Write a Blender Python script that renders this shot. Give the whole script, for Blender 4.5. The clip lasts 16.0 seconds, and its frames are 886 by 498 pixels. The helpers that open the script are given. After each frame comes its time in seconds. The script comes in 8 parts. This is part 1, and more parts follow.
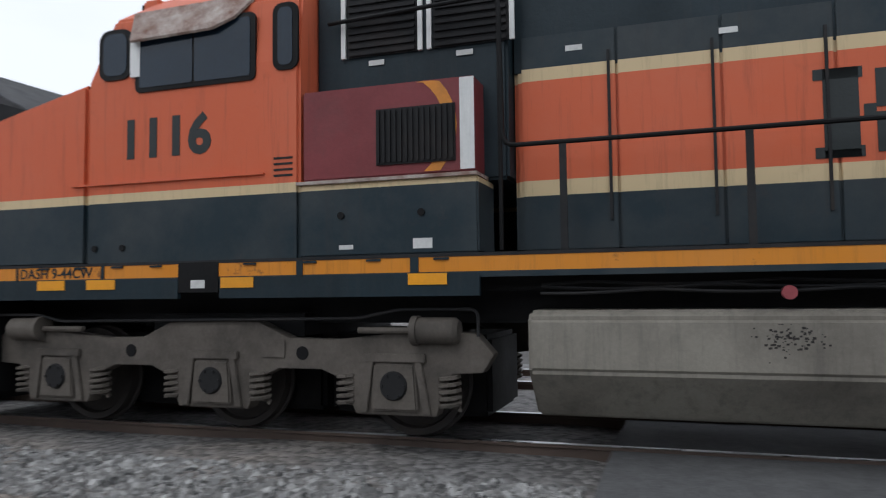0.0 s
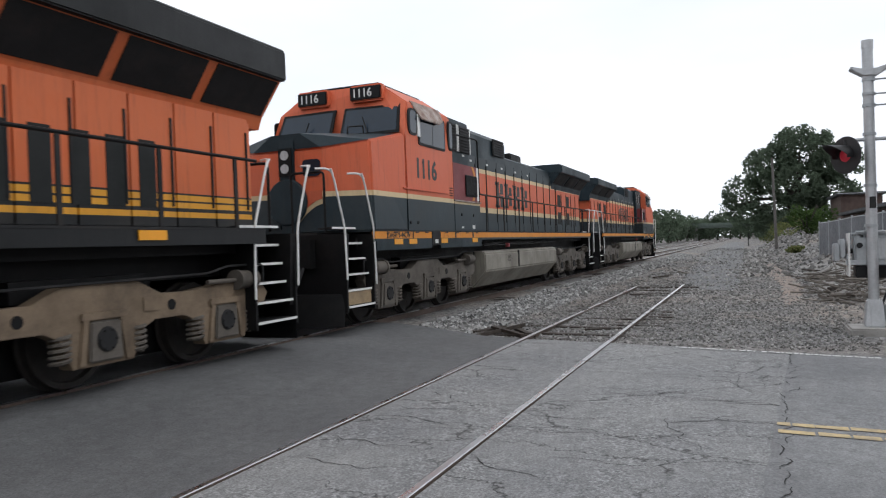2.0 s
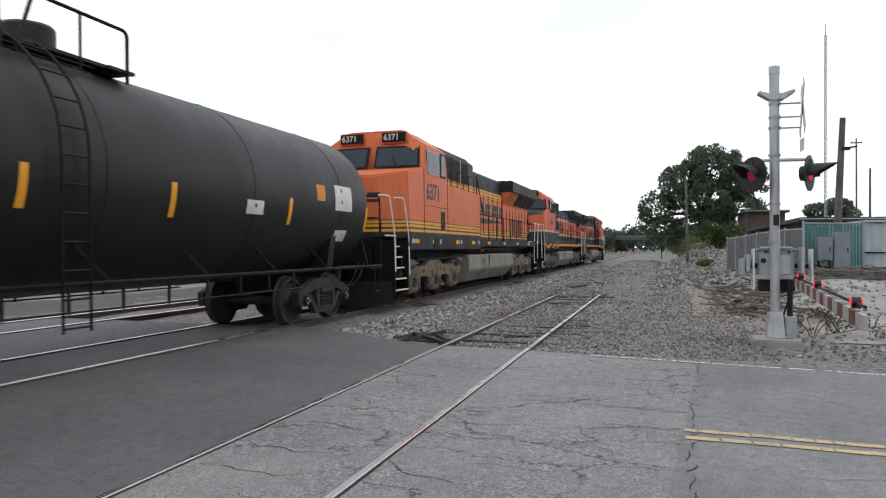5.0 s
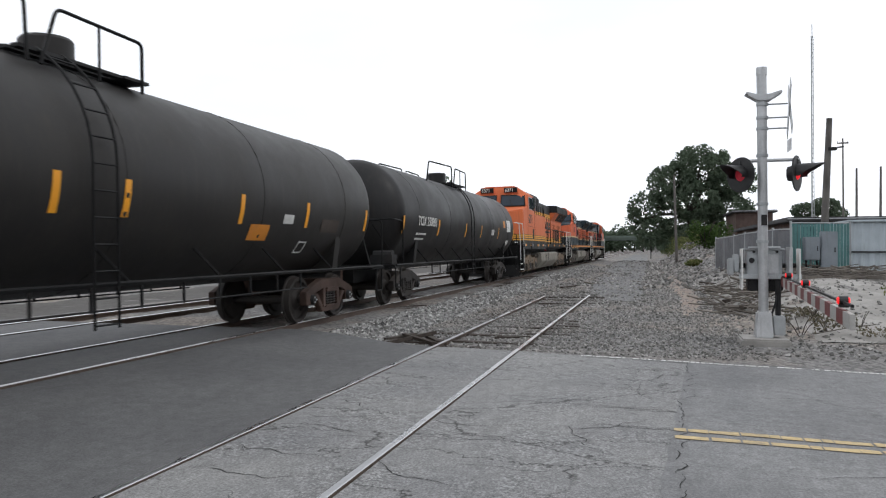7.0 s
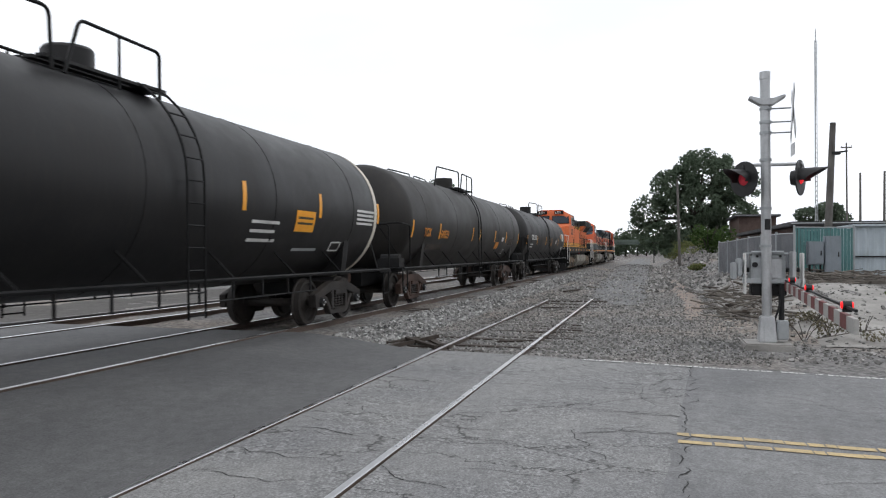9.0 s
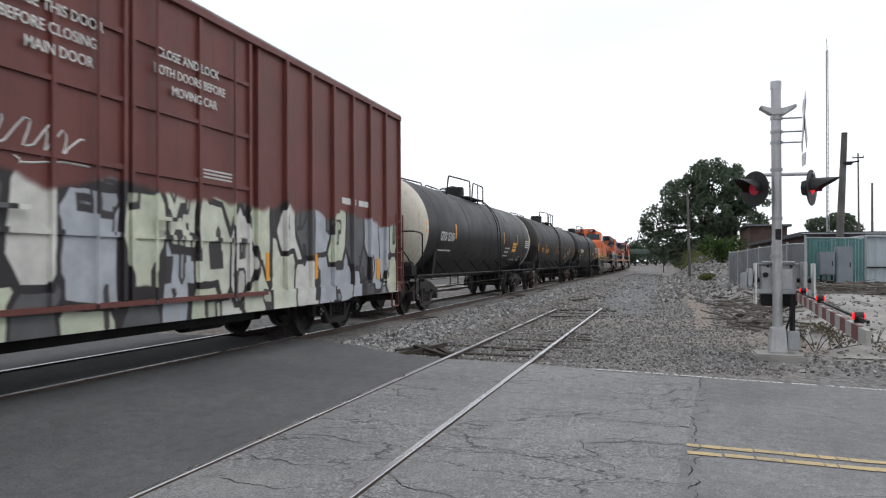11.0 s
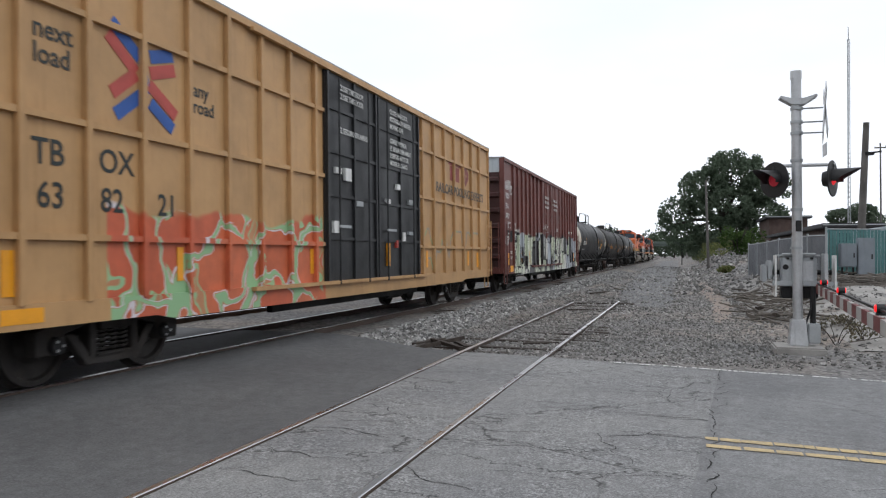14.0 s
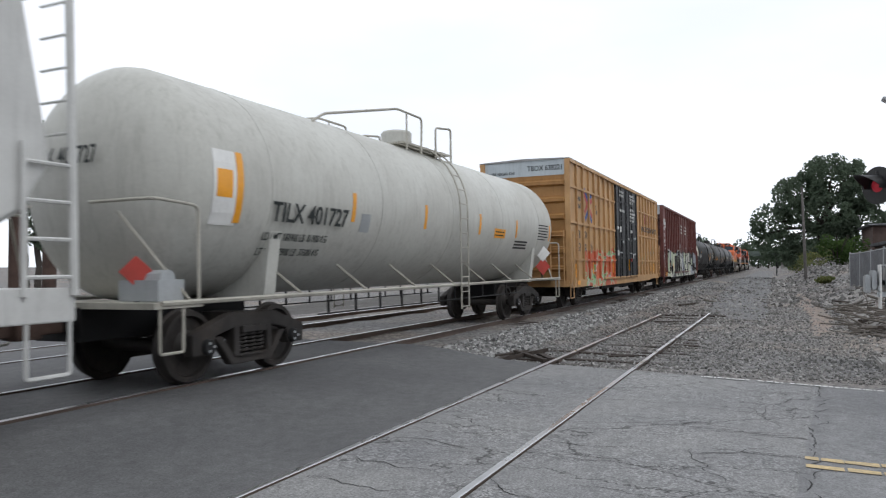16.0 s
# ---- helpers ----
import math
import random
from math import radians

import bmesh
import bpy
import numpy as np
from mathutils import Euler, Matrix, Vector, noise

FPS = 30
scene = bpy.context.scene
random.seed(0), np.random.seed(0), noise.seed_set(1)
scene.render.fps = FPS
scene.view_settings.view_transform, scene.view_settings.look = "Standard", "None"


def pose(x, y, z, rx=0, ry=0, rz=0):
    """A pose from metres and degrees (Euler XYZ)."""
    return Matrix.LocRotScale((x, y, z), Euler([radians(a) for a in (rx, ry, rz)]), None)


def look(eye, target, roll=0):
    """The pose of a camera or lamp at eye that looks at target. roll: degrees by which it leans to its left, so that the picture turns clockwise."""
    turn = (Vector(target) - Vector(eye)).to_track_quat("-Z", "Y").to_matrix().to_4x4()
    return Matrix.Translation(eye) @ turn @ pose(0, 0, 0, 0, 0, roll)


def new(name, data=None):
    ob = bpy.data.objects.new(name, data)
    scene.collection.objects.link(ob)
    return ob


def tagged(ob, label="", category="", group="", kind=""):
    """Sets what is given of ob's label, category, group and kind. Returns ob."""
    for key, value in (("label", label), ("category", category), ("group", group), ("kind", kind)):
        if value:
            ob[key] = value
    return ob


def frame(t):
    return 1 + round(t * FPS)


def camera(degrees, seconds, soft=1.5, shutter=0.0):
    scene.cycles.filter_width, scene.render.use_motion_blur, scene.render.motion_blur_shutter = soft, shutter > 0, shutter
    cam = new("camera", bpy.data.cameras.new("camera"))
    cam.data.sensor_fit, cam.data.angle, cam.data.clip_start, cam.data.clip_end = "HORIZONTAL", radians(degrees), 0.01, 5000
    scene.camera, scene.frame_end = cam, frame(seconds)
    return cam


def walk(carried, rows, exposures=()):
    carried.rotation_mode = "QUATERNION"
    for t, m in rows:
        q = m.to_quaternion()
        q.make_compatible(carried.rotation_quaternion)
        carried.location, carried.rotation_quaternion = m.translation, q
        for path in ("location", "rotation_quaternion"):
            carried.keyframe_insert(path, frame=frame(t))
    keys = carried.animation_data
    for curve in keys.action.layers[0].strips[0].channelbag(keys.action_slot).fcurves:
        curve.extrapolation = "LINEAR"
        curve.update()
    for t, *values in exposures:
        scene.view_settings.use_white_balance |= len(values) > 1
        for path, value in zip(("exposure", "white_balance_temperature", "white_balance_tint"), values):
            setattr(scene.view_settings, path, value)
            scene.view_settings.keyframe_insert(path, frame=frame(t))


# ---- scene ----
cam = camera(61.76, 16.0, soft=1.15, shutter=0.15)
PATH = [
    (0.0, pose(0, 0, 1.74, 92.57, 0.96, 18.38)),
    (0.5, pose(0, 0, 1.74, 91.98, 2.42, -16.36)),
    (1.0, pose(0, 0, 1.74, 90.60, 2.47, -42.83)),
    (1.5, pose(0, 0, 1.74, 89.67, 1.29, -59.81)),
    (2.0, pose(0, 0, 1.74, 89.47, 1.42, -67.53)),
    (2.5, pose(0, 0, 1.74, 89.32, 1.07, -70.24)),
    (3.0, pose(0, 0, 1.74, 89.45, 1.06, -70.99)),
    (3.5, pose(0, 0, 1.74, 89.67, 0.51, -71.68)),
    (4.0, pose(0, 0, 1.74, 89.78, 0.28, -72.45)),
    (6.5, pose(0, 0, 1.74, 89.93, -0.24, -74.21)),
    (7.0, pose(0, 0, 1.74, 89.94, 0.12, -74.25)),
    (7.5, pose(0, 0, 1.74, 89.91, 0.05, -74.33)),
    (8.0, pose(0, 0, 1.74, 89.91, 0.09, -74.34)),
    (8.5, pose(0, 0, 1.74, 90.03, 0.07, -74.24)),
    (11.0, pose(0, 0, 1.74, 90.85, -0.36, -73.34)),
    (11.5, pose(0, 0, 1.74, 90.84, -0.50, -73.71)),
    (12.0, pose(0, 0, 1.74, 90.65, -0.36, -73.72)),
    (12.5, pose(0, 0, 1.74, 90.42, -0.50, -73.34)),
    (13.0, pose(0, 0, 1.74, 90.07, -0.35, -73.30)),
    (13.5, pose(0, 0, 1.74, 90.05, -0.06, -72.91)),
    (14.0, pose(0, 0, 1.74, 90.33, -0.12, -72.05)),
    (14.5, pose(0, 0, 1.74, 90.45, -0.26, -70.70)),
    (15.0, pose(0, 0, 1.74, 90.56, -0.34, -70.04)),
    (15.5, pose(0, 0, 1.74, 90.78, -0.41, -68.26)),
    (16.0, pose(0, 0, 1.74, 91.22, 0.16, -65.68)),
]
EXPOSURES = [(0.0, -0.30, 6100, 10), (0.5, -0.34, 6100, 10), (1.0, -0.16, 6150, 10), (1.5, -0.2, 6200, 10), (2.0, -0.16, 6300, 10), (8.0, -0.11, 6400, 10), (16.0, -0.15, 6280, 10)]
walk(cam, PATH, EXPOSURES)

# ---- sky and sun: bright overcast ----
world = bpy.data.worlds.new("overcast_sky")
scene.world = world
world.use_nodes = True
wn, wl = world.node_tree.nodes, world.node_tree.links
wn.clear()
w_out = wn.new("ShaderNodeOutputWorld")
w_bg = wn.new("ShaderNodeBackground")
w_sky = wn.new("ShaderNodeTexSky")
w_sky.sky_type = "NISHITA"
w_sky.sun_disc = False
w_sky.sun_elevation, w_sky.sun_rotation = radians(52), radians(195)
w_gain = wn.new("ShaderNodeMix")
w_gain.data_type, w_gain.blend_type = "RGBA", "MULTIPLY"
w_gain.inputs[0].default_value = 1.0
w_gain.inputs[7].default_value = (0.11, 0.11, 0.11, 1)
w_map = wn.new("ShaderNodeMapping")
w_map.inputs["Scale"].default_value = (1.0, 1.0, 3.2)
w_co = wn.new("ShaderNodeTexCoord")
w_noise = wn.new("ShaderNodeTexNoise")
w_noise.inputs["Scale"].default_value = 1.6
w_noise.inputs["Detail"].default_value = 6
w_ramp = wn.new("ShaderNodeValToRGB")
w_ramp.color_ramp.elements[0].position, w_ramp.color_ramp.elements[0].color = 0.30, (0.86, 0.86, 0.86, 1)
w_ramp.color_ramp.elements[1].position, w_ramp.color_ramp.elements[1].color = 0.52, (1, 1, 1, 1)
w_cloud = wn.new("ShaderNodeMix")
w_cloud.data_type = "RGBA"
w_cloud.inputs[7].default_value = (1.20, 1.23, 1.28, 1)
wl.new(w_co.outputs["Generated"], w_map.inputs["Vector"])
wl.new(w_map.outputs[0], w_noise.inputs["Vector"])
wl.new(w_noise.outputs["Fac"], w_ramp.inputs[0])
wl.new(w_sky.outputs[0], w_gain.inputs[6])
wl.new(w_gain.outputs[2], w_cloud.inputs[6])
wl.new(w_ramp.outputs[0], w_cloud.inputs[0])
wl.new(w_cloud.outputs[2], w_bg.inputs["Color"])
w_bg.inputs["Strength"].default_value = 1.0
wl.new(w_bg.outputs[0], w_out.inputs["Surface"])

sun = new("sun", bpy.data.lights.new("sun", "SUN"))
sun.data.energy, sun.data.angle, sun.data.color = 0.6, radians(14), (1.0, 0.97, 0.92)
sun.matrix_world = look((-10, -38, 45), (0, 0, 0))

# ---- mesh helpers ----
class Geo:
    """Gathers faces of one mesh."""

    def __init__(self):
        self.v, self.f = [], []

    def add(self, verts, faces):
        n = len(self.v)
        self.v += [tuple(p) for p in verts]
        self.f += [tuple(n + i for i in q) for q in faces]
        return self

    def box(self, x0, x1, y0, y1, z0, z1, m=None):
        p = [Vector(q) for q in ((x0, y0, z0), (x1, y0, z0), (x1, y1, z0), (x0, y1, z0), (x0, y0, z1), (x1, y0, z1), (x1, y1, z1), (x0, y1, z1))]
        if m:
            p = [m @ q for q in p]
        return self.add(p, [(3, 2, 1, 0), (4, 5, 6, 7), (0, 1, 5, 4), (1, 2, 6, 5), (2, 3, 7, 6), (3, 0, 4, 7)])

    def prism(self, outline, a, b, axis="y", taper=None):
        """A closed outline swept along an axis from a to b; outline in (x, z) for y, (y, z) for x, (x, y) for z. Counter-clockwise."""
        def put(p, t):
            return {"y": (p[0], t, p[1]), "x": (t, p[0], p[1]), "z": (p[0], p[1], t)}[axis]
        n = len(outline)
        other = taper or outline
        flip = axis == "y"
        faces = [tuple(range(n))[::-1], tuple(range(n, 2 * n))] + [(i, (i + 1) % n, n + (i + 1) % n, n + i) for i in range(n)]
        if flip:
            faces = [q[::-1] for q in faces]
        return self.add([put(p, a) for p in outline] + [put(p, b) for p in other], faces)

    def cyl(self, p0, p1, r0, r1=None, seg=12, caps=True):
        p0, p1 = Vector(p0), Vector(p1)
        r1 = r0 if r1 is None else r1
        q = (p1 - p0).to_track_quat("Z", "Y")
        ring = [(math.cos(2 * math.pi * i / seg), math.sin(2 * math.pi * i / seg)) for i in range(seg)]
        vs = [p0 + q @ Vector((c * r0, s * r0, 0)) for c, s in ring] + [p1 + q @ Vector((c * r1, s * r1, 0)) for c, s in ring]
        fs = [(i, (i + 1) % seg, seg + (i + 1) % seg, seg + i) for i in range(seg)]
        if caps:
            fs += [tuple(range(seg))[::-1], tuple(range(seg, 2 * seg))]
        return self.add(vs, fs)

    def tube(self, pts, r, seg=8):
        """A round bar along a polyline."""
        pts = [Vector(p) for p in pts]
        rings, up = [], None
        for i, p in enumerate(pts):
            d = (pts[min(i + 1, len(pts) - 1)] - pts[max(i - 1, 0)]).normalized()
            if up is None:
                up = d.orthogonal().normalized()
            up = (up - d * up.dot(d)).normalized()
            side = d.cross(up)
            rings.append([p + (up * math.cos(2 * math.pi * k / seg) + side * math.sin(2 * math.pi * k / seg)) * r for k in range(seg)])
        vs = [q for ring in rings for q in ring]
        fs = [(i * seg + k, i * seg + (k + 1) % seg, (i + 1) * seg + (k + 1) % seg, (i + 1) * seg + k) for i in range(len(pts) - 1) for k in range(seg)]
        fs += [tuple(range(seg))[::-1], tuple(range(len(vs) - seg, len(vs)))]
        return self.add(vs, fs)

    def lathe(self, prof, centre, axis="y", seg=24):
        """Spin (along, radius) pairs about an axis through centre."""
        vs, c = [], Vector(centre)
        for a, r in prof:
            for k in range(seg):
                u, w = r * math.cos(2 * math.pi * k / seg), r * math.sin(2 * math.pi * k / seg)
                vs.append(c + Vector({"y": (w, a, u), "x": (a, u, w), "z": (u, w, a)}[axis]))
        n = len(prof)
        fs = [(i * seg + k, i * seg + (k + 1) % seg, (i + 1) * seg + (k + 1) % seg, (i + 1) * seg + k) for i in range(n - 1) for k in range(seg)]
        fs += [tuple(range(seg))[::-1], tuple(range((n - 1) * seg, n * seg))]
        return self.add(vs, fs)

    def mesh(self, name, material, bevel=0.0, smooth=False):
        me = bpy.data.meshes.new(name)
        me.from_pydata(self.v, [], self.f)
        if material:
            me.materials.append(material)
        bm = bmesh.new()
        bm.from_mesh(me)
        if len(self.f) < 20000:
            bmesh.ops.recalc_face_normals(bm, faces=bm.faces)
        if bevel:
            es = [e for e in bm.edges if len(e.link_faces) == 2 and e.calc_face_angle(0) > 0.5]
            bmesh.ops.bevel(bm, geom=es, offset=bevel, segments=2, affect="EDGES", clamp_overlap=True)
        if smooth:
            for q in bm.faces:
                q.smooth = True
            for e in bm.edges:
                if len(e.link_faces) == 2 and e.calc_face_angle(0) > 0.6:
                    e.smooth = False
        bm.to_mesh(me)
        bm.free()
        return me


def part(name, geo, material, parent, label="", bevel=0.0, smooth=False, kind=""):
    """One mesh object under a thing or a part."""
    ob = new(name, geo if isinstance(geo, bpy.types.Mesh) else geo.mesh(name, material, bevel, smooth))
    ob.parent = parent
    return tagged(ob, label, kind=kind)


def thing(name, label, category, group="", m=None):
    ob = new(name)
    ob.empty_display_size = 0.3
    if m:
        ob.matrix_basis = m
    return tagged(ob, label, category, group)


def solid(name, geo, material, label, category, kind="", group="", bevel=0.0, smooth=False, m=None):
    """A thing that is one mesh."""
    ob = new(name, geo.mesh(name, material, bevel, smooth))
    if m:
        ob.matrix_basis = m
    return tagged(ob, label, category, group, kind)


def writing(name, text, size, m, material, parent, label="", spread=1.0, squeeze=1.0, bold=0.012):
    """Painted letters, 2 mm thick, facing -y when m only moves them."""
    cu = bpy.data.curves.new(name, "FONT")
    cu.body, cu.size, cu.extrude, cu.space_character, cu.resolution_u = text, size, 0.002, spread, 3
    cu.offset = size * bold
    cu.materials.append(material)
    ob = new(name, cu)
    ob.parent = parent
    ob.matrix_basis = m @ pose(0, 0, 0, 90) @ Matrix.Diagonal((squeeze, 1, 1, 1))
    return tagged(ob, label)


# ---- materials ----
def shader(name):
    ma = bpy.data.materials.new(name)
    ma.use_nodes = True
    return ma, ma.node_tree.nodes, ma.node_tree.links, ma.node_tree.nodes["Principled BSDF"]


def noise_node(nodes, links, co, scale, detail=4.0, rough=0.6, stretch=None):
    n = nodes.new("ShaderNodeTexNoise")
    n.inputs["Scale"].default_value, n.inputs["Detail"].default_value, n.inputs["Roughness"].default_value = scale, detail, rough
    if stretch:
        mp = nodes.new("ShaderNodeMapping")
        mp.inputs["Scale"].default_value = stretch
        links.new(co, mp.inputs["Vector"])
        co = mp.outputs[0]
    links.new(co, n.inputs["Vector"])
    return n


def ramp_node(nodes, links, fac, stops, constant=False):
    r = nodes.new("ShaderNodeValToRGB")
    el = r.color_ramp.elements
    while len(el) < len(stops):
        el.new(0.5)
    if constant:
        r.color_ramp.interpolation = "CONSTANT"
    for e, (p, c) in zip(el, stops):
        e.position = p
        e.color = (*c, 1) if isinstance(c, tuple) else (c, c, c, 1)
    links.new(fac, r.inputs[0])
    return r


def mix_node(nodes, links, fac, a, b, mode="MIX"):
    m = nodes.new("ShaderNodeMix")
    m.data_type, m.blend_type = "RGBA", mode
    for slot, val in ((0, fac), (6, a), (7, b)):
        if isinstance(val, (int, float)):
            m.inputs[slot].default_value = val
        elif isinstance(val, tuple):
            m.inputs[slot].default_value = (*val, 1)
        else:
            links.new(val, m.inputs[slot])
    return m.outputs[2]


def bump_node(nodes, links, bsdf, height, strength, distance):
    b = nodes.new("ShaderNodeBump")
    b.inputs["Strength"].default_value, b.inputs["Distance"].default_value = strength, distance
    links.new(height, b.inputs["Height"])
    links.new(b.outputs[0], bsdf.inputs["Normal"])


def surface(name, colour, rough=0.6, metal=0.0, second=None, grain=30.0, patch=1.2, vary=0.25, stain=0.35, stain_colour=(0.05, 0.045, 0.04), streak=False, bump=0.2, gloss=0.5):
    """A worn surface: base colour, slow patches towards a second colour, fine grain, and stains; textures in metres."""
    ma, nodes, links, bsdf = shader(name)
    co = nodes.new("ShaderNodeTexCoord").outputs["Object"]
    second = second or tuple(c * (1 - vary) for c in colour)
    slow = noise_node(nodes, links, co, patch, 5, 0.65)
    c = mix_node(nodes, links, ramp_node(nodes, links, slow.outputs["Fac"], [(0.35, 0.0), (0.68, 1.0)]).outputs[0], colour, second)
    fine = noise_node(nodes, links, co, grain, 3, 0.7)
    c = mix_node(nodes, links, 0.5 * vary, c, mix_node(nodes, links, 1.0, c, ramp_node(nodes, links, fine.outputs["Fac"], [(0.3, 0.45), (0.7, 1.5)]).outputs[0], "MULTIPLY"))
    if stain:
        st = noise_node(nodes, links, co, 1.7, 6, 0.7, (6.0, 6.0, 0.5) if streak else None)
        c = mix_node(nodes, links, ramp_node(nodes, links, st.outputs["Fac"], [(0.5, 0.0), (0.78, stain)]).outputs[0], c, stain_colour)
    links.new(c, bsdf.inputs["Base Color"])
    rr = ramp_node(nodes, links, slow.outputs["Fac"], [(0.3, max(0.03, rough - 0.08)), (0.7, min(1.0, rough + 0.12))])
    links.new(rr.outputs[0], bsdf.inputs["Roughness"])
    bsdf.inputs["Metallic"].default_value = metal
    bsdf.inputs["Specular IOR Level"].default_value = gloss
    if bump:
        bump_node(nodes, links, bsdf, fine.outputs["Fac"], bump, 0.01)
    return ma


def glow(name, colour, strength):
    ma, nodes, links, bsdf = shader(name)
    bsdf.inputs["Base Color"].default_value = (*colour, 1)
    bsdf.inputs["Emission Color"].default_value = (*colour, 1)
    bsdf.inputs["Emission Strength"].default_value = strength
    return ma


def banded(name, bands, rough=0.45, fade=0.09, grime=0.4, rusty=0.0):
    """Paint in level bands: rows of (height from which, colour), heights 0 to 6 m in the thing's space."""
    ma, nodes, links, bsdf = shader(name)
    co = nodes.new("ShaderNodeTexCoord").outputs["Object"]
    sep = nodes.new("ShaderNodeSeparateXYZ")
    links.new(co, sep.inputs[0])
    div = nodes.new("ShaderNodeMath")
    div.operation = "DIVIDE"
    div.inputs[1].default_value = 6.0
    links.new(sep.outputs["Z"], div.inputs[0])
    c = ramp_node(nodes, links, div.outputs[0], [(h / 6.0, col) for h, col in bands], constant=True).outputs[0]
    slow = noise_node(nodes, links, co, 0.8, 6, 0.7)
    c = mix_node(nodes, links, ramp_node(nodes, links, slow.outputs["Fac"], [(0.4, 0.0), (0.75, fade)]).outputs[0], c, (0.42, 0.36, 0.30))
    st = noise_node(nodes, links, co, 1.5, 6, 0.75, (7.0, 7.0, 0.45))
    c = mix_node(nodes, links, ramp_node(nodes, links, st.outputs["Fac"], [(0.52, 0.0), (0.8, grime)]).outputs[0], c, (0.035, 0.03, 0.028))
    if rusty:
        ru = noise_node(nodes, links, co, 2.4, 8, 0.75)
        c = mix_node(nodes, links, ramp_node(nodes, links, ru.outputs["Fac"], [(0.6, 0.0), (0.68, rusty)]).outputs[0], c, (0.13, 0.05, 0.025))
    bsdf.inputs["Specular IOR Level"].default_value = 0.3
    links.new(c, bsdf.inputs["Base Color"])
    rr = ramp_node(nodes, links, slow.outputs["Fac"], [(0.3, rough - 0.07), (0.7, rough + 0.15)])
    links.new(rr.outputs[0], bsdf.inputs["Roughness"])
    fine = noise_node(nodes, links, co, 6.0, 3, 0.6)
    bump_node(nodes, links, bsdf, fine.outputs["Fac"], 0.12, 0.02)
    return ma


ORANGE, DARKGREEN, CREAM, YELLOW = (0.60, 0.122, 0.050), (0.013, 0.026, 0.034), (0.62, 0.48, 0.28), (0.66, 0.24, 0.02)
M_STEEL = surface("dark_steel", (0.022, 0.022, 0.023), 0.6, vary=0.4, stain_colour=(0.07, 0.055, 0.045), stain=0.4, gloss=0.25)
M_BLACK = surface("black_paint", (0.007, 0.007, 0.0075), 0.55, vary=0.4, stain_colour=(0.03, 0.026, 0.023), stain=0.35, gloss=0.2)
M_TRUCK = surface("dusty_truck_steel", (0.115, 0.099, 0.083), 0.75, vary=0.4, stain_colour=(0.03, 0.026, 0.022), stain=0.85, patch=2.0)
M_TRUCKDARK = surface("oily_truck_steel", (0.035, 0.03, 0.027), 0.7, vary=0.5, stain_colour=(0.10, 0.075, 0.06), stain=0.5)
M_RUSTTRUCK = surface("rusty_truck_steel", (0.085, 0.05, 0.038), 0.8, vary=0.5, stain_colour=(0.025, 0.02, 0.018), stain=0.7)
M_RAILSIDE = surface("rusty_rail_steel", (0.10, 0.07, 0.055), 0.7, stain=0.3)
M_RAILTOP = surface("polished_rail_head", (0.62, 0.62, 0.63), 0.28, metal=1.0, vary=0.2, stain=0.1, bump=0.05)
M_GLASS = surface("cab_glass", (0.012, 0.024, 0.04), 0.07, vary=0.2, stain=0.1, bump=0.0, gloss=0.4)
M_WHITE = surface("white_paint", (0.75, 0.75, 0.73), 0.5, vary=0.15, stain=0.25, streak=True)
M_SILVER = surface("aluminium_paint", (0.54, 0.55, 0.56), 0.42, metal=0.35, vary=0.3, stain=0.4, streak=True)
M_GALV = surface("galvanised_steel", (0.40, 0.42, 0.43), 0.5, metal=0.25, vary=0.2, stain=0.25, streak=True)
M_WOOD = surface("weathered_wood", (0.17, 0.15, 0.13), 0.9, vary=0.5, stain=0.5, bump=0.5)
M_TIE = surface("creosoted_tie", (0.055, 0.042, 0.034), 0.9, vary=0.5, stain=0.4, bump=0.6, stain_colour=(0.13, 0.11, 0.09))
M_ORANGE = surface("orange_paint", ORANGE, 0.45, vary=0.2, stain=0.35, streak=True)
M_YELLOW = surface("yellow_paint", YELLOW, 0.5, vary=0.2, stain=0.4)
M_REFLECT = surface("amber_reflector", (0.85, 0.36, 0.015), 0.35, vary=0.15, stain=0.2)
M_LETTER_W = surface("white_lettering", (0.66, 0.66, 0.64), 0.55, vary=0.25, stain=0.4)
M_LETTER_K = surface("dark_lettering", (0.012, 0.018, 0.018), 0.5, vary=0.2, stain=0.2)

# ---- ground, road and tracks ----
MAIN_Y, MAIN_Z, FAR_Y, SIDING_Y = 7.63, 0.24, 11.75, 2.95


def smooth(a, b, t):
    t = max(0.0, min(1.0, (t - a) / (b - a)))
    return t * t * (3 - 2 * t)


def lift(x, y):
    """Height of the terrain."""
    h = 0.18 * smooth(4.2, 6.6, y) - 0.06
    if y > 13.5:
        h -= 0.25 * smooth(13.5, 18, y)
    bank = smooth(15.5, 24, x) * smooth(-1.6, -4.2, y)
    h += 0.85 * bank
    h += 1.35 * math.exp(-(((x - 76) / 15) ** 2) - ((y + 4.6) / 3.0) ** 2)
    h += 0.45 * smooth(36, 60, x) * smooth(0.0, -3.0, y)
    rough_here = 0.5 + 0.5 * smooth(14, 20, x)
    if -1.5 < y < 4 and x < 13:
        rough_here = 0.1
    h += 0.07 * rough_here * noise.noise((x * 0.45, y * 0.45, 0.3)) + 0.03 * rough_here * noise.noise((x * 1.9, y * 1.9, 4.1))
    return h


def road_far(y):
    return 12.0 + 0.17 * y if y < 4 else 12.68 + 0.02 * (y - 4)


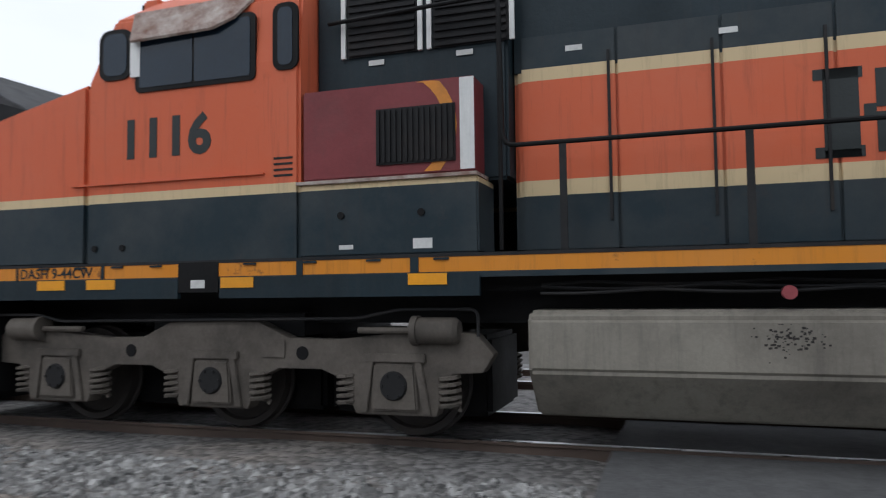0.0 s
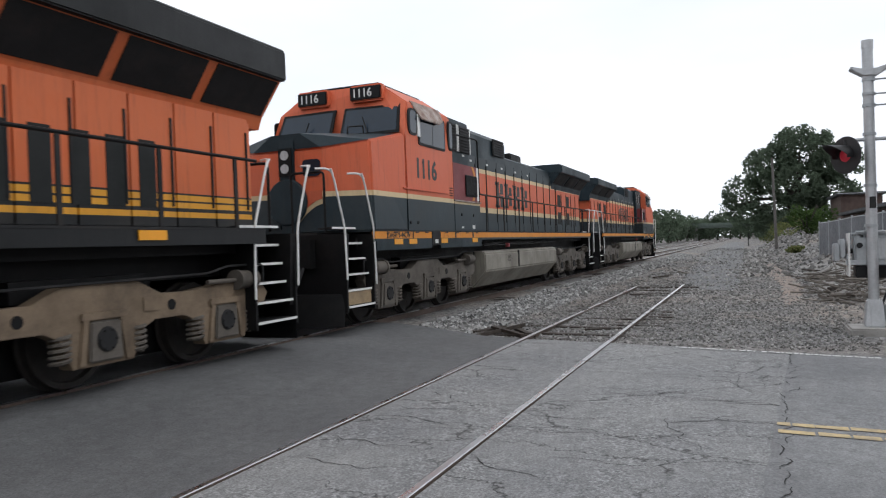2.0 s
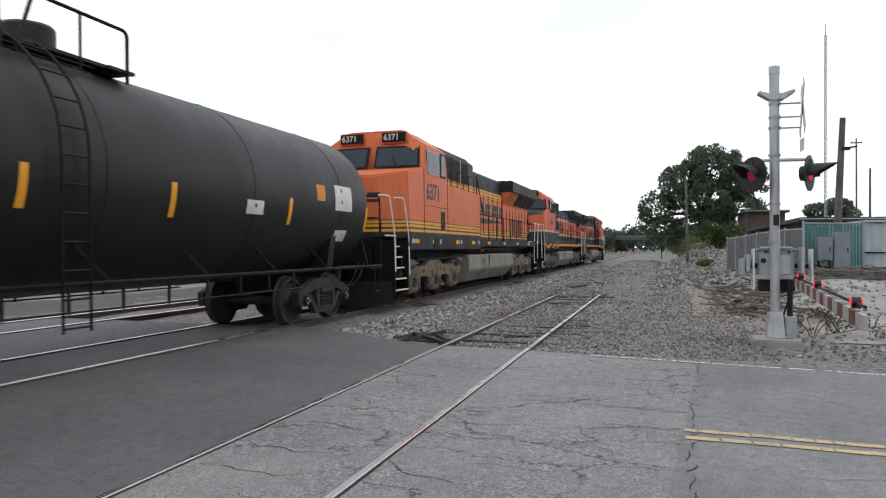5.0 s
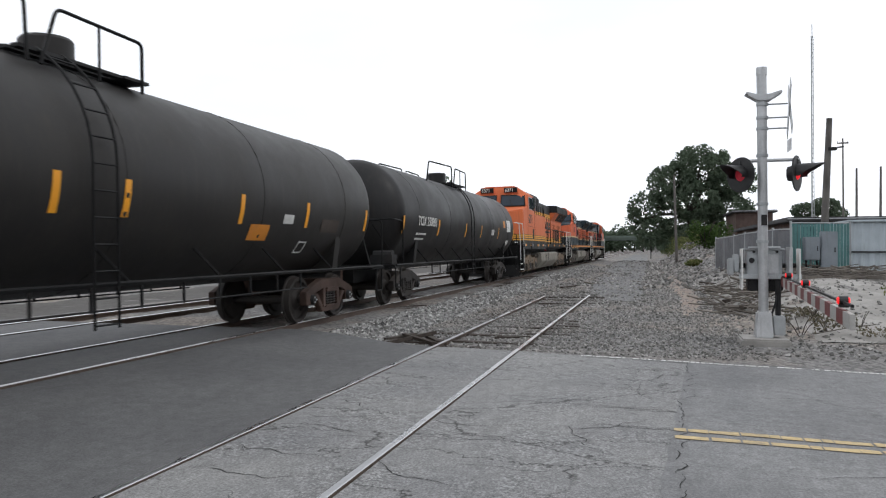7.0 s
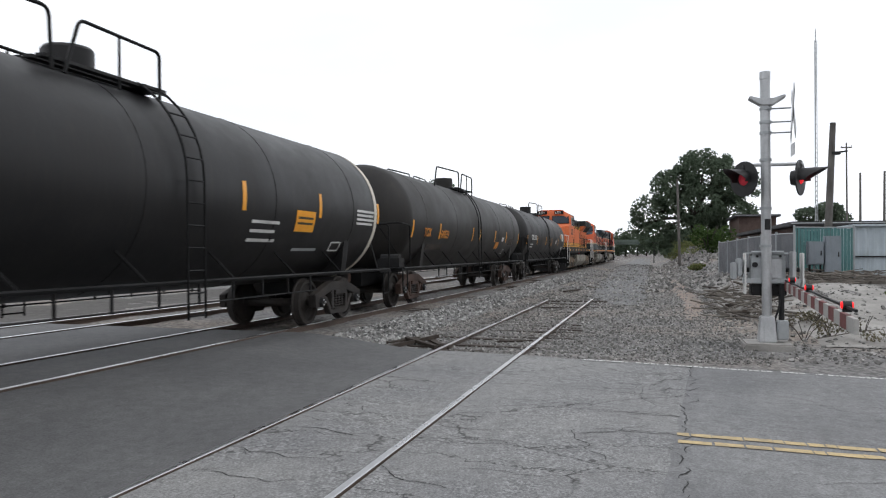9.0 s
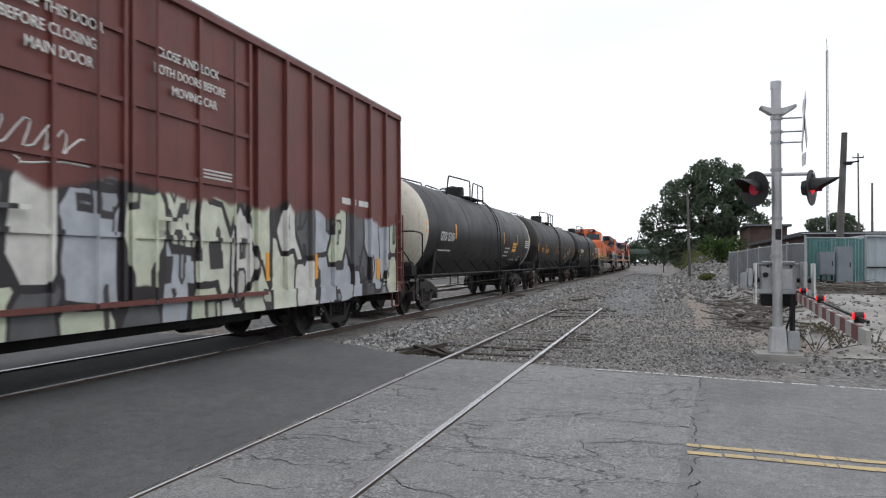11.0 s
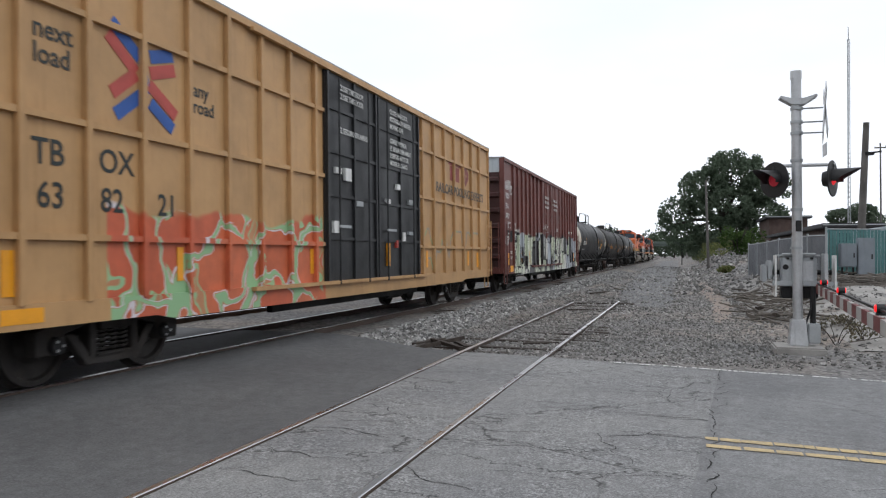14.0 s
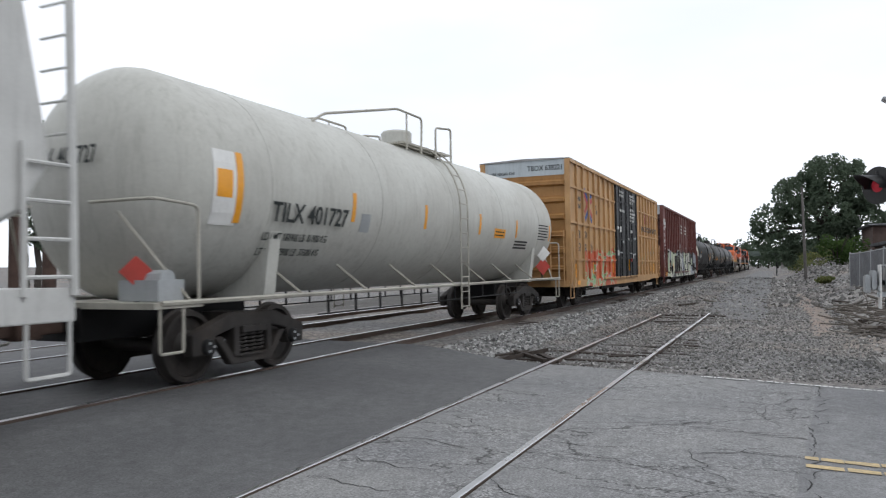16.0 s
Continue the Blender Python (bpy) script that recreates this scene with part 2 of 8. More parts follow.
def road_z(y):
    return 0.215 * smooth(3.9, 6.5, y) if y < 13.6 else 0.215 - 0.1 * smooth(13.6, 18, y)


def steps(marks):
    """Coordinates from rows of (to, step)."""
    out = [marks[0]]
    for to, st in marks[1:]:
        while out[-1] < to - 1e-6:
            out.append(min(to, out[-1] + st))
    return out


def earth_material():
    ma, nodes, links, bsdf = shader("gravelly_earth")
    co = nodes.new("ShaderNodeTexCoord").outputs["Object"]
    big = noise_node(nodes, links, co, 0.16, 6, 0.65)
    mid = noise_node(nodes, links, co, 1.3, 6, 0.7)
    vo = nodes.new("ShaderNodeTexVoronoi")
    vo.inputs["Scale"].default_value = 16.0
    links.new(co, vo.inputs["Vector"])
    c = ramp_node(nodes, links, big.outputs["Fac"], [(0.3, (0.12, 0.118, 0.118)), (0.48, (0.175, 0.168, 0.162)), (0.6, (0.225, 0.19, 0.16)), (0.75, (0.27, 0.255, 0.24))]).outputs[0]
    c = mix_node(nodes, links, ramp_node(nodes, links, mid.outputs["Fac"], [(0.4, 0.0), (0.7, 0.6)]).outputs[0], c, (0.12, 0.115, 0.11))
    g = nodes.new("ShaderNodeRGBToBW")
    links.new(vo.outputs["Color"], g.inputs[0])
    c = mix_node(nodes, links, 0.75, c, mix_node(nodes, links, 1.0, c, ramp_node(nodes, links, g.outputs[0], [(0.2, 0.4), (0.8, 1.65)]).outputs[0], "MULTIPLY"))
    links.new(c, bsdf.inputs["Base Color"])
    bsdf.inputs["Roughness"].default_value = 0.95
    inv = nodes.new("ShaderNodeMath")
    inv.operation = "SUBTRACT"
    inv.inputs[0].default_value = 1.0
    links.new(vo.outputs["Distance"], inv.inputs[1])
    bump_node(nodes, links, bsdf, inv.outputs[0], 0.7, 0.03)
    return ma


def asphalt_material(name, tone, cracks, warm=0.0, pebble=0.0, grit=0.8):
    ma, nodes, links, bsdf = shader(name)
    co = nodes.new("ShaderNodeTexCoord").outputs["Object"]
    big = noise_node(nodes, links, co, 0.45, 6, 0.6)
    speck = noise_node(nodes, links, co, 48.0, 3, 0.75)
    mid = noise_node(nodes, links, co, 7.0, 5, 0.7)
    c = ramp_node(nodes, links, big.outputs["Fac"], [(0.3, (tone * 0.82, tone * 0.82, tone * 0.84)), (0.7, (tone * 1.2 + warm, tone * 1.2 + warm * 0.7, tone * 1.2))]).outputs[0]
    c = mix_node(nodes, links, grit, c, mix_node(nodes, links, 1.0, c, ramp_node(nodes, links, speck.outputs["Fac"], [(0.32, 0.42), (0.7, 1.65)]).outputs[0], "MULTIPLY"))
    c = mix_node(nodes, links, 0.5, c, mix_node(nodes, links, 1.0, c, ramp_node(nodes, links, mid.outputs["Fac"], [(0.3, 0.6), (0.7, 1.4)]).outputs[0], "MULTIPLY"))
    worn = noise_node(nodes, links, co, 1.4, 6, 0.75, (0.35, 1.6, 1.0))
    c = mix_node(nodes, links, ramp_node(nodes, links, worn.outputs["Fac"], [(0.52, 0.0), (0.75, 0.35)]).outputs[0], c, (tone * 0.45,) * 3)
    height = speck.outputs["Fac"]
    if pebble:
        # aggregate laid bare in worn patches
        stone = nodes.new("ShaderNodeTexVoronoi")
        stone.inputs["Scale"].default_value = 38.0
        links.new(co, stone.inputs["Vector"])
        shade = nodes.new("ShaderNodeRGBToBW")
        links.new(stone.outputs["Color"], shade.inputs[0])
        bare = noise_node(nodes, links, co, 0.8, 5, 0.7)
        amount = ramp_node(nodes, links, bare.outputs["Fac"], [(0.42, 0.15 * pebble), (0.6, pebble)]).outputs[0]
        c = mix_node(nodes, links, amount, c, mix_node(nodes, links, 1.0, c, ramp_node(nodes, links, shade.outputs[0], [(0.2, 0.35), (0.5, 0.95), (0.8, 1.9)]).outputs[0], "MULTIPLY"))
    if cracks:
        wob = noise_node(nodes, links, co, 1.6, 4, 0.7)
        add = nodes.new("ShaderNodeMix")
        add.data_type, add.blend_type = "RGBA", "LINEAR_LIGHT"
        add.inputs[0].default_value = 0.35
        links.new(co, add.inputs[6])
        links.new(wob.outputs["Color"], add.inputs[7])
        vo = nodes.new("ShaderNodeTexVoronoi")
        vo.feature = "DISTANCE_TO_EDGE"
        vo.inputs["Scale"].default_value = 0.62
        squash = nodes.new("ShaderNodeMapping")
        squash.inputs["Scale"].default_value = (1.7, 0.6, 1.0)
        links.new(add.outputs[2], squash.inputs["Vector"])
        links.new(squash.outputs[0], vo.inputs["Vector"])
        line = ramp_node(nodes, links, vo.outputs["Distance"], [(0.0, 1.0), (0.011, 0.0)])
        gate = noise_node(nodes, links, co, 0.55, 3, 0.5)
        amount = mix_node(nodes, links, 1.0, line.outputs[0], ramp_node(nodes, links, gate.outputs["Fac"], [(0.40, 0.0), (0.5, cracks)]).outputs[0], "MULTIPLY")
        c = mix_node(nodes, links, amount, c, (0.02, 0.019, 0.018))
    links.new(c, bsdf.inputs["Base Color"])
    bsdf.inputs["Roughness"].default_value = 0.82
    bump_node(nodes, links, bsdf, height, 0.35, 0.006)
    return ma


M_EARTH = earth_material()
M_ROAD = asphalt_material("old_cracked_asphalt", 0.19, 0.95, 0.008, 0.5)
M_ROADLANE = asphalt_material("smoother_asphalt", 0.172, 0.35, 0.0, 0.12, 0.55)
M_ROADNEW = asphalt_material("dark_patched_asphalt", 0.096, 0.0, 0.0, 0.08, 0.5)
M_BALLASTDARK = surface("dark_ballast", (0.075, 0.068, 0.062), 0.9, second=(0.045, 0.04, 0.036), grain=9.0, patch=6.0, vary=0.4, stain=0.4, bump=0.6)
M_BALLAST = surface("crushed_stone", (0.22, 0.217, 0.21), 0.9, second=(0.15, 0.147, 0.143), grain=9.0, patch=14.0, vary=0.4, stain=0.3, bump=0.6)

gx = steps([-900, (-200, 100), (-40, 20), (-8, 4), (0, 1), (10, 0.6), (34, 0.3), (60, 0.8), (120, 3), (300, 15), (1500, 150)])
gy = steps([-900, (-200, 100), (-40, 20), (-12, 2), (-8, 0.6), (5, 0.3), (14, 0.6), (24, 1.5), (60, 6), (200, 20), (900, 100)])
g = Geo()
under = lambda x, y: -0.08 if -0.4 < x < road_far(y) - 0.25 else 0.0
g.add([(x, y, lift(x, y) + under(x, y)) for y in gy for x in gx], [(j * len(gx) + i, j * len(gx) + i + 1, (j + 1) * len(gx) + i + 1, (j + 1) * len(gx) + i) for j in range(len(gy) - 1) for i in range(len(gx) - 1)])
solid("ground", g, M_EARTH, "grey-brown gravelly earth rising to a bank", "ground", kind="structure", smooth=True)


def road_strip(name, y0, y1, material, label, x0=-0.6, raise_by=0.0):
    g = Geo()
    ys = steps([y0, (y1, 0.25)])
    n = 42
    for y in ys:
        a, b = x0 + 0.06 * noise.noise((y * 1.3, 1, 0)), road_far(y) + 0.05 * noise.noise((y * 2.1, 7, 0))
        for i in range(n + 1):
            x = a + (b - a) * i / n
            g.v.append((x, y, road_z(y) + raise_by + 0.006 * noise.noise((x * 0.7, y * 0.7, 2))))
        g.v.append((b + 0.06, y, road_z(y) - 0.16))
    w = n + 2
    g.f = [(j * w + i, j * w + i + 1, (j + 1) * w + i + 1, (j + 1) * w + i) for j in range(len(ys) - 1) for i in range(n + 1)]
    return solid(name, g, material, label, "road", kind="structure", smooth=True)




def lane_edge(x):
    return 0.36 - 0.074 * x + 0.035 * noise.noise((x * 2.3, 5, 0)) + 0.025 * noise.noise((x * 9.0, 2, 0))


g = Geo()
lane_x, lane_y = steps([-12, (2, 0.5), (12.4, 0.1)]), [0, 0.02, 0.3, 0.8, 1.6, 2.6, 4, 6, 9, 14, 22, 34, 60]
for x in lane_x:
    for i, d in enumerate(lane_y):
        y = lane_edge(x) - d
        xx = min(x, road_far(y) - 0.02)
        g.v.append((xx, y, 0.006 * noise.noise((xx * 0.7, y * 0.7, 2)) + (0.007 if i else 0.0)))
w = len(lane_y)
g.f = [(j * w + i, j * w + i + 1, (j + 1) * w + i + 1, (j + 1) * w + i) for j in range(len(lane_x) - 1) for i in range(w - 1)]
solid("road_lane", g, M_ROADLANE, "smoother grey asphalt lane with a ragged edge", "road", kind="structure", smooth=True)
road_strip("road", -60, 2.155, M_ROAD, "old grey asphalt road with cracks", x0=-12.0)
road_strip("road_infill", 2.25, 3.655, M_ROAD, "old grey asphalt between the siding's rails", x0=-12.0)
road_strip("road_patch", 3.745, 6.80, M_ROADNEW, "dark newer asphalt between the two tracks", x0=-0.7)
road_strip("road_crossing", 6.97, 8.34, M_ROADNEW, "dark asphalt between the main track's rails", x0=-0.7)
road_strip("road_between", 8.50, 10.95, M_ROADNEW, "dark asphalt between the two main tracks", x0=-0.7)
road_strip("road_beyond", 11.12, 40, M_ROADNEW, "dark asphalt road past the tracks", x0=-0.7)


M_CRACK = surface("crack_dirt", (0.022, 0.021, 0.02), 0.95, vary=0.4, stain=0.0)


def crack(g, rnd, x, y, heading, length, width, wander=0.5, z=0.004):
    """One jagged crack as a thin dark ribbon, forking now and then."""
    a, n = heading, max(4, int(length / 0.05))
    left, right = [], []
    for i in range(n + 1):
        w = width * (0.35 + 0.65 * math.sin(math.pi * (0.06 + 0.88 * i / n))) * rnd.uniform(0.5, 1.3)
        dx, dy = -math.sin(a) * w, math.cos(a) * w
        h = road_z(y) + 0.006 * noise.noise((x * 0.7, y * 0.7, 2)) + z
        left.append((x + dx, y + dy, h))
        right.append((x - dx, y - dy, h))
        if width > 0.004 and rnd.random() < 0.035:
            crack(g, rnd, x, y, a + rnd.choice((-1, 1)) * rnd.uniform(0.5, 1.3), length * rnd.uniform(0.15, 0.45), width * 0.55, wander, z)
        x, y = x + 0.05 * math.cos(a), y + 0.05 * math.sin(a)
        a = heading + 0.6 * (a - heading) + rnd.gauss(0, wander)
    g.add(left + right, [(i, i + 1, n + 2 + i, n + 1 + i) for i in range(n)])


rc = random.Random(42)
cracks = Geo()
for k in range(30):
    crack(cracks, rc, rc.uniform(2.2, 11.8), rc.uniform(0.0, 1.9), rc.choice((-1, 1)) * radians(90) + rc.gauss(0, 0.25), rc.uniform(0.5, 1.5), rc.uniform(0.003, 0.006), 0.3)
for k in range(13):
    crack(cracks, rc, 2.6 + k * 0.78 + rc.uniform(-0.2, 0.2), 3.55, radians(-90) + rc.gauss(0, 0.18), rc.uniform(0.7, 1.2), rc.uniform(0.003, 0.007), 0.38)
for k in range(9):
    crack(cracks, rc, rc.uniform(3.0, 11.5), rc.uniform(-0.2, 0.4), rc.gauss(0, 0.3), rc.uniform(0.6, 1.6), rc.uniform(0.003, 0.005), 0.38)
for k in range(24):
    x = 3.0 + k * 0.37
    y = 0.16 - 0.058 * x + 0.05 * noise.noise((x * 1.7, 9, 0))
    y2 = 0.16 - 0.058 * (x + 0.37) + 0.05 * noise.noise(((x + 0.37) * 1.7, 9, 0))
    crack(cracks, rc, x, y, math.atan2(y2 - y, 0.37), math.hypot(0.37, y2 - y), rc.uniform(0.004, 0.007), 0.3, 0.012)
for k, (x, y, ln) in enumerate(((9.3, -0.6, 4.2), (7.6, -1.0, 2.4), (10.6, -2.6, 2.0), (6.1, -0.8, 1.6), (8.6, -3.4, 1.5))):
    crack(cracks, rc, x, y, radians(-90) + rc.gauss(0, 0.15), ln, 0.0035, 0.3, 0.012)
solid("road_cracks", cracks, M_CRACK, "dark dirt-filled cracks across the old asphalt", "crack", kind="stuff")


def rail(name, y, z, x0, x1, label):
    """Tee rail, its running edge worn bright."""
    web = [(-0.07, -0.17), (0.07, -0.17), (0.07, -0.155), (0.012, -0.13), (0.012, -0.045), (0.036, -0.035), (0.036, -0.006), (-0.036, -0.006), (-0.036, -0.035), (-0.012, -0.045), (-0.012, -0.13), (-0.07, -0.155)]
    ob = tagged(new(name), label, "rail", kind="structure")
    part("web", Geo().prism([(y + a, z + b) for a, b in web], x0, x1, "x"), M_RAILSIDE, ob)
    part("head", Geo().prism([(y - 0.034, z - 0.006), (y + 0.034, z - 0.006), (y + 0.028, z), (y - 0.028, z)], x0, x1, "x"), M_RAILTOP, ob, "polished running surface")
    return ob


rail("siding_rail_1", SIDING_Y - 0.75, 0.022, -30, 27.6, "worn siding rail set in the asphalt, ending in gravel")
rail("siding_rail_2", SIDING_Y + 0.75, 0.022, -30, 26.6, "worn siding rail set in the asphalt, ending in gravel")
for k, (yy, zz) in enumerate(((MAIN_Y - 0.75, MAIN_Z), (MAIN_Y + 0.75, MAIN_Z), (FAR_Y - 0.75, MAIN_Z), (FAR_Y + 0.75, MAIN_Z))):
    rail("main_rail_%d" % (k + 1), yy, zz, -300, 700, "bright-topped main line rail")

def tie(x, y, z, length=2.6):
    m = pose(x, y, z, random.uniform(-0.6, 0.6), random.uniform(-1, 1), random.uniform(-1.5, 1.5))
    return Geo().box(-0.115, 0.115, -length / 2, length / 2, -0.17, 0, m)


# ballast beds of the two main lines
for nm, yc in (("main", MAIN_Y), ("far", FAR_Y)):
    for x0, x1 in ((-300, -0.75), (12.75, 700)):
        lo = yc - 2.6 if nm == "main" else yc - 1.9
        hi = yc + 2.2 if nm == "main" else yc + 3.0
        g = Geo()
        xs = steps([x0, (-30, 30), (-0.75, 0.5)]) if x0 < 0 else steps([x0, (45, 0.5), (100, 4), (700, 60)])
        whole = [(lo, -0.12), (lo + 0.45, 0.02), (yc - 1.55, 0.075), (yc - 0.9, 0.06), (yc, 0.05), (yc + 0.9, 0.06), (yc + 1.55, 0.075), (hi - 0.4, 0.04), (hi, -0.12)]
        for lo_part in (True, False):
          g = Geo()
          prof = whole[:3] if lo_part else whole[2:]
          for x in xs:
            for a, b in prof:
                g.v.append((x, a + 0.12 * noise.noise((x * 0.8, a, 3)), b + 0.035 * noise.noise((x * 1.4, a * 1.4, 9))))
          w = len(prof)
          g.f = [(j * w + i, (j + 1) * w + i, (j + 1) * w + i + 1, j * w + i + 1) for j in range(len(xs) - 1) for i in range(w - 1)]
          solid("ballast_bed", g, M_BALLAST if nm == "main" and lo_part else M_BALLASTDARK, "grey crushed-stone bed under the track", "ballast", kind="stuff", smooth=True)



def ground_strip(name, rows, material, label, category, above=0.022):
    """A thin worn sheet over the earth: rows of (x, y from, y to)."""
    g = Geo()
    xs = steps([rows[0][0], (min(45, rows[-1][0]), 0.5), (rows[-1][0], 3.0)]) if rows[-1][0] > 45 else steps([rows[0][0], (rows[-1][0], 0.4)])
    n = 8
    for x in xs:
        a = float(np.interp(x, [r[0] for r in rows], [r[1] for r in rows])) + 0.22 * noise.noise((x * 0.9, 3.3, 1)) + 0.1 * noise.noise((x * 3.1, 1.3, 1))
        b = float(np.interp(x, [r[0] for r in rows], [r[2] for r in rows])) + 0.22 * noise.noise((x * 0.8, 8.3, 1)) + 0.1 * noise.noise((x * 2.9, 5.3, 1))
        for i in range(n + 1):
            y = a + (b - a) * i / n
            g.v.append((x, y, lift(x, y) + above * (1 if 0 < i < n else -1)))
    g.f = [(j * (n + 1) + i, (j + 1) * (n + 1) + i, (j + 1) * (n + 1) + i + 1, j * (n + 1) + i + 1) for j in range(len(xs) - 1) for i in range(n)]
    return solid(name, g, material, label, category, kind="structure", smooth=True)


M_TRACKDIRT = asphalt_material("oily_packed_gravel", 0.135, 0.0, 0.004)
M_CLAY = surface("washed_clay", (0.27, 0.205, 0.165), 0.95, second=(0.21, 0.185, 0.165), grain=14.0, patch=1.6, vary=0.35, stain=0.4, stain_colour=(0.14, 0.13, 0.12), bump=0.5)
M_SILT = surface("pale_silt", (0.33, 0.315, 0.295), 0.95, second=(0.22, 0.21, 0.195), grain=14.0, patch=1.2, vary=0.35, stain=0.4, stain_colour=(0.14, 0.13, 0.12), bump=0.5)
ground_strip("service_road", [(25.0, 0.4, 1.2), (30.0, 0.2, 2.6), (45.0, 0.2, 3.4), (90.0, 0.4, 4.4), (200.0, 0.6, 4.6)], M_TRACKDIRT, "dark packed service road beside the tracks", "road")
ground_strip("clay_gully", [(20.0, -0.9, -0.7), (24.0, -1.5, -0.8), (30.0, -1.7, -0.9), (40.0, -1.6, -0.8), (48.0, -1.3, -1.0)], M_CLAY, "reddish washed clay gully", "ground")
ground_strip("silt_patch", [(15.6, -6.5, -2.9), (17.5, -8.4, -2.7), (20.0, -9.0, -2.2), (24.0, -8.0, -1.9), (30.0, -4.4, -1.8), (40.0, -3.2, -1.9)], M_SILT, "pale silt on the bank", "ground")
ground_strip("far_shoulder", [(13.0, 14.6, 21.0), (120.0, 14.6, 22.0), (300.0, 14.6, 22.0)], M_BALLASTDARK, "dark strip of ground past the far track", "ground")
ground_strip("far_shoulder_west", [(-60.0, 14.6, 21.0), (-1.2, 14.6, 21.0)], M_BALLASTDARK, "dark strip of ground past the far track", "ground")

# ---- train: shared pieces ----
SPEED, LEAN = 9.47, -0.8
TRAIN, WHEELS = [], []


def car(name, X, label, category, group="", turned=False):
    ob = thing(name, label, category, group)
    TRAIN.append((ob, X, turned))
    return ob


def bend(p, q, r, corner, n=4):
    """Points of a rounded corner between two straight bars."""
    p, q, corner = Vector(p), Vector(q), Vector(corner)
    a, b = corner + (p - corner).normalized() * r, corner + (q - corner).normalized() * r
    return [tuple(a.lerp(corner, i / n).lerp(corner.lerp(b, i / n), i / n)) for i in range(n + 1)]


def bars(pts, r=0.16):
    """A polyline with rounded corners."""
    out = [pts[0]]
    for a, c, b in zip(pts, pts[1:], pts[2:]):
        out += bend(a, b, r, c)
    return out + [pts[-1]]


def wheelset_mesh(r, name):
    g = Geo()
    for s in (-1, 1):
        prof = [(0.64, 0.10), (0.64, r - 0.09), (0.685, r - 0.06), (0.66, r + 0.028), (0.69, r + 0.028), (0.705, r), (0.81, r - 0.008), (0.81, r - 0.07), (0.755, r - 0.09), (0.74, r * 0.45), (0.80, 0.13), (0.80, 0.085), (0.98, 0.085)]
        g.lathe([(s * a, b) for a, b in prof], (0, 0, 0), "y", 28)
        for k in range(5):
            a = k * 2 * math.pi / 5
            g.cyl((math.cos(a) * r * 0.62, s * 0.735, math.sin(a) * r * 0.62), (math.cos(a) * r * 0.62, s * 0.752, math.sin(a) * r * 0.62), 0.03, seg=6)
    g.cyl((0, -0.7, 0), (0, 0.7, 0), 0.085, seg=12)
    return g.mesh(name, M_TRUCKDARK, smooth=True)


WHEEL_L = wheelset_mesh(0.52, "wheelset")
WHEEL_F = wheelset_mesh(0.46, "wheelset")


def wheelset(parent, x, r, turned=False):
    ob = new("wheelset", WHEEL_L if r > 0.5 else WHEEL_F)
    ob.parent = parent
    WHEELS.append((ob, x, r, turned))
    return ob


def coil(g, x, y, z0, z1, r=0.085, turns=5, wire=0.018):
    n = turns * 9
    g.tube([(x + r * math.cos(2 * math.pi * i / 9), y + r * math.sin(2 * math.pi * i / 9), z0 + (z1 - z0) * i / n) for i in range(n + 1)], wire, 5)


COIL = Geo()
coil(COIL, 0, 0, 0.0, 0.30, 0.095, 5, 0.022)
COIL = COIL.mesh("spring", M_TRUCK, smooth=True)
COIL_D = Geo()
coil(COIL_D, 0, 0, 0.0, 0.26, 0.07, 5, 0.018)
COIL_D = COIL_D.mesh("spring", M_TRUCKDARK, smooth=True)

HALF = [(0.0, 0.28), (0.40, 0.28), (0.46, 0.40), (0.56, 0.60), (0.74, 0.68), (1.20, 0.68), (1.40, 0.60), (1.50, 0.40), (1.56, 0.28), (2.34, 0.28), (2.40, 0.45), (2.50, 0.66), (2.78, 0.68), (2.88, 0.84), (2.72, 1.02), (2.2, 1.07), (1.75, 1.0), (1.35, 0.96), (0.85, 0.97), (0.50, 1.13), (0.0, 1.13)]
FRAME3 = HALF + [(-a, b) for a, b in HALF[-2:0:-1]]


def truck_frame3(material):
    g = Geo().prism(FRAME3, -1.33, -1.15)
    for x in (-1.95, 0, 1.95):
        g.box(x - 0.3, x + 0.3, -1.37, -1.33, 0.76, 0.84)
        for d in (-0.35, 0.27):
            g.prism([(x + d, 0.30), (x + d + 0.08, 0.30), (x + d * 0.75 + 0.06, 0.78), (x + d * 0.75 - 0.01, 0.78)], -1.365, -1.33)
    g.box(0.55, 0.82, -1.345, -1.33, 0.78, 0.95)
    return g.mesh("side_frame", material, 0.014)


def axle_box(material):
    g = Geo().lathe([(-1.40, 0.02), (-1.40, 0.12), (-1.375, 0.135), (-1.33, 0.14)], (0, 0, 0), "y", 18)
    for k in range(6):
        a = k * math.pi / 3
        g.cyl((0.105 * math.cos(a), -1.415, 0.105 * math.sin(a)), (0.105 * math.cos(a), -1.40, 0.105 * math.sin(a)), 0.014, seg=6)
    return g.mesh("axle_box", material, smooth=True)


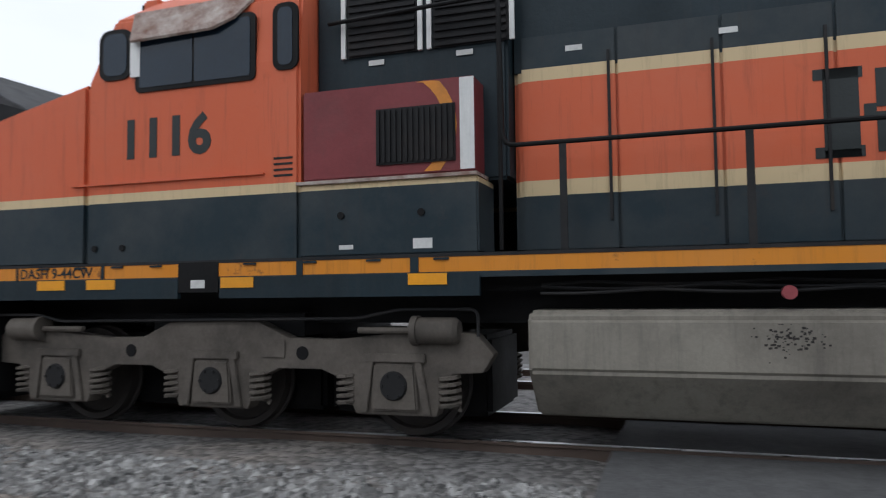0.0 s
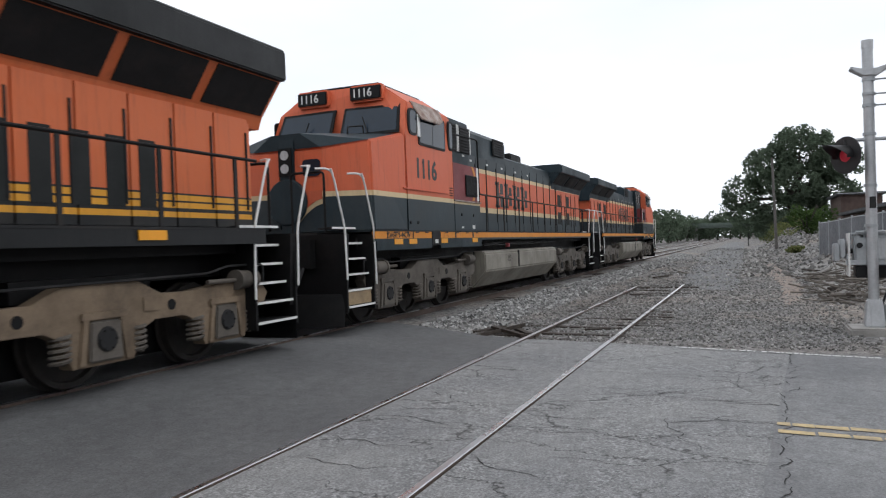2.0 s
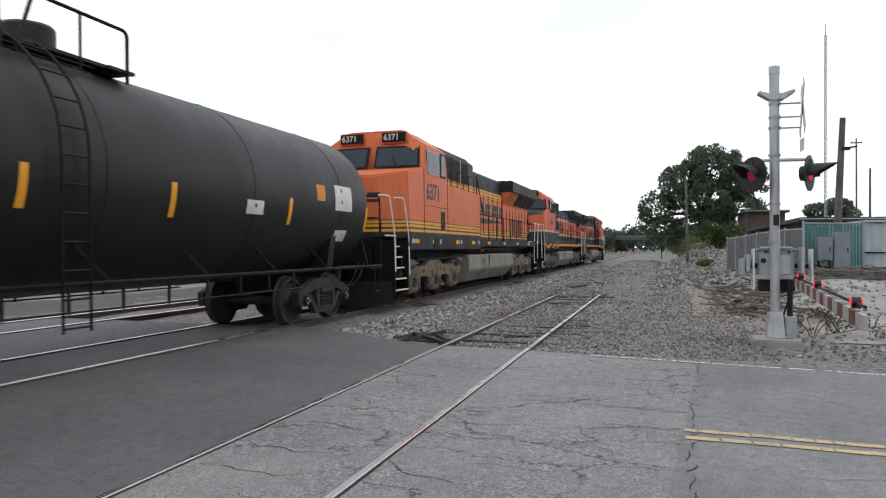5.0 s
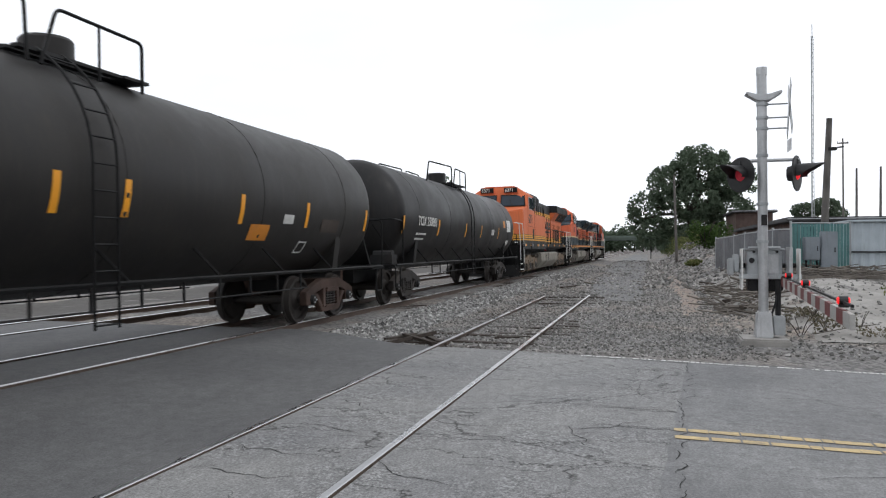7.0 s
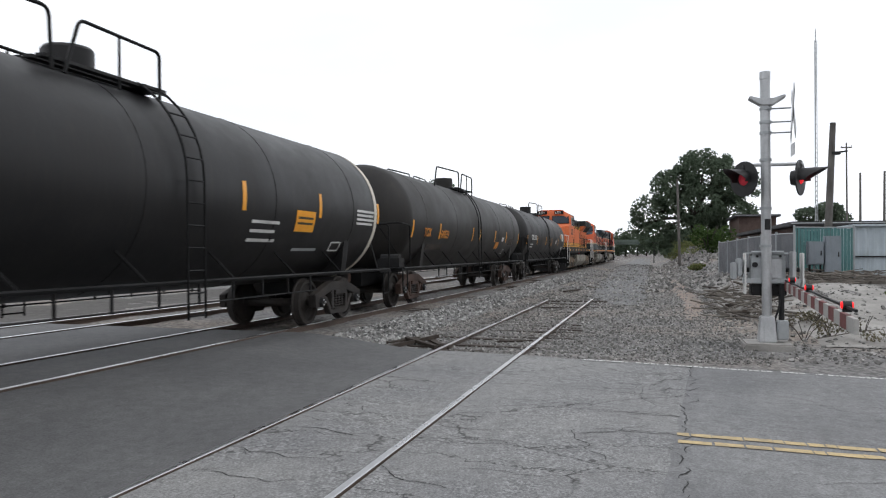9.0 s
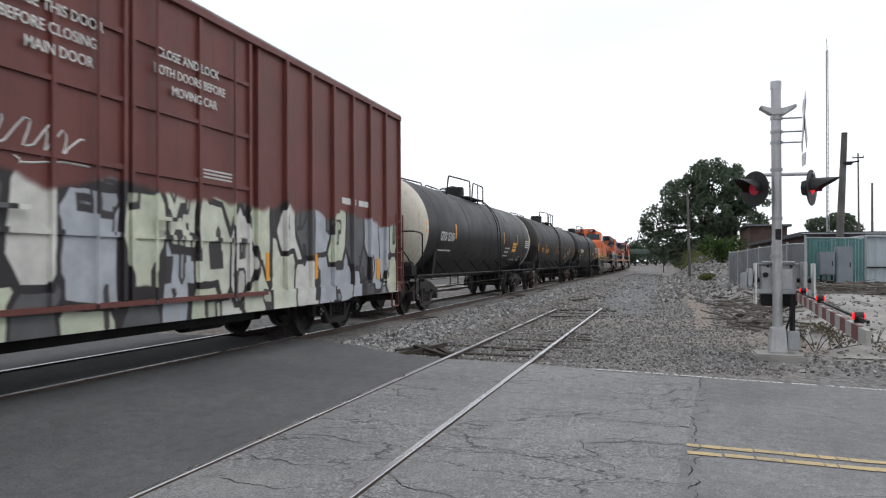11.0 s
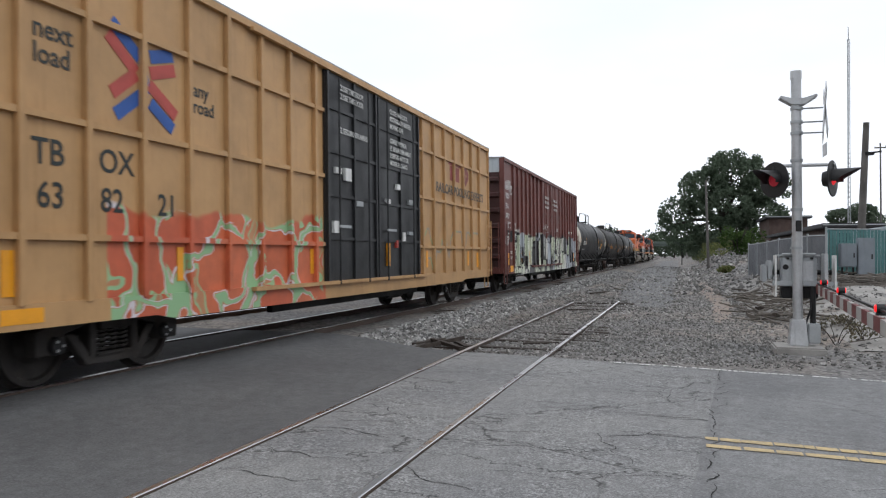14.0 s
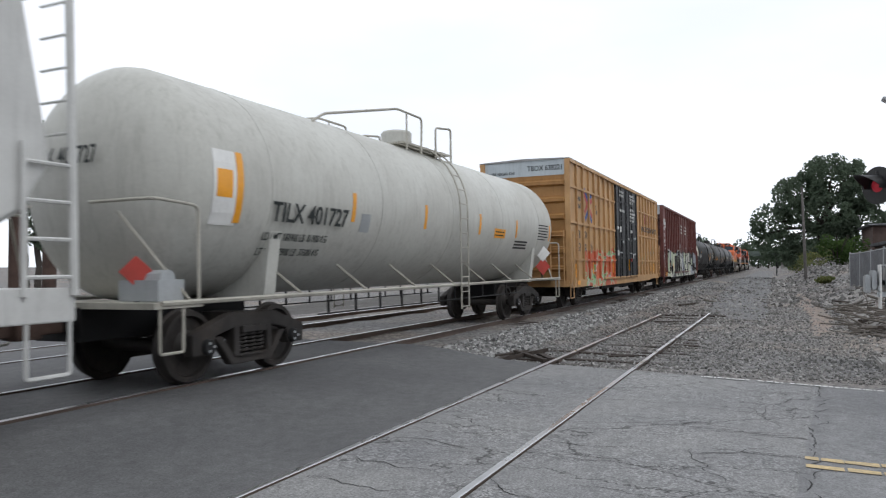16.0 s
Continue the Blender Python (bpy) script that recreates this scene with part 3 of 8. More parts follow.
AXLE_BOX, AXLE_PLATE = axle_box(M_STEEL), Geo().prism([(-0.23, -0.23), (0.23, -0.23), (0.2, 0.2), (-0.2, 0.2)], -1.375, -1.335).mesh("axle_plate", M_TRUCK, 0.02)
HOLE = Geo().cyl((0, -1.336, 0), (0, -1.33, 0), 0.065, seg=16).mesh("lightening_hole", M_BLACK)
CYL3 = Geo().cyl((0, 0, 0), (0.34, 0, 0), 0.12, seg=18).cyl((0.34, 0, 0), (0.38, 0, 0), 0.12, 0.09, seg=18).cyl((-0.06, 0, 0), (0, 0, 0), 0.135, seg=18).cyl((-0.6, 0, 0.0), (-0.06, 0, 0), 0.03, seg=8).mesh("brake_cylinder", M_TRUCK, smooth=True)


def put(name, mesh, m, parent, label=""):
    ob = new(name, mesh)
    ob.parent = parent
    ob.matrix_basis = m
    return tagged(ob, label)


def truck3(loco, xc, frame_mesh, turned):
    """Three-axle truck of a locomotive."""
    for s in (-1, 1):
        turn = pose(xc, 0, 0) if s < 0 else pose(xc, 0, 0, 0, 0, 180)
        fr = put("side_frame", frame_mesh, turn, loco, "dusty grey cast truck side frame")
        for x in (-1.95, 0, 1.95):
            put("axle_plate", AXLE_PLATE, pose(x, 0, 0.55), fr)
            put("axle_box", AXLE_BOX, pose(x, 0, 0.55), fr, "round dark axle cover")
            for d in (-0.5, 0.5):
                put("spring", COIL, pose(x + d, -1.27, 0.34), fr)
        for x in (-1.0, 1.0):
            put("lightening_hole", HOLE, pose(x, 0, 0.83), fr)
        put("brake_cylinder", CYL3, pose(2.2, -1.36, 1.05), fr)
        put("brake_cylinder", CYL3, pose(-2.2, -1.36, 1.05, 0, 0, 180), fr)
        part("air_pipe", Geo().tube(bars([(-2.9, -1.36, 1.0), (-2.9, -1.36, 1.2), (-2.2, -1.36, 1.2), (-1.9, -1.36, 1.13), (1.6, -1.36, 1.16), (2.0, -1.36, 1.24), (2.75, -1.36, 1.24), (2.75, -1.36, 1.0)], 0.08), 0.016, 6), M_STEEL, fr)
    for x in (-1.8, 0, 1.8):
        part("traction_motor", Geo().box(xc + x - 0.86, xc + x + 0.86, -0.6, 0.6, 0.17, 0.97), M_BLACK, loco, bevel=0.05)
    part("truck_bolster", Geo().box(xc - 0.9, xc + 0.9, -1.1, 1.1, 0.98, 1.2), M_BLACK, loco)
    for x in (-1.95, 0, 1.95):
        wheelset(loco, xc + x, 0.52, turned)


def number_plate_board(parent, m, text, w=0.68, h=0.26):
    b = put("number_board", Geo().box(-w / 2, w / 2, -0.02, 0.03, 0, h).mesh("number_board", M_BLACK, 0.01), m, parent, "black number board with white digits")
    writing("board_number", text, 0.24, pose(-w * 0.43, -0.024, 0.05), M_LETTER_W, b, squeeze=0.95)


def coupler(parent, x, way):
    g = Geo().box(min(x, x + way * 0.7), max(x, x + way * 0.7), -0.09, 0.09, 0.72, 0.95)
    e = x + way * 0.7
    g.prism([(e, -0.14), (e + way * 0.28, -0.17), (e + way * 0.30, -0.02), (e + way * 0.14, 0.0), (e + way * 0.16, 0.12), (e + way * 0.26, 0.17), (e, 0.16)] if way > 0 else [(e, -0.14), (e, 0.16), (e - 0.26, 0.17), (e - 0.16, 0.12), (e - 0.14, 0.0), (e - 0.30, -0.02), (e - 0.28, -0.17)], 0.68, 1.0, "z")
    return part("coupler", g, M_RUSTTRUCK, parent, bevel=0.015)


M_PEEL = surface("peeling_sunshade", (0.42, 0.36, 0.32), 0.7, second=(0.16, 0.075, 0.05), patch=4.0, vary=0.4, stain=0.8, stain_colour=(0.10, 0.045, 0.03))
M_MAROON = surface("dusty_maroon_panel", (0.20, 0.028, 0.032), 0.55, vary=0.25, stain=0.3)
M_TANKGREY = surface("dusty_fuel_tank", (0.26, 0.24, 0.20), 0.5, second=(0.16, 0.145, 0.12), vary=0.3, stain=0.55, streak=True, stain_colour=(0.06, 0.055, 0.05))
M_GRILLE = surface("grille_black", (0.012, 0.012, 0.013), 0.6, vary=0.3, stain=0.4, stain_colour=(0.05, 0.035, 0.03), gloss=0.25)
M_CREAM_TRIM = surface("cream_trim", CREAM, 0.5, vary=0.2, stain=0.4)
M_KICK = surface("worn_tan_steel", (0.36, 0.26, 0.15), 0.7, vary=0.4, stain=0.6)
M_SEAM = surface("seam_shadow", (0.012, 0.014, 0.014), 0.8, vary=0.3, stain=0.0)
NEARBLACK = (0.013, 0.014, 0.015)
M_OLD_CAB = banded("green_and_orange_cab", [(0, DARKGREEN), (2.33, CREAM), (2.43, ORANGE), (5.9, ORANGE)], rusty=0.12)
M_OLD_HOOD = banded("green_and_orange_hood", [(0, DARKGREEN), (2.25, CREAM), (2.37, ORANGE), (3.30, CREAM), (3.42, DARKGREEN)], rusty=0.1)
M_OLD_DARK = surface("dark_green_paint", DARKGREEN, 0.5, vary=0.3, stain=0.3, stain_colour=(0.04, 0.04, 0.038), streak=True, gloss=0.3)
M_OLD_SILL = banded("yellow_sill", [(0, DARKGREEN), (1.56, YELLOW), (1.70, DARKGREEN)], rusty=0.8)
NEWORANGE, BRIGHT = (0.62, 0.145, 0.048), (0.70, 0.33, 0.03)
STRIPE = [(1.87, BRIGHT), (1.945, NEARBLACK), (1.97, BRIGHT), (2.045, NEARBLACK), (2.07, BRIGHT), (2.145, NEARBLACK), (2.175, NEWORANGE)]
M_NEW_CAB = banded("orange_cab_with_stripes", [(0, NEARBLACK)] + STRIPE)
M_NEW_HOOD = banded("orange_hood_with_stripes", [(0, NEARBLACK)] + STRIPE + [(3.36, NEARBLACK), (3.385, BRIGHT), (3.465, NEARBLACK), (3.49, BRIGHT), (3.57, NEARBLACK), (3.595, BRIGHT), (3.675, NEARBLACK)])
M_NEW_DARK = surface("near_black_paint", NEARBLACK, 0.5, vary=0.3, stain=0.3, stain_colour=(0.04, 0.038, 0.036), streak=True, gloss=0.3)


def slat_grille(parent, x0, x1, y, z0, z1, n, name="grille", upright=False, label=""):
    """Louvred opening with single slats, facing -y or +y."""
    s = -1 if y < 0 else 1
    fr = part(name, Geo().box(x0, x1, min(y, y + s * 0.012), max(y, y + s * 0.012), z0, z1), M_GRILLE, parent, label)
    for i in range(n):
        if upright:
            a = x0 + (x1 - x0) * (i + 0.2) / n
            part("slat", Geo().box(a, a + (x1 - x0) / n * 0.5, min(y + s * 0.012, y + s * 0.03), max(y + s * 0.012, y + s * 0.03), z0 + 0.02, z1 - 0.02), M_GRILLE, fr)
        else:
            a = z0 + (z1 - z0) * (i + 0.2) / n
            part("slat", Geo().box(x0 + 0.02, x1 - 0.02, min(y + s * 0.012, y + s * 0.035), max(y + s * 0.012, y + s * 0.035), a, a + (z1 - z0) / n * 0.5), M_GRILLE, fr)
    return fr


def steps_at(loco, x, way, white, kick=False):
    """Corner stairs and hand rails at one end; x is the stair's inner edge, way points outwards."""
    for s in (-1, 1):
        y0, y1 = (-1.5, -0.95) if s < 0 else (0.95, 1.5)
        a, b = sorted((x, x + way * 0.95))
        st = part("stair_back", Geo().box(a, b, -0.93 if s < 0 else 0.9, -0.9 if s < 0 else 0.93, 0.32, 1.66), M_BLACK, loco)
        for e in (a, b):
            part("stair_side", Geo().box(e - 0.02, e + 0.02, y0, y1, 0.35, 1.66), M_BLACK, loco)
        if kick:
            part("kick_plate", Geo().box(a + 0.03, b - 0.03, *sorted((s * 1.44, s * 1.42)), 0.46, 0.68), M_KICK, st, "worn tan kick plate")
        for k in range(6):
            z = 0.42 + k * 0.266
            d = k * 0.055
            part("tread", Geo().box(a + 0.02, b - 0.02, y0 + d if s < 0 else y0, y1 if s < 0 else y1 - d, z, z + 0.03), M_STEEL, st)
            part("tread_nosing", Geo().box(a + 0.02, b - 0.02, (y0 + d - 0.012) if s < 0 else (y1 - d), (y0 + d) if s < 0 else (y1 - d + 0.012), z, z + 0.035), M_WHITE if white else M_GALV, st, "white step edge")
        for e, drop in ((x - way * 0.04, 0.42), (x + way * 0.98, 0.55)):
            yy = s * 1.52
            g = Geo().tube(bars([(e, yy, drop + 0.35), (e + way * 0.03, yy, 1.75), (e + way * 0.34, yy, 2.60), (e + way * 0.42, yy, 2.70), (e + way * 0.52, s * 1.3, 2.70)], 0.12), 0.018, 8)
            part("grab_rail", g, M_WHITE, loco, "white stair grab rail")


def loco_common(ob, frame_mesh, turned, sill_mat, tank_x, trucks):
    part("underframe", Geo().box(-10.6, 10.6, -0.9, 0.9, 1.1, 1.58).box(-9.6, 9.6, -1.2, 1.2, 1.4, 1.58), M_BLACK, ob)
    part("walkway", Geo().box(-9.5, 9.7, -1.55, 1.55, 1.70, 1.73), M_STEEL, ob)
    for s in (-1, 1):
        y = s * 1.545
        part("sill", Geo().box(-9.5, 9.7, min(y, y - s * 0.06), max(y, y - s * 0.06), 1.52, 1.70), sill_mat, ob, "worn yellow side sill")
        # hoses under the sill
        g = Geo()
        for k in range(3):
            pts = []
            for i in range(60):
                x = -3.4 + i * 0.125
                pts.append((x, s * (1.36 + 0.03 * k), 1.47 - 0.035 * k - 0.03 * abs(math.sin(x * 2.1 + k))))
            g.tube(pts, 0.014, 5)
        part("cable_run", g, M_STEEL, ob)
    a, b = tank_x
    prof = [(-1.12, 0.30), (1.12, 0.30), (1.5, 0.72), (1.5, 1.16), (1.42, 1.23), (-1.42, 1.23), (-1.5, 1.16), (-1.5, 0.72)]
    tk = part("fuel_tank", Geo().prism(prof, a, b, "x"), M_TANKGREY, ob, "dusty grey fuel tank with chamfered underside", bevel=0.03)
    mid = a + (b - a) * 0.39
    for s in (-1, 1):
        part("tank_strap", Geo().box(mid - 0.06, mid + 0.06, min(s * 1.49, s * 1.51), max(s * 1.49, s * 1.51), 0.74, 1.2), M_BLACK, tk)
        part("filler_cap", Geo().cyl((a + 2.02, s * 1.40, 1.36), (a + 2.02, s * 1.50, 1.36), 0.055, seg=14), surface("red_cap", (0.36, 0.07, 0.08), 0.5), tk, "red fuel filler cap")
    soot, rt = Geo(), random.Random(5)
    for k in range(90):
        for s in (-1, 1):
            e, h, r = a + 2.0 + rt.gauss(0, 0.11), 1.0 + rt.gauss(0, 0.055), rt.uniform(0.004, 0.013)
            soot.box(e - r, e + r, *sorted((s * 1.502, s * 1.498)), h - r * 0.7, min(h + r * 0.7, 1.12))
    part("soot_flecks", soot, M_TRUCKDARK, tk, "peeling sooty patch under the filler", kind="stuff")
    for x in trucks:
        truck3(ob, x, frame_mesh, turned)
    for way in (-1, 1):
        coupler(ob, way * 10.3, way)
        part("pilot", Geo().prism([(-1.45, 0.62), (1.45, 0.62), (1.5, 1.66), (-1.5, 1.66)], way * 10.35, way * 10.45, "x"), M_BLACK, ob)
        part("plow", Geo().add([(way * 10.45, -1.45, 0.66), (way * 10.45, 1.45, 0.66), (way * 10.5, 1.45, 0.12), (way * 10.5, -1.45, 0.12), (way * 10.95, 0, 0.66), (way * 11.05, 0, 0.12)], [(0, 4, 5, 3), (4, 1, 2, 5), (0, 1, 4), (3, 5, 2), (0, 3, 2, 1)]), M_BLACK, ob, "black snow plow")
        for y in (-0.75, -0.6, 0.55, 0.7, 0.85):
            g = Geo()
            g.tube([(way * 10.46, y, 1.15), (way * 10.6, y, 1.1), (way * 10.72, y * 0.95, 0.85), (way * 10.8, y * 0.8, 0.62), (way * 10.95, y * 0.7, 0.56)], 0.024, 6)
            part("air_hose", g, M_STEEL, ob)
        # end rail
        for s in (-1, 1):
            g = Geo()
            g.tube(bars([(way * 10.42, s * 1.1, 1.7), (way * 10.42, s * 1.1, 2.72), (way * 10.42, s * 0.45, 2.72), (way * 10.42, s * 0.45, 1.7)], 0.1), 0.022)
            part("end_rail", g, M_BLACK, ob)
    for a, b in ((-10.4, -9.4), (9.4, 10.4)):
        part("end_platform", Geo().box(a, b, -0.92, 0.92, 1.62, 1.70), M_STEEL, ob)


def side_rail(ob, x0, x1, posts, s, z=2.65, rise=None):
    y = s * 1.46
    pts = [(x0, y, z), (x1, y, z)]
    if rise:
        pts = [(rise - 0.05, s * 1.3, 4.0), (x0 - 0.0, y, 4.0), (x0 + 0.02, y, z), (x1, y, z)] if rise < x0 else pts
    part("hand_rail", Geo().tube(bars(pts, 0.12) if len(pts) > 2 else pts, 0.022), M_BLACK, ob)
    for x in posts:
        part("stanchion", Geo().box(x - 0.03, x + 0.03, y - 0.012, y + 0.012, 1.55, z + 0.01), M_STEEL, ob)


def hood_doors(ob, x0, x1, y, z0, z1, n, material):
    """A row of hood doors, each a slightly proud panel."""
    s = -1 if y < 0 else 1
    for i in range(n):
        a = x0 + (x1 - x0) * i / n + 0.012
        b = x0 + (x1 - x0) * (i + 1) / n - 0.012
        d = part("hood_door", Geo().box(a, b, min(y, y + s * 0.025), max(y, y + s * 0.025), z0, z1), material, ob, bevel=0.006)
        part("latch", Geo().box(b - 0.07, b - 0.045, min(y + s * 0.025, y + s * 0.045), max(y + s * 0.025, y + s * 0.045), z0 + 0.25, z1 - 0.2), M_STEEL, d)


def cab_shell(ob, material, roof_mat, front, base, aft, roof_z, low_z=1.70, nose_front=-9.86, nose_side=-9.5, nose_top=3.34, brow=None):
    """Wide nose and cab as one welded shell; windows are let in as panes."""
    w = 1.55
    # nose
    g = Geo()
    plan = [(base, -w), (nose_side, -w), (nose_front, -0.75), (nose_front, 0.75), (nose_side, w), (base, w)]
    tops = [3.62, nose_top, nose_top - 0.12, nose_top - 0.12, nose_top, 3.62]
    n = len(plan)
    v = [(x, y, low_z) for x, y in plan] + [(x, y * (0.97 if i in (1, 2, 3, 4) else 1), t) for i, ((x, y), t) in enumerate(zip(plan, tops))]
    f = [tuple(range(n))[::-1], tuple(range(n, 2 * n))] + [(i, (i + 1) % n, n + (i + 1) % n, n + i) for i in range(n)]
    part("nose", g.add(v, f), material, ob, bevel=0.04)
    # cab
    sec = [(-w, low_z), (w, low_z), (w, 3.62), (1.49, 4.27), (0.85, roof_z), (-0.85, roof_z), (-1.49, 4.27), (-w, 3.62)]
    shift = [base, base, base, front, front + 0.1, front + 0.1, front, base]
    g = Geo()
    n = len(sec)
    v = [(shift[i] + 0.003, y, z) for i, (y, z) in enumerate(sec)] + [(aft, y, z) for y, z in sec]
    f = [tuple(range(n)), tuple(range(n, 2 * n))[::-1]] + [(i, n + i, n + (i + 1) % n, (i + 1) % n) for i in range(n)]
    part("cab", g.add(v, f), material, ob, bevel=0.03)
    if roof_mat:
        part("cab_roof", Geo().box(front + 0.15, aft - 0.02, -0.8, 0.8, roof_z + 0.004, roof_z + 0.05), roof_mat, ob, bevel=0.02)


def windshield(ob, base, front, roof_z):
    """Two panes on the sloped cab front."""
    for s in (-1, 1):
        z0, z1 = 3.70, 4.22
        k = (front - base) / (4.27 - 3.62)
        def on(z, y):
            return (base + k * (z - 3.62) - 0.012, y, z)
        quad = [on(z0, s * 0.16), on(z0, s * 1.36), on(z1 - 0.02, s * 1.30), on(z1, s * 0.16)]
        big = [on(z0 - 0.05, s * 0.10), on(z0 - 0.05, s * 1.42), on(z1 + 0.03, s * 1.36), on(z1 + 0.05, s * 0.10)]
        g = Geo().add(big + [(x + 0.03, y, z) for x, y, z in big], [(0, 1, 2, 3), (4, 5, 6, 7), (0, 1, 5, 4), (1, 2, 6, 5), (2, 3, 7, 6), (3, 0, 4, 7)])
        fr = part("windshield_frame", g, M_BLACK, ob)
        part("windshield", Geo().add([(x - 0.008, y, z) for x, y, z in quad] + [(x - 0.002, y, z) for x, y, z in quad], [(0, 1, 2, 3), (4, 5, 6, 7), (0, 1, 5, 4), (1, 2, 6, 5), (2, 3, 7, 6), (3, 0, 4, 7)]), M_GLASS, fr, "dark reflecting windshield pane")
        part("wiper", Geo().tube([(quad[0][0] - 0.02, s * 0.75, z0 - 0.04), (quad[0][0] - 0.0, s * 0.62, z0 + 0.32)], 0.012, 5), M_BLACK, fr)


def rounded(x0, x1, z0, z1, r=0.08, n=4):
    out = []
    for cx, cz, a0 in ((x1 - r, z0 + r, -90), (x1 - r, z1 - r, 0), (x0 + r, z1 - r, 90), (x0 + r, z0 + r, 180)):
        out += [(cx + r * math.cos(radians(a0 + 90 * i / n)), cz + r * math.sin(radians(a0 + 90 * i / n))) for i in range(n + 1)]
    return out


def side_window(ob, x0, x1, z0, z1, s, frame_mat=None, r=0.03, split=None):
    y = s * 1.55
    lo, hi = sorted((y - s * 0.01, y + s * 0.018))
    fr = part("window_frame", Geo().prism(rounded(x0 - 0.045, x1 + 0.045, z0 - 0.045, z1 + 0.045, r + 0.03), lo, hi), frame_mat or M_BLACK, ob)
    lo, hi = sorted((y + s * 0.012, y + s * 0.024))
    cuts = [x0, x1] if split is None else [x0, split, x1]
    for a, b in zip(cuts, cuts[1:]):
        part("pane", Geo().prism(rounded(a + 0.012, b - 0.012, z0, z1, r), lo, hi), M_GLASS, fr)


def headlights(ob, x, y, z):
    h = part("headlight", Geo().box(x - 0.05, x + 0.02, y - 0.13, y + 0.13, z, z + 0.5), M_BLACK, ob)
    for k in (0.13, 0.37):
        part("lens", Geo().cyl((x - 0.06, y, z + k), (x - 0.05, y, z + k), 0.085, seg=16), M_SILVER, h, "silvered headlight lens")


def block_logo(ob, marks, y, material, name="painted_emblem", label="dark painted company emblem in plain blocks"):
    """Company lettering kept as plain solid blocks: rows of (x0, x1, z0, z1)."""
    s = -1 if y < 0 else 1
    for x0, x1, z0, z1 in marks:
        part(name, Geo().box(x0, x1, min(y, y + s * 0.003), max(y, y + s * 0.003), z0, z1), material, ob, label)


def radiator_wing(ob, x0, x1, material, zt=4.20, y=1.5, low_mat=None, screens_from=0.0, zb=3.88, foot=3.5):
    prof = [(-y, zb), (y, zb), (y, zt - 0.06), (y - 0.08, zt), (-y + 0.08, zt), (-y, zt - 0.06)]
    part("radiator_base", Geo().prism([(-1.03, 3.2), (1.03, 3.2), (1.09, foot), (y - 0.10, zb - 0.002), (-y + 0.10, zb - 0.002), (-1.09, foot)], x0 + 0.02, x1 - 0.02, "x"), low_mat or material, ob)
    w = part("radiator_wing", Geo().prism(prof, x0, x1, "x"), material, ob, "dark overhanging radiator housing", bevel=0.02)
    for s in (-1, 1):
        n = 3
        for i in range(n):
            xs = x0 + (x1 - x0) * screens_from
            a, b = xs + (x1 - xs) * (i + 0.06) / n, xs + (x1 - xs) * (i + 0.94) / n
            lo, hi, run = foot + 0.03, zb - 0.02, (y - 0.10 - 1.09) / (zb - foot)
            face = [(a, lo), (b, lo), (b, hi), (a, hi)]
            v = [(e, st * (1.09 + run * (z - foot) + d), z) for st in (s,) for d in (0.003, 0.02) for e, z in face]
            part("radiator_screen", Geo().add(v, [(0, 1, 2, 3), (4, 5, 6, 7), (0, 1, 5, 4), (1, 2, 6, 5), (2, 3, 7, 6), (3, 0, 4, 7)]), M_GRILLE, w, "black mesh radiator screen")
    return w

# ---- locomotives ----
FRAME_OLD, FRAME_NEW = truck_frame3(M_TRUCK), truck_frame3(surface("brown_dust_truck_steel", (0.20, 0.145, 0.095), 0.78, vary=0.4, stain_colour=(0.04, 0.03, 0.025), stain=0.8, patch=2.0))




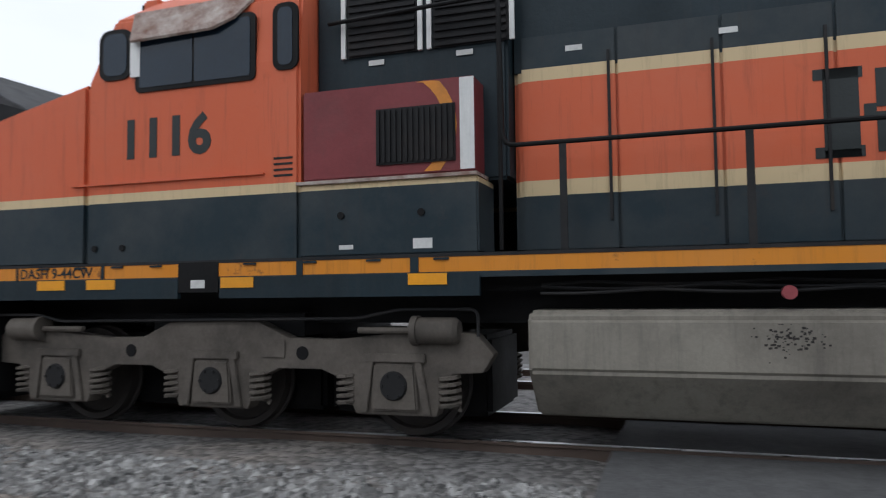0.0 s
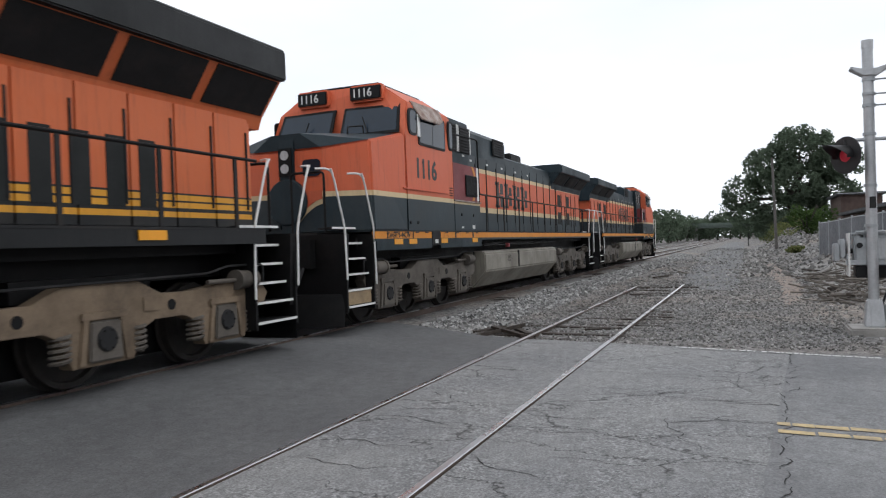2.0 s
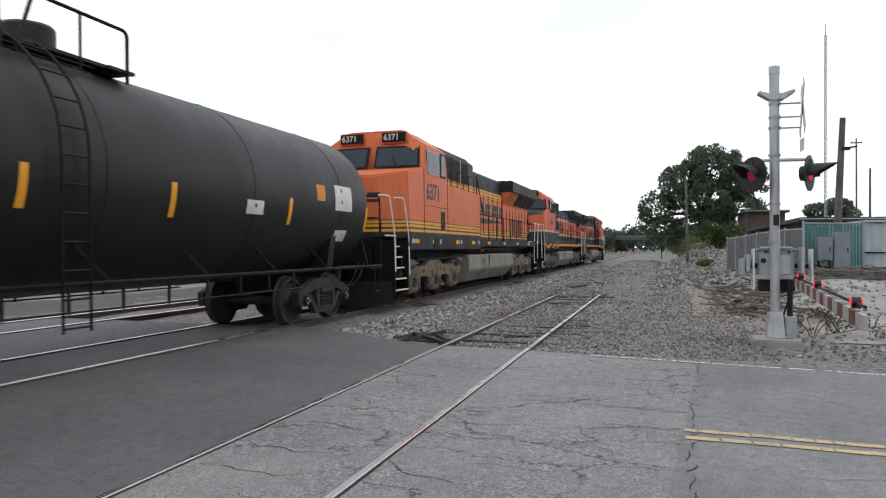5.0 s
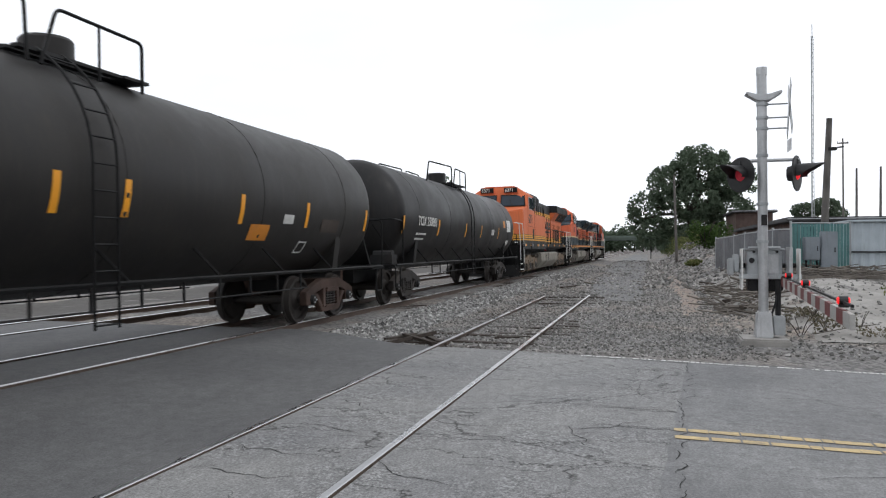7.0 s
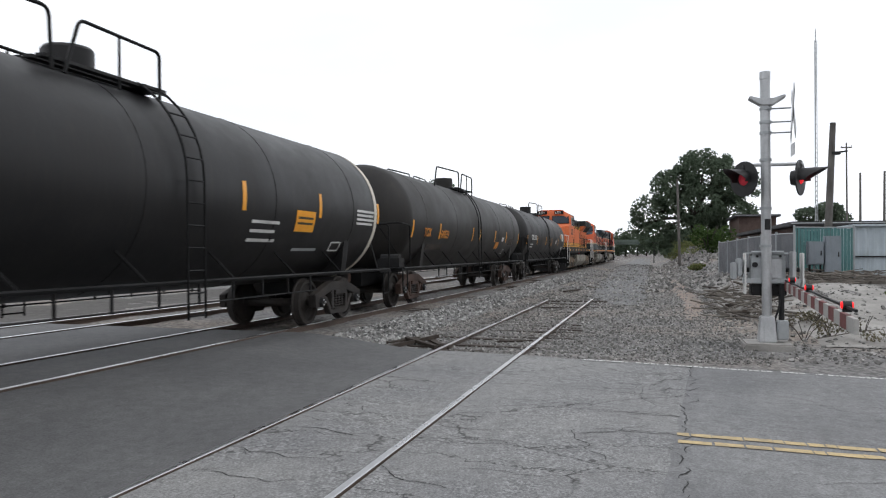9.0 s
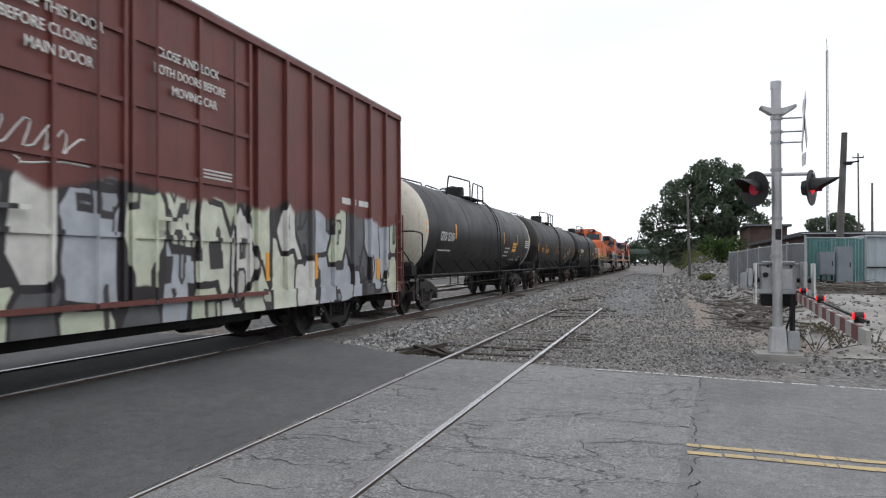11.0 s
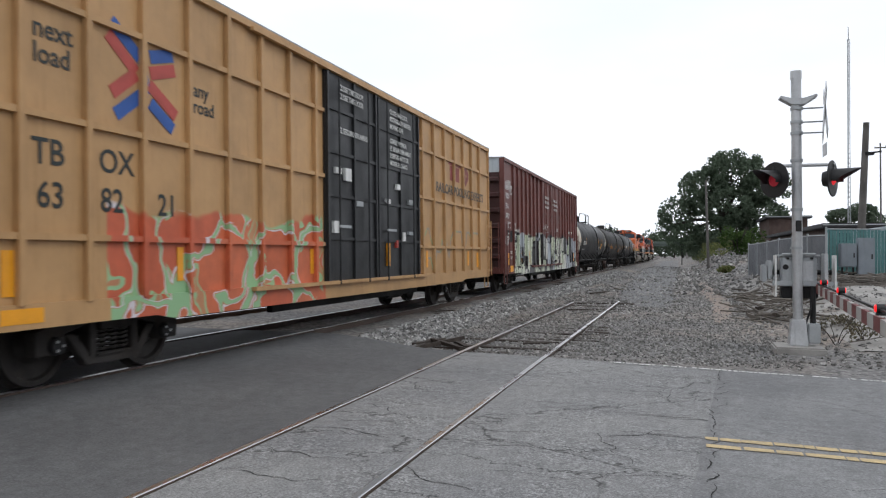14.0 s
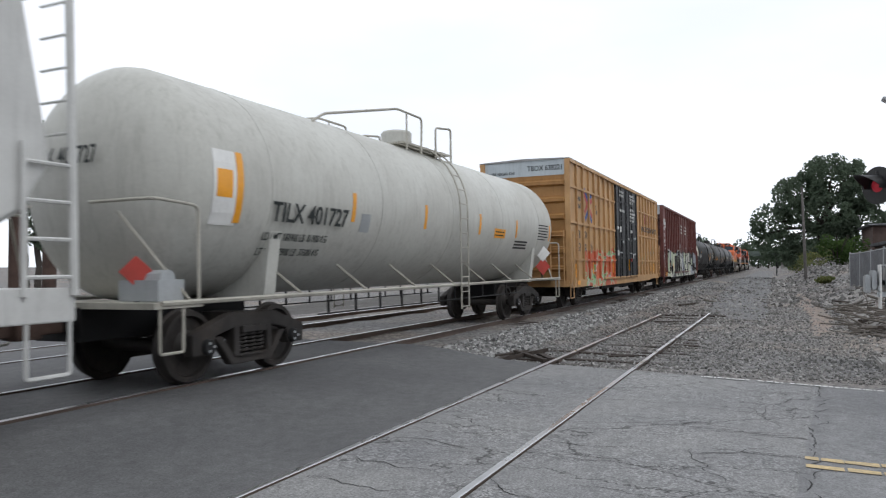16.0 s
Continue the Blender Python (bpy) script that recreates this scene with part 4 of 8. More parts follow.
def old_locomotive(X, number, turned=False):
    ob = car("locomotive", X, "orange and dark green diesel freight locomotive, faded and grimy", "locomotive", "locomotives of the train", turned)
    loco_common(ob, FRAME_OLD, turned, M_OLD_SILL, (-3.5, 3.92), (-6.72, 7.1))
    base, front, aft, roof = -8.12, -7.85, -5.63, 4.72
    cab_shell(ob, M_OLD_CAB, M_OLD_DARK, front, base, aft, roof)
    windshield(ob, base, front, roof)
    rim = [(-8.1, -1.5, 3.605), (-9.49, -1.47, 3.335), (-9.87, -0.71, 3.225), (-9.87, 0.71, 3.225), (-9.49, 1.47, 3.335), (-8.1, 1.5, 3.605)]
    ridge = [(-8.1, -0.95, 3.645), (-9.89, -0.30, 3.50), (-9.89, 0.30, 3.50), (-8.1, 0.95, 3.645)]
    part("nose_top", Geo().add(rim + ridge, [(5, 4, 3, 2, 1, 0), (2, 3, 8, 7), (1, 2, 7), (4, 8, 3), (0, 1, 7, 6), (5, 9, 8, 4), (6, 7, 8, 9), (0, 6, 9, 5)]), M_OLD_DARK, ob)
    part("nose_column", Geo().box(-9.895, -9.84, -0.17, 0.13, 1.72, 3.40), M_OLD_DARK, ob, "grimy dark column holding the headlights")
    low = [(-0.72, 2.22), (-0.60, 2.19), (-0.47, 2.12), (-0.34, 2.02), (-0.18, 1.86)]
    part("painted_curve", Geo().prism(low + [(-0.18, 2.40), (-0.72, 2.40)], -9.868, -9.85, "x"), M_CREAM_TRIM, ob, "cream paint curve on the nose")
    part("painted_nose", Geo().prism([(a, b + 0.09) for a, b in low] + [(-0.18, 2.46), (-0.72, 2.46)], -9.874, -9.868, "x"), M_ORANGE, ob)
    headlights(ob, -9.88, 0.0, 2.75)
    part("nose_emblem", Geo().lathe([(-9.93, 0.01), (-9.93, 0.40), (-9.90, 0.42), (-9.86, 0.42)], (0, 0, 2.28), "x", 28), M_OLD_DARK, ob, "dark round plain emblem on the nose", smooth=True)
    part("nose_door", Geo().box(-9.89, -9.85, 0.15, 0.88, 1.8, 3.1), M_OLD_CAB, ob, bevel=0.01)
    part("nose_window", Geo().prism(rounded(-0.70, -0.34, 2.72, 3.02, 0.07), -9.885, -9.845, "x"), M_GLASS, ob)
    part("number_mount", Geo().box(-7.93, -7.70, -0.98, -0.26, 4.36, 4.70), M_OLD_CAB, ob, bevel=0.03)
    number_plate_board(ob, pose(-7.94, -0.62, 4.40, 0, 0, -90), number)
    number_plate_board(ob, pose(-7.94, 0.62, 4.40, 0, 0, -90), number)
    part("number_mount", Geo().box(-7.93, -7.70, 0.26, 0.98, 4.36, 4.70), M_OLD_CAB, ob, bevel=0.03)
    for s in (-1, 1):
        y = s * 1.55
        lo, hi = sorted((y, y + s * 0.03))
        # cab side: quarter window, sliding windows, door window
        side_window(ob, -7.92, -7.60, 3.66, 4.10, s, r=0.09)
        side_window(ob, -7.46, -6.14, 3.50, 4.08, s, M_BLACK, split=-6.8)
        side_window(ob, -5.86, -5.68, 3.56, 4.12, s, r=0.06)
        shade = [(-7.62, y - s * 0.10, 4.34), (-6.12, y - s * 0.10, 4.36), (-6.30, y + s * 0.07, 4.08), (-6.55, y + s * 0.10, 3.99), (-7.50, y + s * 0.11, 3.97)]
        part("sunshade", Geo().add(shade + [(a, b - s * 0.015, c - 0.02) for a, b, c in shade], [(0, 1, 2, 3, 4), (9, 8, 7, 6, 5)] + [(k, (k + 1) % 5, 5 + (k + 1) % 5, 5 + k) for k in range(5)]), M_PEEL, ob, "rusty sunshade with peeling grey paint")
        part("mirror", Geo().box(-7.56, -7.44, lo, hi + 0.02, 3.62, 4.06), M_WHITE, ob)
        part("cab_ledge", Geo().box(-8.3, -6.0, lo, hi, 2.53, 2.55), M_OLD_CAB, ob)
        for k in range(4):
            part("vent_slot", Geo().box(-5.9, -5.70, *sorted((y, y + s * 0.006)), 2.50 + k * 0.055, 2.52 + k * 0.055), M_SEAM, ob)
        # battery box and maroon cover behind the cab
        part("battery_box", Geo().box(-5.625, -3.9, *sorted((y, s * 1.0)), 1.73, 2.40), M_OLD_CAB, ob, bevel=0.015)
        cover = part("side_cover", Geo().box(-5.60, -3.93, *sorted((s * 1.53, s * 1.0)), 2.44, 3.28), M_MAROON, ob, "maroon replacement panel with a yellow arc", bevel=0.012)
        ring = [(math.cos(radians(a)), math.sin(radians(a))) for a in range(-50, 61, 10)]
        arc = [(-4.75 + 0.66 * c, 2.86 + 0.62 * d) for c, d in ring] + [(-4.75 + 0.55 * c, 2.86 + 0.52 * d) for c, d in ring[::-1]]
        arc = [(a, max(2.46, min(3.27, b))) for a, b in arc]
        part("painted_arc", Geo().prism(arc, *sorted((s * 1.53, s * 1.534))), M_YELLOW, cover)
        part("cover_edge", Geo().box(-4.06, -3.93, *sorted((s * 1.531, s * 1.537)), 2.46, 3.27), M_WHITE, cover)
        slat_grille(cover, -4.85, -4.10, s * 1.535, 2.54, 3.05, 14, upright=True, label="black ribbed vent")
        for k in range(5):
            part("sill_chip", Geo().box(-9.05 + k * 1.13, -9.02 + k * 1.13 + 0.012 * k, *sorted((y, y + s * 0.005)), 1.56, 1.70), M_OLD_DARK, ob)
        part("cover_ledge", Geo().box(-5.65, -3.9, *sorted((s * 1.0, s * 1.58)), 2.40, 2.43), M_PEEL, ob)
        # skirt under the sill with inset step
        for a, b in ((-9.45, -6.98), (-6.5, -3.9)):
            part("skirt", Geo().box(a, b, *sorted((s * 1.55, s * 1.50)), 1.36, 1.56), M_OLD_DARK, ob)
        part("step_box", Geo().box(-6.97, -6.51, *sorted((s * 1.556, s * 1.35)), 1.42, 1.712), M_BLACK, ob)
        part("step_plate", Geo().box(-6.82, -6.66, *sorted((s * 1.556, s * 1.56)), 1.46, 1.54), M_LETTER_W, ob)
        for a in (-8.75, -8.1, -6.48, -4.55):
            part("reflector", Geo().box(a, a + 0.36, *sorted((y, y + s * 0.008)), 1.46, 1.56), M_REFLECT, ob)
        for a, b in ((-8.9, -7.0), (-6.48, -3.92)):
            n = 4
            for k in range(n):
                xx = a + (b - a) * (k + 0.5) / n
                part("lift_lug", Geo().box(xx - 0.07, xx + 0.07, *sorted((y, y + s * 0.012)), 1.675, 1.695), M_OLD_DARK, ob)
        for xx, zz in ((-8.0, 1.88), (-7.65, 1.88), (-5.2, 2.1), (-4.42, 2.1)):
            part("lifting_eye", Geo().cyl((xx, y, zz), (xx, y + s * 0.015, zz), 0.035, seg=10), M_BLACK, ob)
        part("placard", Geo().box(-4.5, -4.32, *sorted((y, y + s * 0.004)), 1.78, 1.87), M_LETTER_W, ob)
        part("placard", Geo().box(-5.22, -5.08, *sorted((y, y + s * 0.004)), 1.79, 1.83), M_LETTER_W, ob)
        # upper grilles behind the cab
        for a in (-5.28, -4.40):
            slat_grille(ob, a, a + 0.72, s * 1.22, 3.66, 4.30, 9, "louvre", label="rusty louvred intake")
            for e in (a - 0.06, a + 0.73):
                part("louvre_trim", Geo().box(e, e + 0.045, *sorted((s * 1.22, s * 1.25)), 3.66, 4.30), M_WHITE, ob)
            part("placard", Geo().box(a + 0.22, a + 0.38, *sorted((s * 1.22, s * 1.224)), 3.57, 3.62), M_LETTER_W, ob)
        # hood doors, seams, emblem
        hood_doors(ob, -3.62, 5.9, s * 1.03, 1.76, 3.72, 11, M_OLD_HOOD)
        hood_doors(ob, 6.0, 10.0, s * 1.03, 1.76, 3.40, 5, M_OLD_HOOD)
        for a in (6.15, 7.55):
            for c in (2.05, 2.7):
                part("vent_opening", Geo().box(a, a + 0.5, *sorted((s * 1.055, s * 1.062)), c, c + 0.45), M_SEAM, ob)
        slat_grille(ob, -1.35, -0.35, s * 1.06, 3.88, 4.36, 7, "louvre")
        for a in (-3.2, -1.9, -0.6, 0.75, 2.1):
            part("placard", Geo().box(a, a + 0.15, *sorted((s * 1.056, s * 1.06)), 3.55, 3.60), M_LETTER_W, ob)
        posts = [-3.18, -1.72, -0.26, 1.2, 2.66, 4.12, 5.58, 7.04, 8.5, 9.6]
        side_rail(ob, -3.72, 9.65, posts, s, rise=-5.4)
        part("drop_rail", Geo().tube([(-3.72, s * 1.46, 3.95), (-3.72, s * 1.46, 1.75)], 0.02), M_BLACK, ob)
    # the hood
    part("intake_housing", Geo().box(-5.62, -3.7, -1.21, 1.21, 2.4, 4.42), M_OLD_DARK, ob, bevel=0.03)
    part("hood", Geo().box(-3.69, 10.1, -1.02, 1.02, 1.73, 3.90), M_OLD_HOOD, ob, bevel=0.04)
    part("hood_high", Geo().prism([(-1.03, 3.4), (1.03, 3.4), (1.03, 4.30), (0.85, 4.45), (-0.85, 4.45), (-1.03, 4.30)], -3.68, -0.12, "x"), M_OLD_DARK, ob)
    part("hood_top", Geo().prism([(-1.02, 3.7), (1.02, 3.7), (1.0, 3.92), (0.7, 4.06), (-0.7, 4.06), (-1.0, 3.92)], -0.11, 6.0, "x"), M_OLD_DARK, ob)
    part("exhaust_stack", Geo().box(2.2, 3.4, -0.5, 0.5, 4.0, 4.36), M_BLACK, ob, bevel=0.03)
    radiator_wing(ob, 5.2, 10.25, M_OLD_DARK)
    # emblem of four block letters drawn plain, on the near hood side
    marks = []
    for k in range(4):
        a = -1.2 + k * 0.84
        marks += [(a + 0.07, a + 0.33, 2.43, 3.16), (a, a + 0.36, 2.43, 2.52), (a, a + 0.36, 3.07, 3.16), (a + 0.45, a + 0.72, 2.52 if k % 2 else 2.46, 2.78), (a + 0.45, a + 0.72, 2.82, 3.07 if k % 2 else 3.13), (a + 0.36, a + 0.45, 2.75, 2.85)]
    for s in (-1, 1):
        block_logo(ob, marks, s * 1.058, M_LETTER_K)
    if not turned:
        writing("road_number", number, 0.54, pose(-7.70, -1.553, 2.80), M_LETTER_K, ob, "dark road number", squeeze=1.02, bold=0.035)
        writing("model_lettering", "DASH 9-44CW", 0.15, pose(-9.0, -1.549, 1.585), M_OLD_DARK, ob)
        writing("end_letter", "F", 0.17, pose(-9.40, -1.53, 1.42), M_LETTER_W, ob)
    steps_at(ob, -9.5, -1, True, True)
    steps_at(ob, 9.5, 1, True)
    part("horn", Geo().cyl((-6.6, 0.3, 4.55), (-7.05, 0.3, 4.6), 0.03, 0.09, seg=10).cyl((-6.6, 0.1, 4.55), (-7.0, 0.1, 4.58), 0.03, 0.08, seg=10).box(-6.66, -6.58, 0.05, 0.35, 4.44, 4.56), M_STEEL, ob)
    part("roof_rail", Geo().tube(bars([(-8.6, -0.9, 3.55), (-8.6, -0.9, 3.75), (-9.2, -0.9, 3.65), (-9.2, -0.9, 3.4)], 0.06), 0.014), M_BLACK, ob)
    return ob


def new_locomotive(X, number):
    ob = car("locomotive", X, "orange and black diesel freight locomotive with yellow stripes", "locomotive", "locomotives of the train")
    loco_common(ob, FRAME_NEW, False, M_NEW_DARK, (-3.4, 4.23), (-6.72, 7.1))
    base, front, aft, roof = -8.30, -8.0, -6.05, 4.68
    cab_shell(ob, M_NEW_CAB, M_NEW_CAB, front, base, aft, roof, nose_top=3.42)
    windshield(ob, base, front, roof)
    headlights(ob, -9.88, 0.35, 2.85)
    for y in (-0.62, 0.62):
        part("number_mount", Geo().box(-8.06, -7.85, y - 0.36, y + 0.36, 4.34, 4.67), M_NEW_CAB, ob, bevel=0.03)
        number_plate_board(ob, pose(-8.07, y, 4.38, 0, 0, -90), number)
    # nose emblem, plain shapes
    part("nose_emblem", Geo().box(-9.866, -9.86, -0.9, -0.2, 2.62, 2.70).box(-9.866, -9.86, -0.9, -0.55, 2.78, 2.86).box(-9.866, -9.86, -0.45, 0.25, 2.78, 2.86).box(-9.866, -9.86, -0.1, 0.7, 2.62, 2.70), M_LETTER_K, ob, "black company emblem in plain bars")
    for s in (-1, 1):
        y = s * 1.55
        side_window(ob, -7.95, -6.95, 3.52, 4.08, s, M_GALV, split=-7.45)
        side_window(ob, -6.75, -6.35, 3.52, 4.12, s)
        part("cab_seam", Geo().box(-6.06, -6.035, *sorted((y, y + s * 0.006)), 2.16, 4.1), M_SEAM, ob)
        part("side_body", Geo().box(-6.03, -1.95, *sorted((y, s * 0.9)), 1.73, 3.32), M_NEW_CAB, ob, bevel=0.02)
        part("vent_cover", Geo().box(-6.75, -6.35, *sorted((y, y + s * 0.012)), 1.98, 2.50), M_GRILLE, ob, "black vent in the striped cab side")
        part("door_seam", Geo().box(-8.2, -6.1, *sorted((y, y + s * 0.004)), 2.60, 2.615), M_SEAM, ob)
        part("skirt", Geo().box(-9.45, -1.95, *sorted((s * 1.555, s * 1.50)), 1.42, 1.86), M_NEW_DARK, ob)
        for a in (-9.2, -7.6, -5.2, -3.2, -0.9, 1.9, 4.7, 7.4):
            part("reflector", Geo().box(a, a + 0.42, *sorted((s * 1.556, s * 1.566)), 1.58, 1.69), M_REFLECT, ob)
        for a in (-9.35, -6.9, -4.6, -2.3):
            part("placard", Geo().box(a, a + 0.13, *sorted((s * 1.556, s * 1.562)), 1.58, 1.70), M_LETTER_W, ob)
        part("step_box", Geo().box(-7.5, -7.05, *sorted((s * 1.50, s * 1.58)), 1.44, 1.72), M_BLACK, ob)
        # grilles above the side body, with guard rail
        for k in range(4):
            a = -5.9 + k * 0.98
            slat_grille(ob, a, a + 0.86, s * 1.12, 3.66, 4.36, 8, "louvre", label="black louvred intake")
            part("louvre_trim", Geo().box(a + 0.88, a + 0.94, *sorted((s * 1.12, s * 1.15)), 3.64, 4.40), M_GALV if k % 2 == 0 else M_NEW_DARK, ob)
        part("guard_rail", Geo().tube(bars([(-6.0, s * 1.45, 3.34), (-6.0, s * 1.45, 3.86), (-2.05, s * 1.45, 3.86), (-2.05, s * 1.45, 3.34)], 0.06), 0.02), M_BLACK, ob)
        for k in range(5):
            xx = -5.3 + k * 0.72
            part("stanchion", Geo().box(xx - 0.02, xx + 0.02, *sorted((s * 1.44, s * 1.46)), 3.32, 3.86), M_BLACK, ob)
        hood_doors(ob, -1.9, 4.0, s * 1.03, 1.76, 3.69, 7, M_NEW_HOOD)
        hood_doors(ob, 4.1, 10.0, s * 1.06, 1.76, 3.30, 8, M_NEW_CAB)
        for k in range(5):
            a = 6.0 + k * 0.48
            part("vent_opening", Geo().box(a, a + 0.26, *sorted((s * 1.086, s * 1.094)), 1.98, 2.78), M_SEAM, ob)
        posts = [-1.6, -0.25, 1.1, 2.45, 3.8, 5.15, 6.5, 7.85, 9.2]
        side_rail(ob, -1.95, 9.65, posts, s)
        part("slant_rail", Geo().tube([(-2.1, s * 1.45, 4.0), (-1.1, s * 1.46, 2.66)], 0.02), M_BLACK, ob)
        # emblem: leaning split slabs over a long tapering bar
        for k in range(4):
            a = -0.60 + k * 1.27
            for lo, hi, cut in ((2.70, 2.92, 0.0), (2.95, 3.18, 0.12)):
                lean_lo, lean_hi = (lo - 2.70) * 0.62, (hi - 2.70) * 0.62
                slab = [(a + lean_lo, lo), (a + 1.0 - (cut if k % 2 else 0.0) + lean_lo, lo), (a + 1.04 - (0.0 if k % 2 else 0.14) + lean_hi, hi), (a + lean_hi, hi)]
                part("painted_emblem", Geo().prism(slab, *sorted((s * 1.056, s * 1.060))), M_LETTER_K, ob, "black company emblem in plain slabs")
        part("painted_emblem", Geo().prism([(-1.15, 2.34), (4.5, 2.52), (4.5, 2.55), (0.6, 2.60), (-0.85, 2.60)], *sorted((s * 1.056, s * 1.060))), M_LETTER_K, ob, "long black tapering stroke")
    part("intake_housing", Geo().box(-6.03, -1.96, -1.11, 1.11, 3.0, 4.54), M_NEW_HOOD, ob, bevel=0.03)
    part("hood", Geo().box(-1.94, 4.08, -1.02, 1.02, 1.73, 3.70), M_NEW_HOOD, ob, bevel=0.03)
    part("rear_hood", Geo().box(4.09, 10.1, -1.05, 1.05, 1.73, 3.5), M_NEW_CAB, ob, bevel=0.03)
    part("hood_top", Geo().prism([(-1.03, 3.69), (1.03, 3.69), (1.02, 4.22), (0.8, 4.36), (-0.8, 4.36), (-1.02, 4.22)], -1.0, 4.2, "x"), M_NEW_DARK, ob)
    part("blower_housing", Geo().prism([(-1.06, 3.70), (1.06, 3.70), (1.06, 4.44), (0.92, 4.56), (-0.92, 4.56), (-1.06, 4.44)], -1.95, -1.01, "x"), M_NEW_DARK, ob)
    for a in (0.2, 1.5, 2.8):
        part("roof_hatch", Geo().box(a, a + 0.7, -0.7, 0.7, 4.361, 4.41), M_NEW_DARK, ob, bevel=0.01)
    part("exhaust_stack", Geo().box(1.6, 2.6, -0.4, 0.4, 4.30, 4.50), M_BLACK, ob, bevel=0.03)
    radiator_wing(ob, 4.1, 10.35, M_NEW_DARK, 4.34, 1.54, M_NEW_CAB, 0.3, 3.86, 3.36)
    writing("road_number", number, 0.62, pose(-8.1, -1.553, 2.79), M_LETTER_K, ob, "dark road number", squeeze=1.03, bold=0.028)
    steps_at(ob, -9.5, -1, True)
    steps_at(ob, 9.5, 1, True)
    return ob


old_locomotive(2.2, "1116")
old_locomotive(24.6, "", turned=True)
new_locomotive(-20.2, "6371")

# ---- freight cars ----
TOP2 = [(-1.15, 0.36), (-0.78, 0.36), (-0.74, 0.58), (-0.40, 0.66), (0.40, 0.66), (0.74, 0.58), (0.78, 0.36), (1.15, 0.36), (1.17, 0.62), (0.82, 0.74), (0.42, 0.86), (-0.42, 0.86), (-0.82, 0.74), (-1.17, 0.62)]
LOW2 = [(-0.74, 0.56), (-0.42, 0.18), (0.42, 0.18), (0.74, 0.56), (0.60, 0.57), (0.36, 0.30), (-0.36, 0.30), (-0.60, 0.57)]


def truck2_mesh(material):
    g = Geo().prism(TOP2, -1.10, -0.95).prism(LOW2, -1.09, -0.96)
    for x in (-0.40, 0.28):
        g.box(x, x + 0.12, -1.11, -0.96, 0.28, 0.68)
    g.box(-0.26, 0.26, -1.14, -0.9, 0.585, 0.68).box(-0.3, 0.3, -1.12, -0.9, 0.27, 0.31)
    return g.mesh("side_frame", material, 0.012)


FRAME2, FRAME2R = truck2_mesh(M_TRUCKDARK), truck2_mesh(M_RUSTTRUCK)
BEARING = Geo().lathe([(-1.16, 0.02), (-1.16, 0.09), (-1.12, 0.105), (-0.98, 0.11)], (0, 0, 0), "y", 16).box(-0.14, 0.14, -1.08, -0.97, 0.03, 0.16).mesh("bearing_cap", M_STEEL, smooth=True)
BOLT = Geo()
for k in range(3):
    BOLT.cyl((0.055 * math.cos(k * 2.094), -1.175, 0.055 * math.sin(k * 2.094)), (0.055 * math.cos(k * 2.094), -1.16, 0.055 * math.sin(k * 2.094)), 0.018, seg=6)
BOLT = BOLT.mesh("cap_bolts", M_SILVER)


def truck2(ob, xc, mesh):
    for s in (-1, 1):
        fr = put("side_frame", mesh, pose(xc, 0, 0, 0, 0, 0 if s < 0 else 180), ob, "cast truck side frame with spring pack")
        for x in (-0.89, 0.89):
            cap = put("bearing_cap", BEARING, pose(x, 0, 0.46), fr)
            put("cap_bolts", BOLT, pose(x, 0, 0.46), fr)
        for x in (-0.17, 0.0, 0.17):
            put("spring", COIL_D, pose(x, -1.03, 0.315), fr)
    part("bolster", Geo().box(xc - 0.2, xc + 0.2, -1.05, 1.05, 0.58, 0.86).cyl((xc, 0, 0.86), (xc, 0, 0.95), 0.2, seg=12).box(xc - 0.75, xc - 0.62, -0.75, 0.75, 0.4, 0.5).box(xc + 0.62, xc + 0.75, -0.75, 0.75, 0.4, 0.5), mesh.materials[0], ob)
    for x in (-0.89, 0.89):
        wheelset(ob, xc + x, 0.46)


def ladder(parent, x0, x1, y, z0, z1, n, material, r=0.014, name="ladder", along="x"):
    """Two stiles with single rungs."""
    if along == "x":
        a, b = (x0, y), (x1, y)
    else:
        a, b = (y, x0), (y, x1)
    lad = part(name, Geo().tube([(*a, z0), (*a, z1)], r * 1.5, 6).tube([(*b, z0), (*b, z1)], r * 1.5, 6), material, parent)
    for k in range(n):
        z = z0 + (z1 - z0) * (k + 0.5) / n
        part("rung", Geo().tube([(*a, z), (*b, z)], r, 6), material, lad)
    return lad


def tank_shell(half, r, zc, bulge=0.72, seg=48):
    prof = [(-half - bulge * math.cos(a), r * math.sin(a)) for a in [i * math.pi / 2 / 9 for i in range(0, 9)]]
    prof[0] = (-half - bulge, 0.02)
    prof += [(-half, r), (-half * 0.33, r), (half * 0.33, r), (half, r)] + [(-a, b) for a, b in prof[::-1][0:]]
    return Geo().lathe(prof, (0, 0, zc), "x", seg)


def on_shell(r, zc, z):
    """How far out the shell is at a height."""
    return math.sqrt(max(0.0, r * r - (z - zc) ** 2))


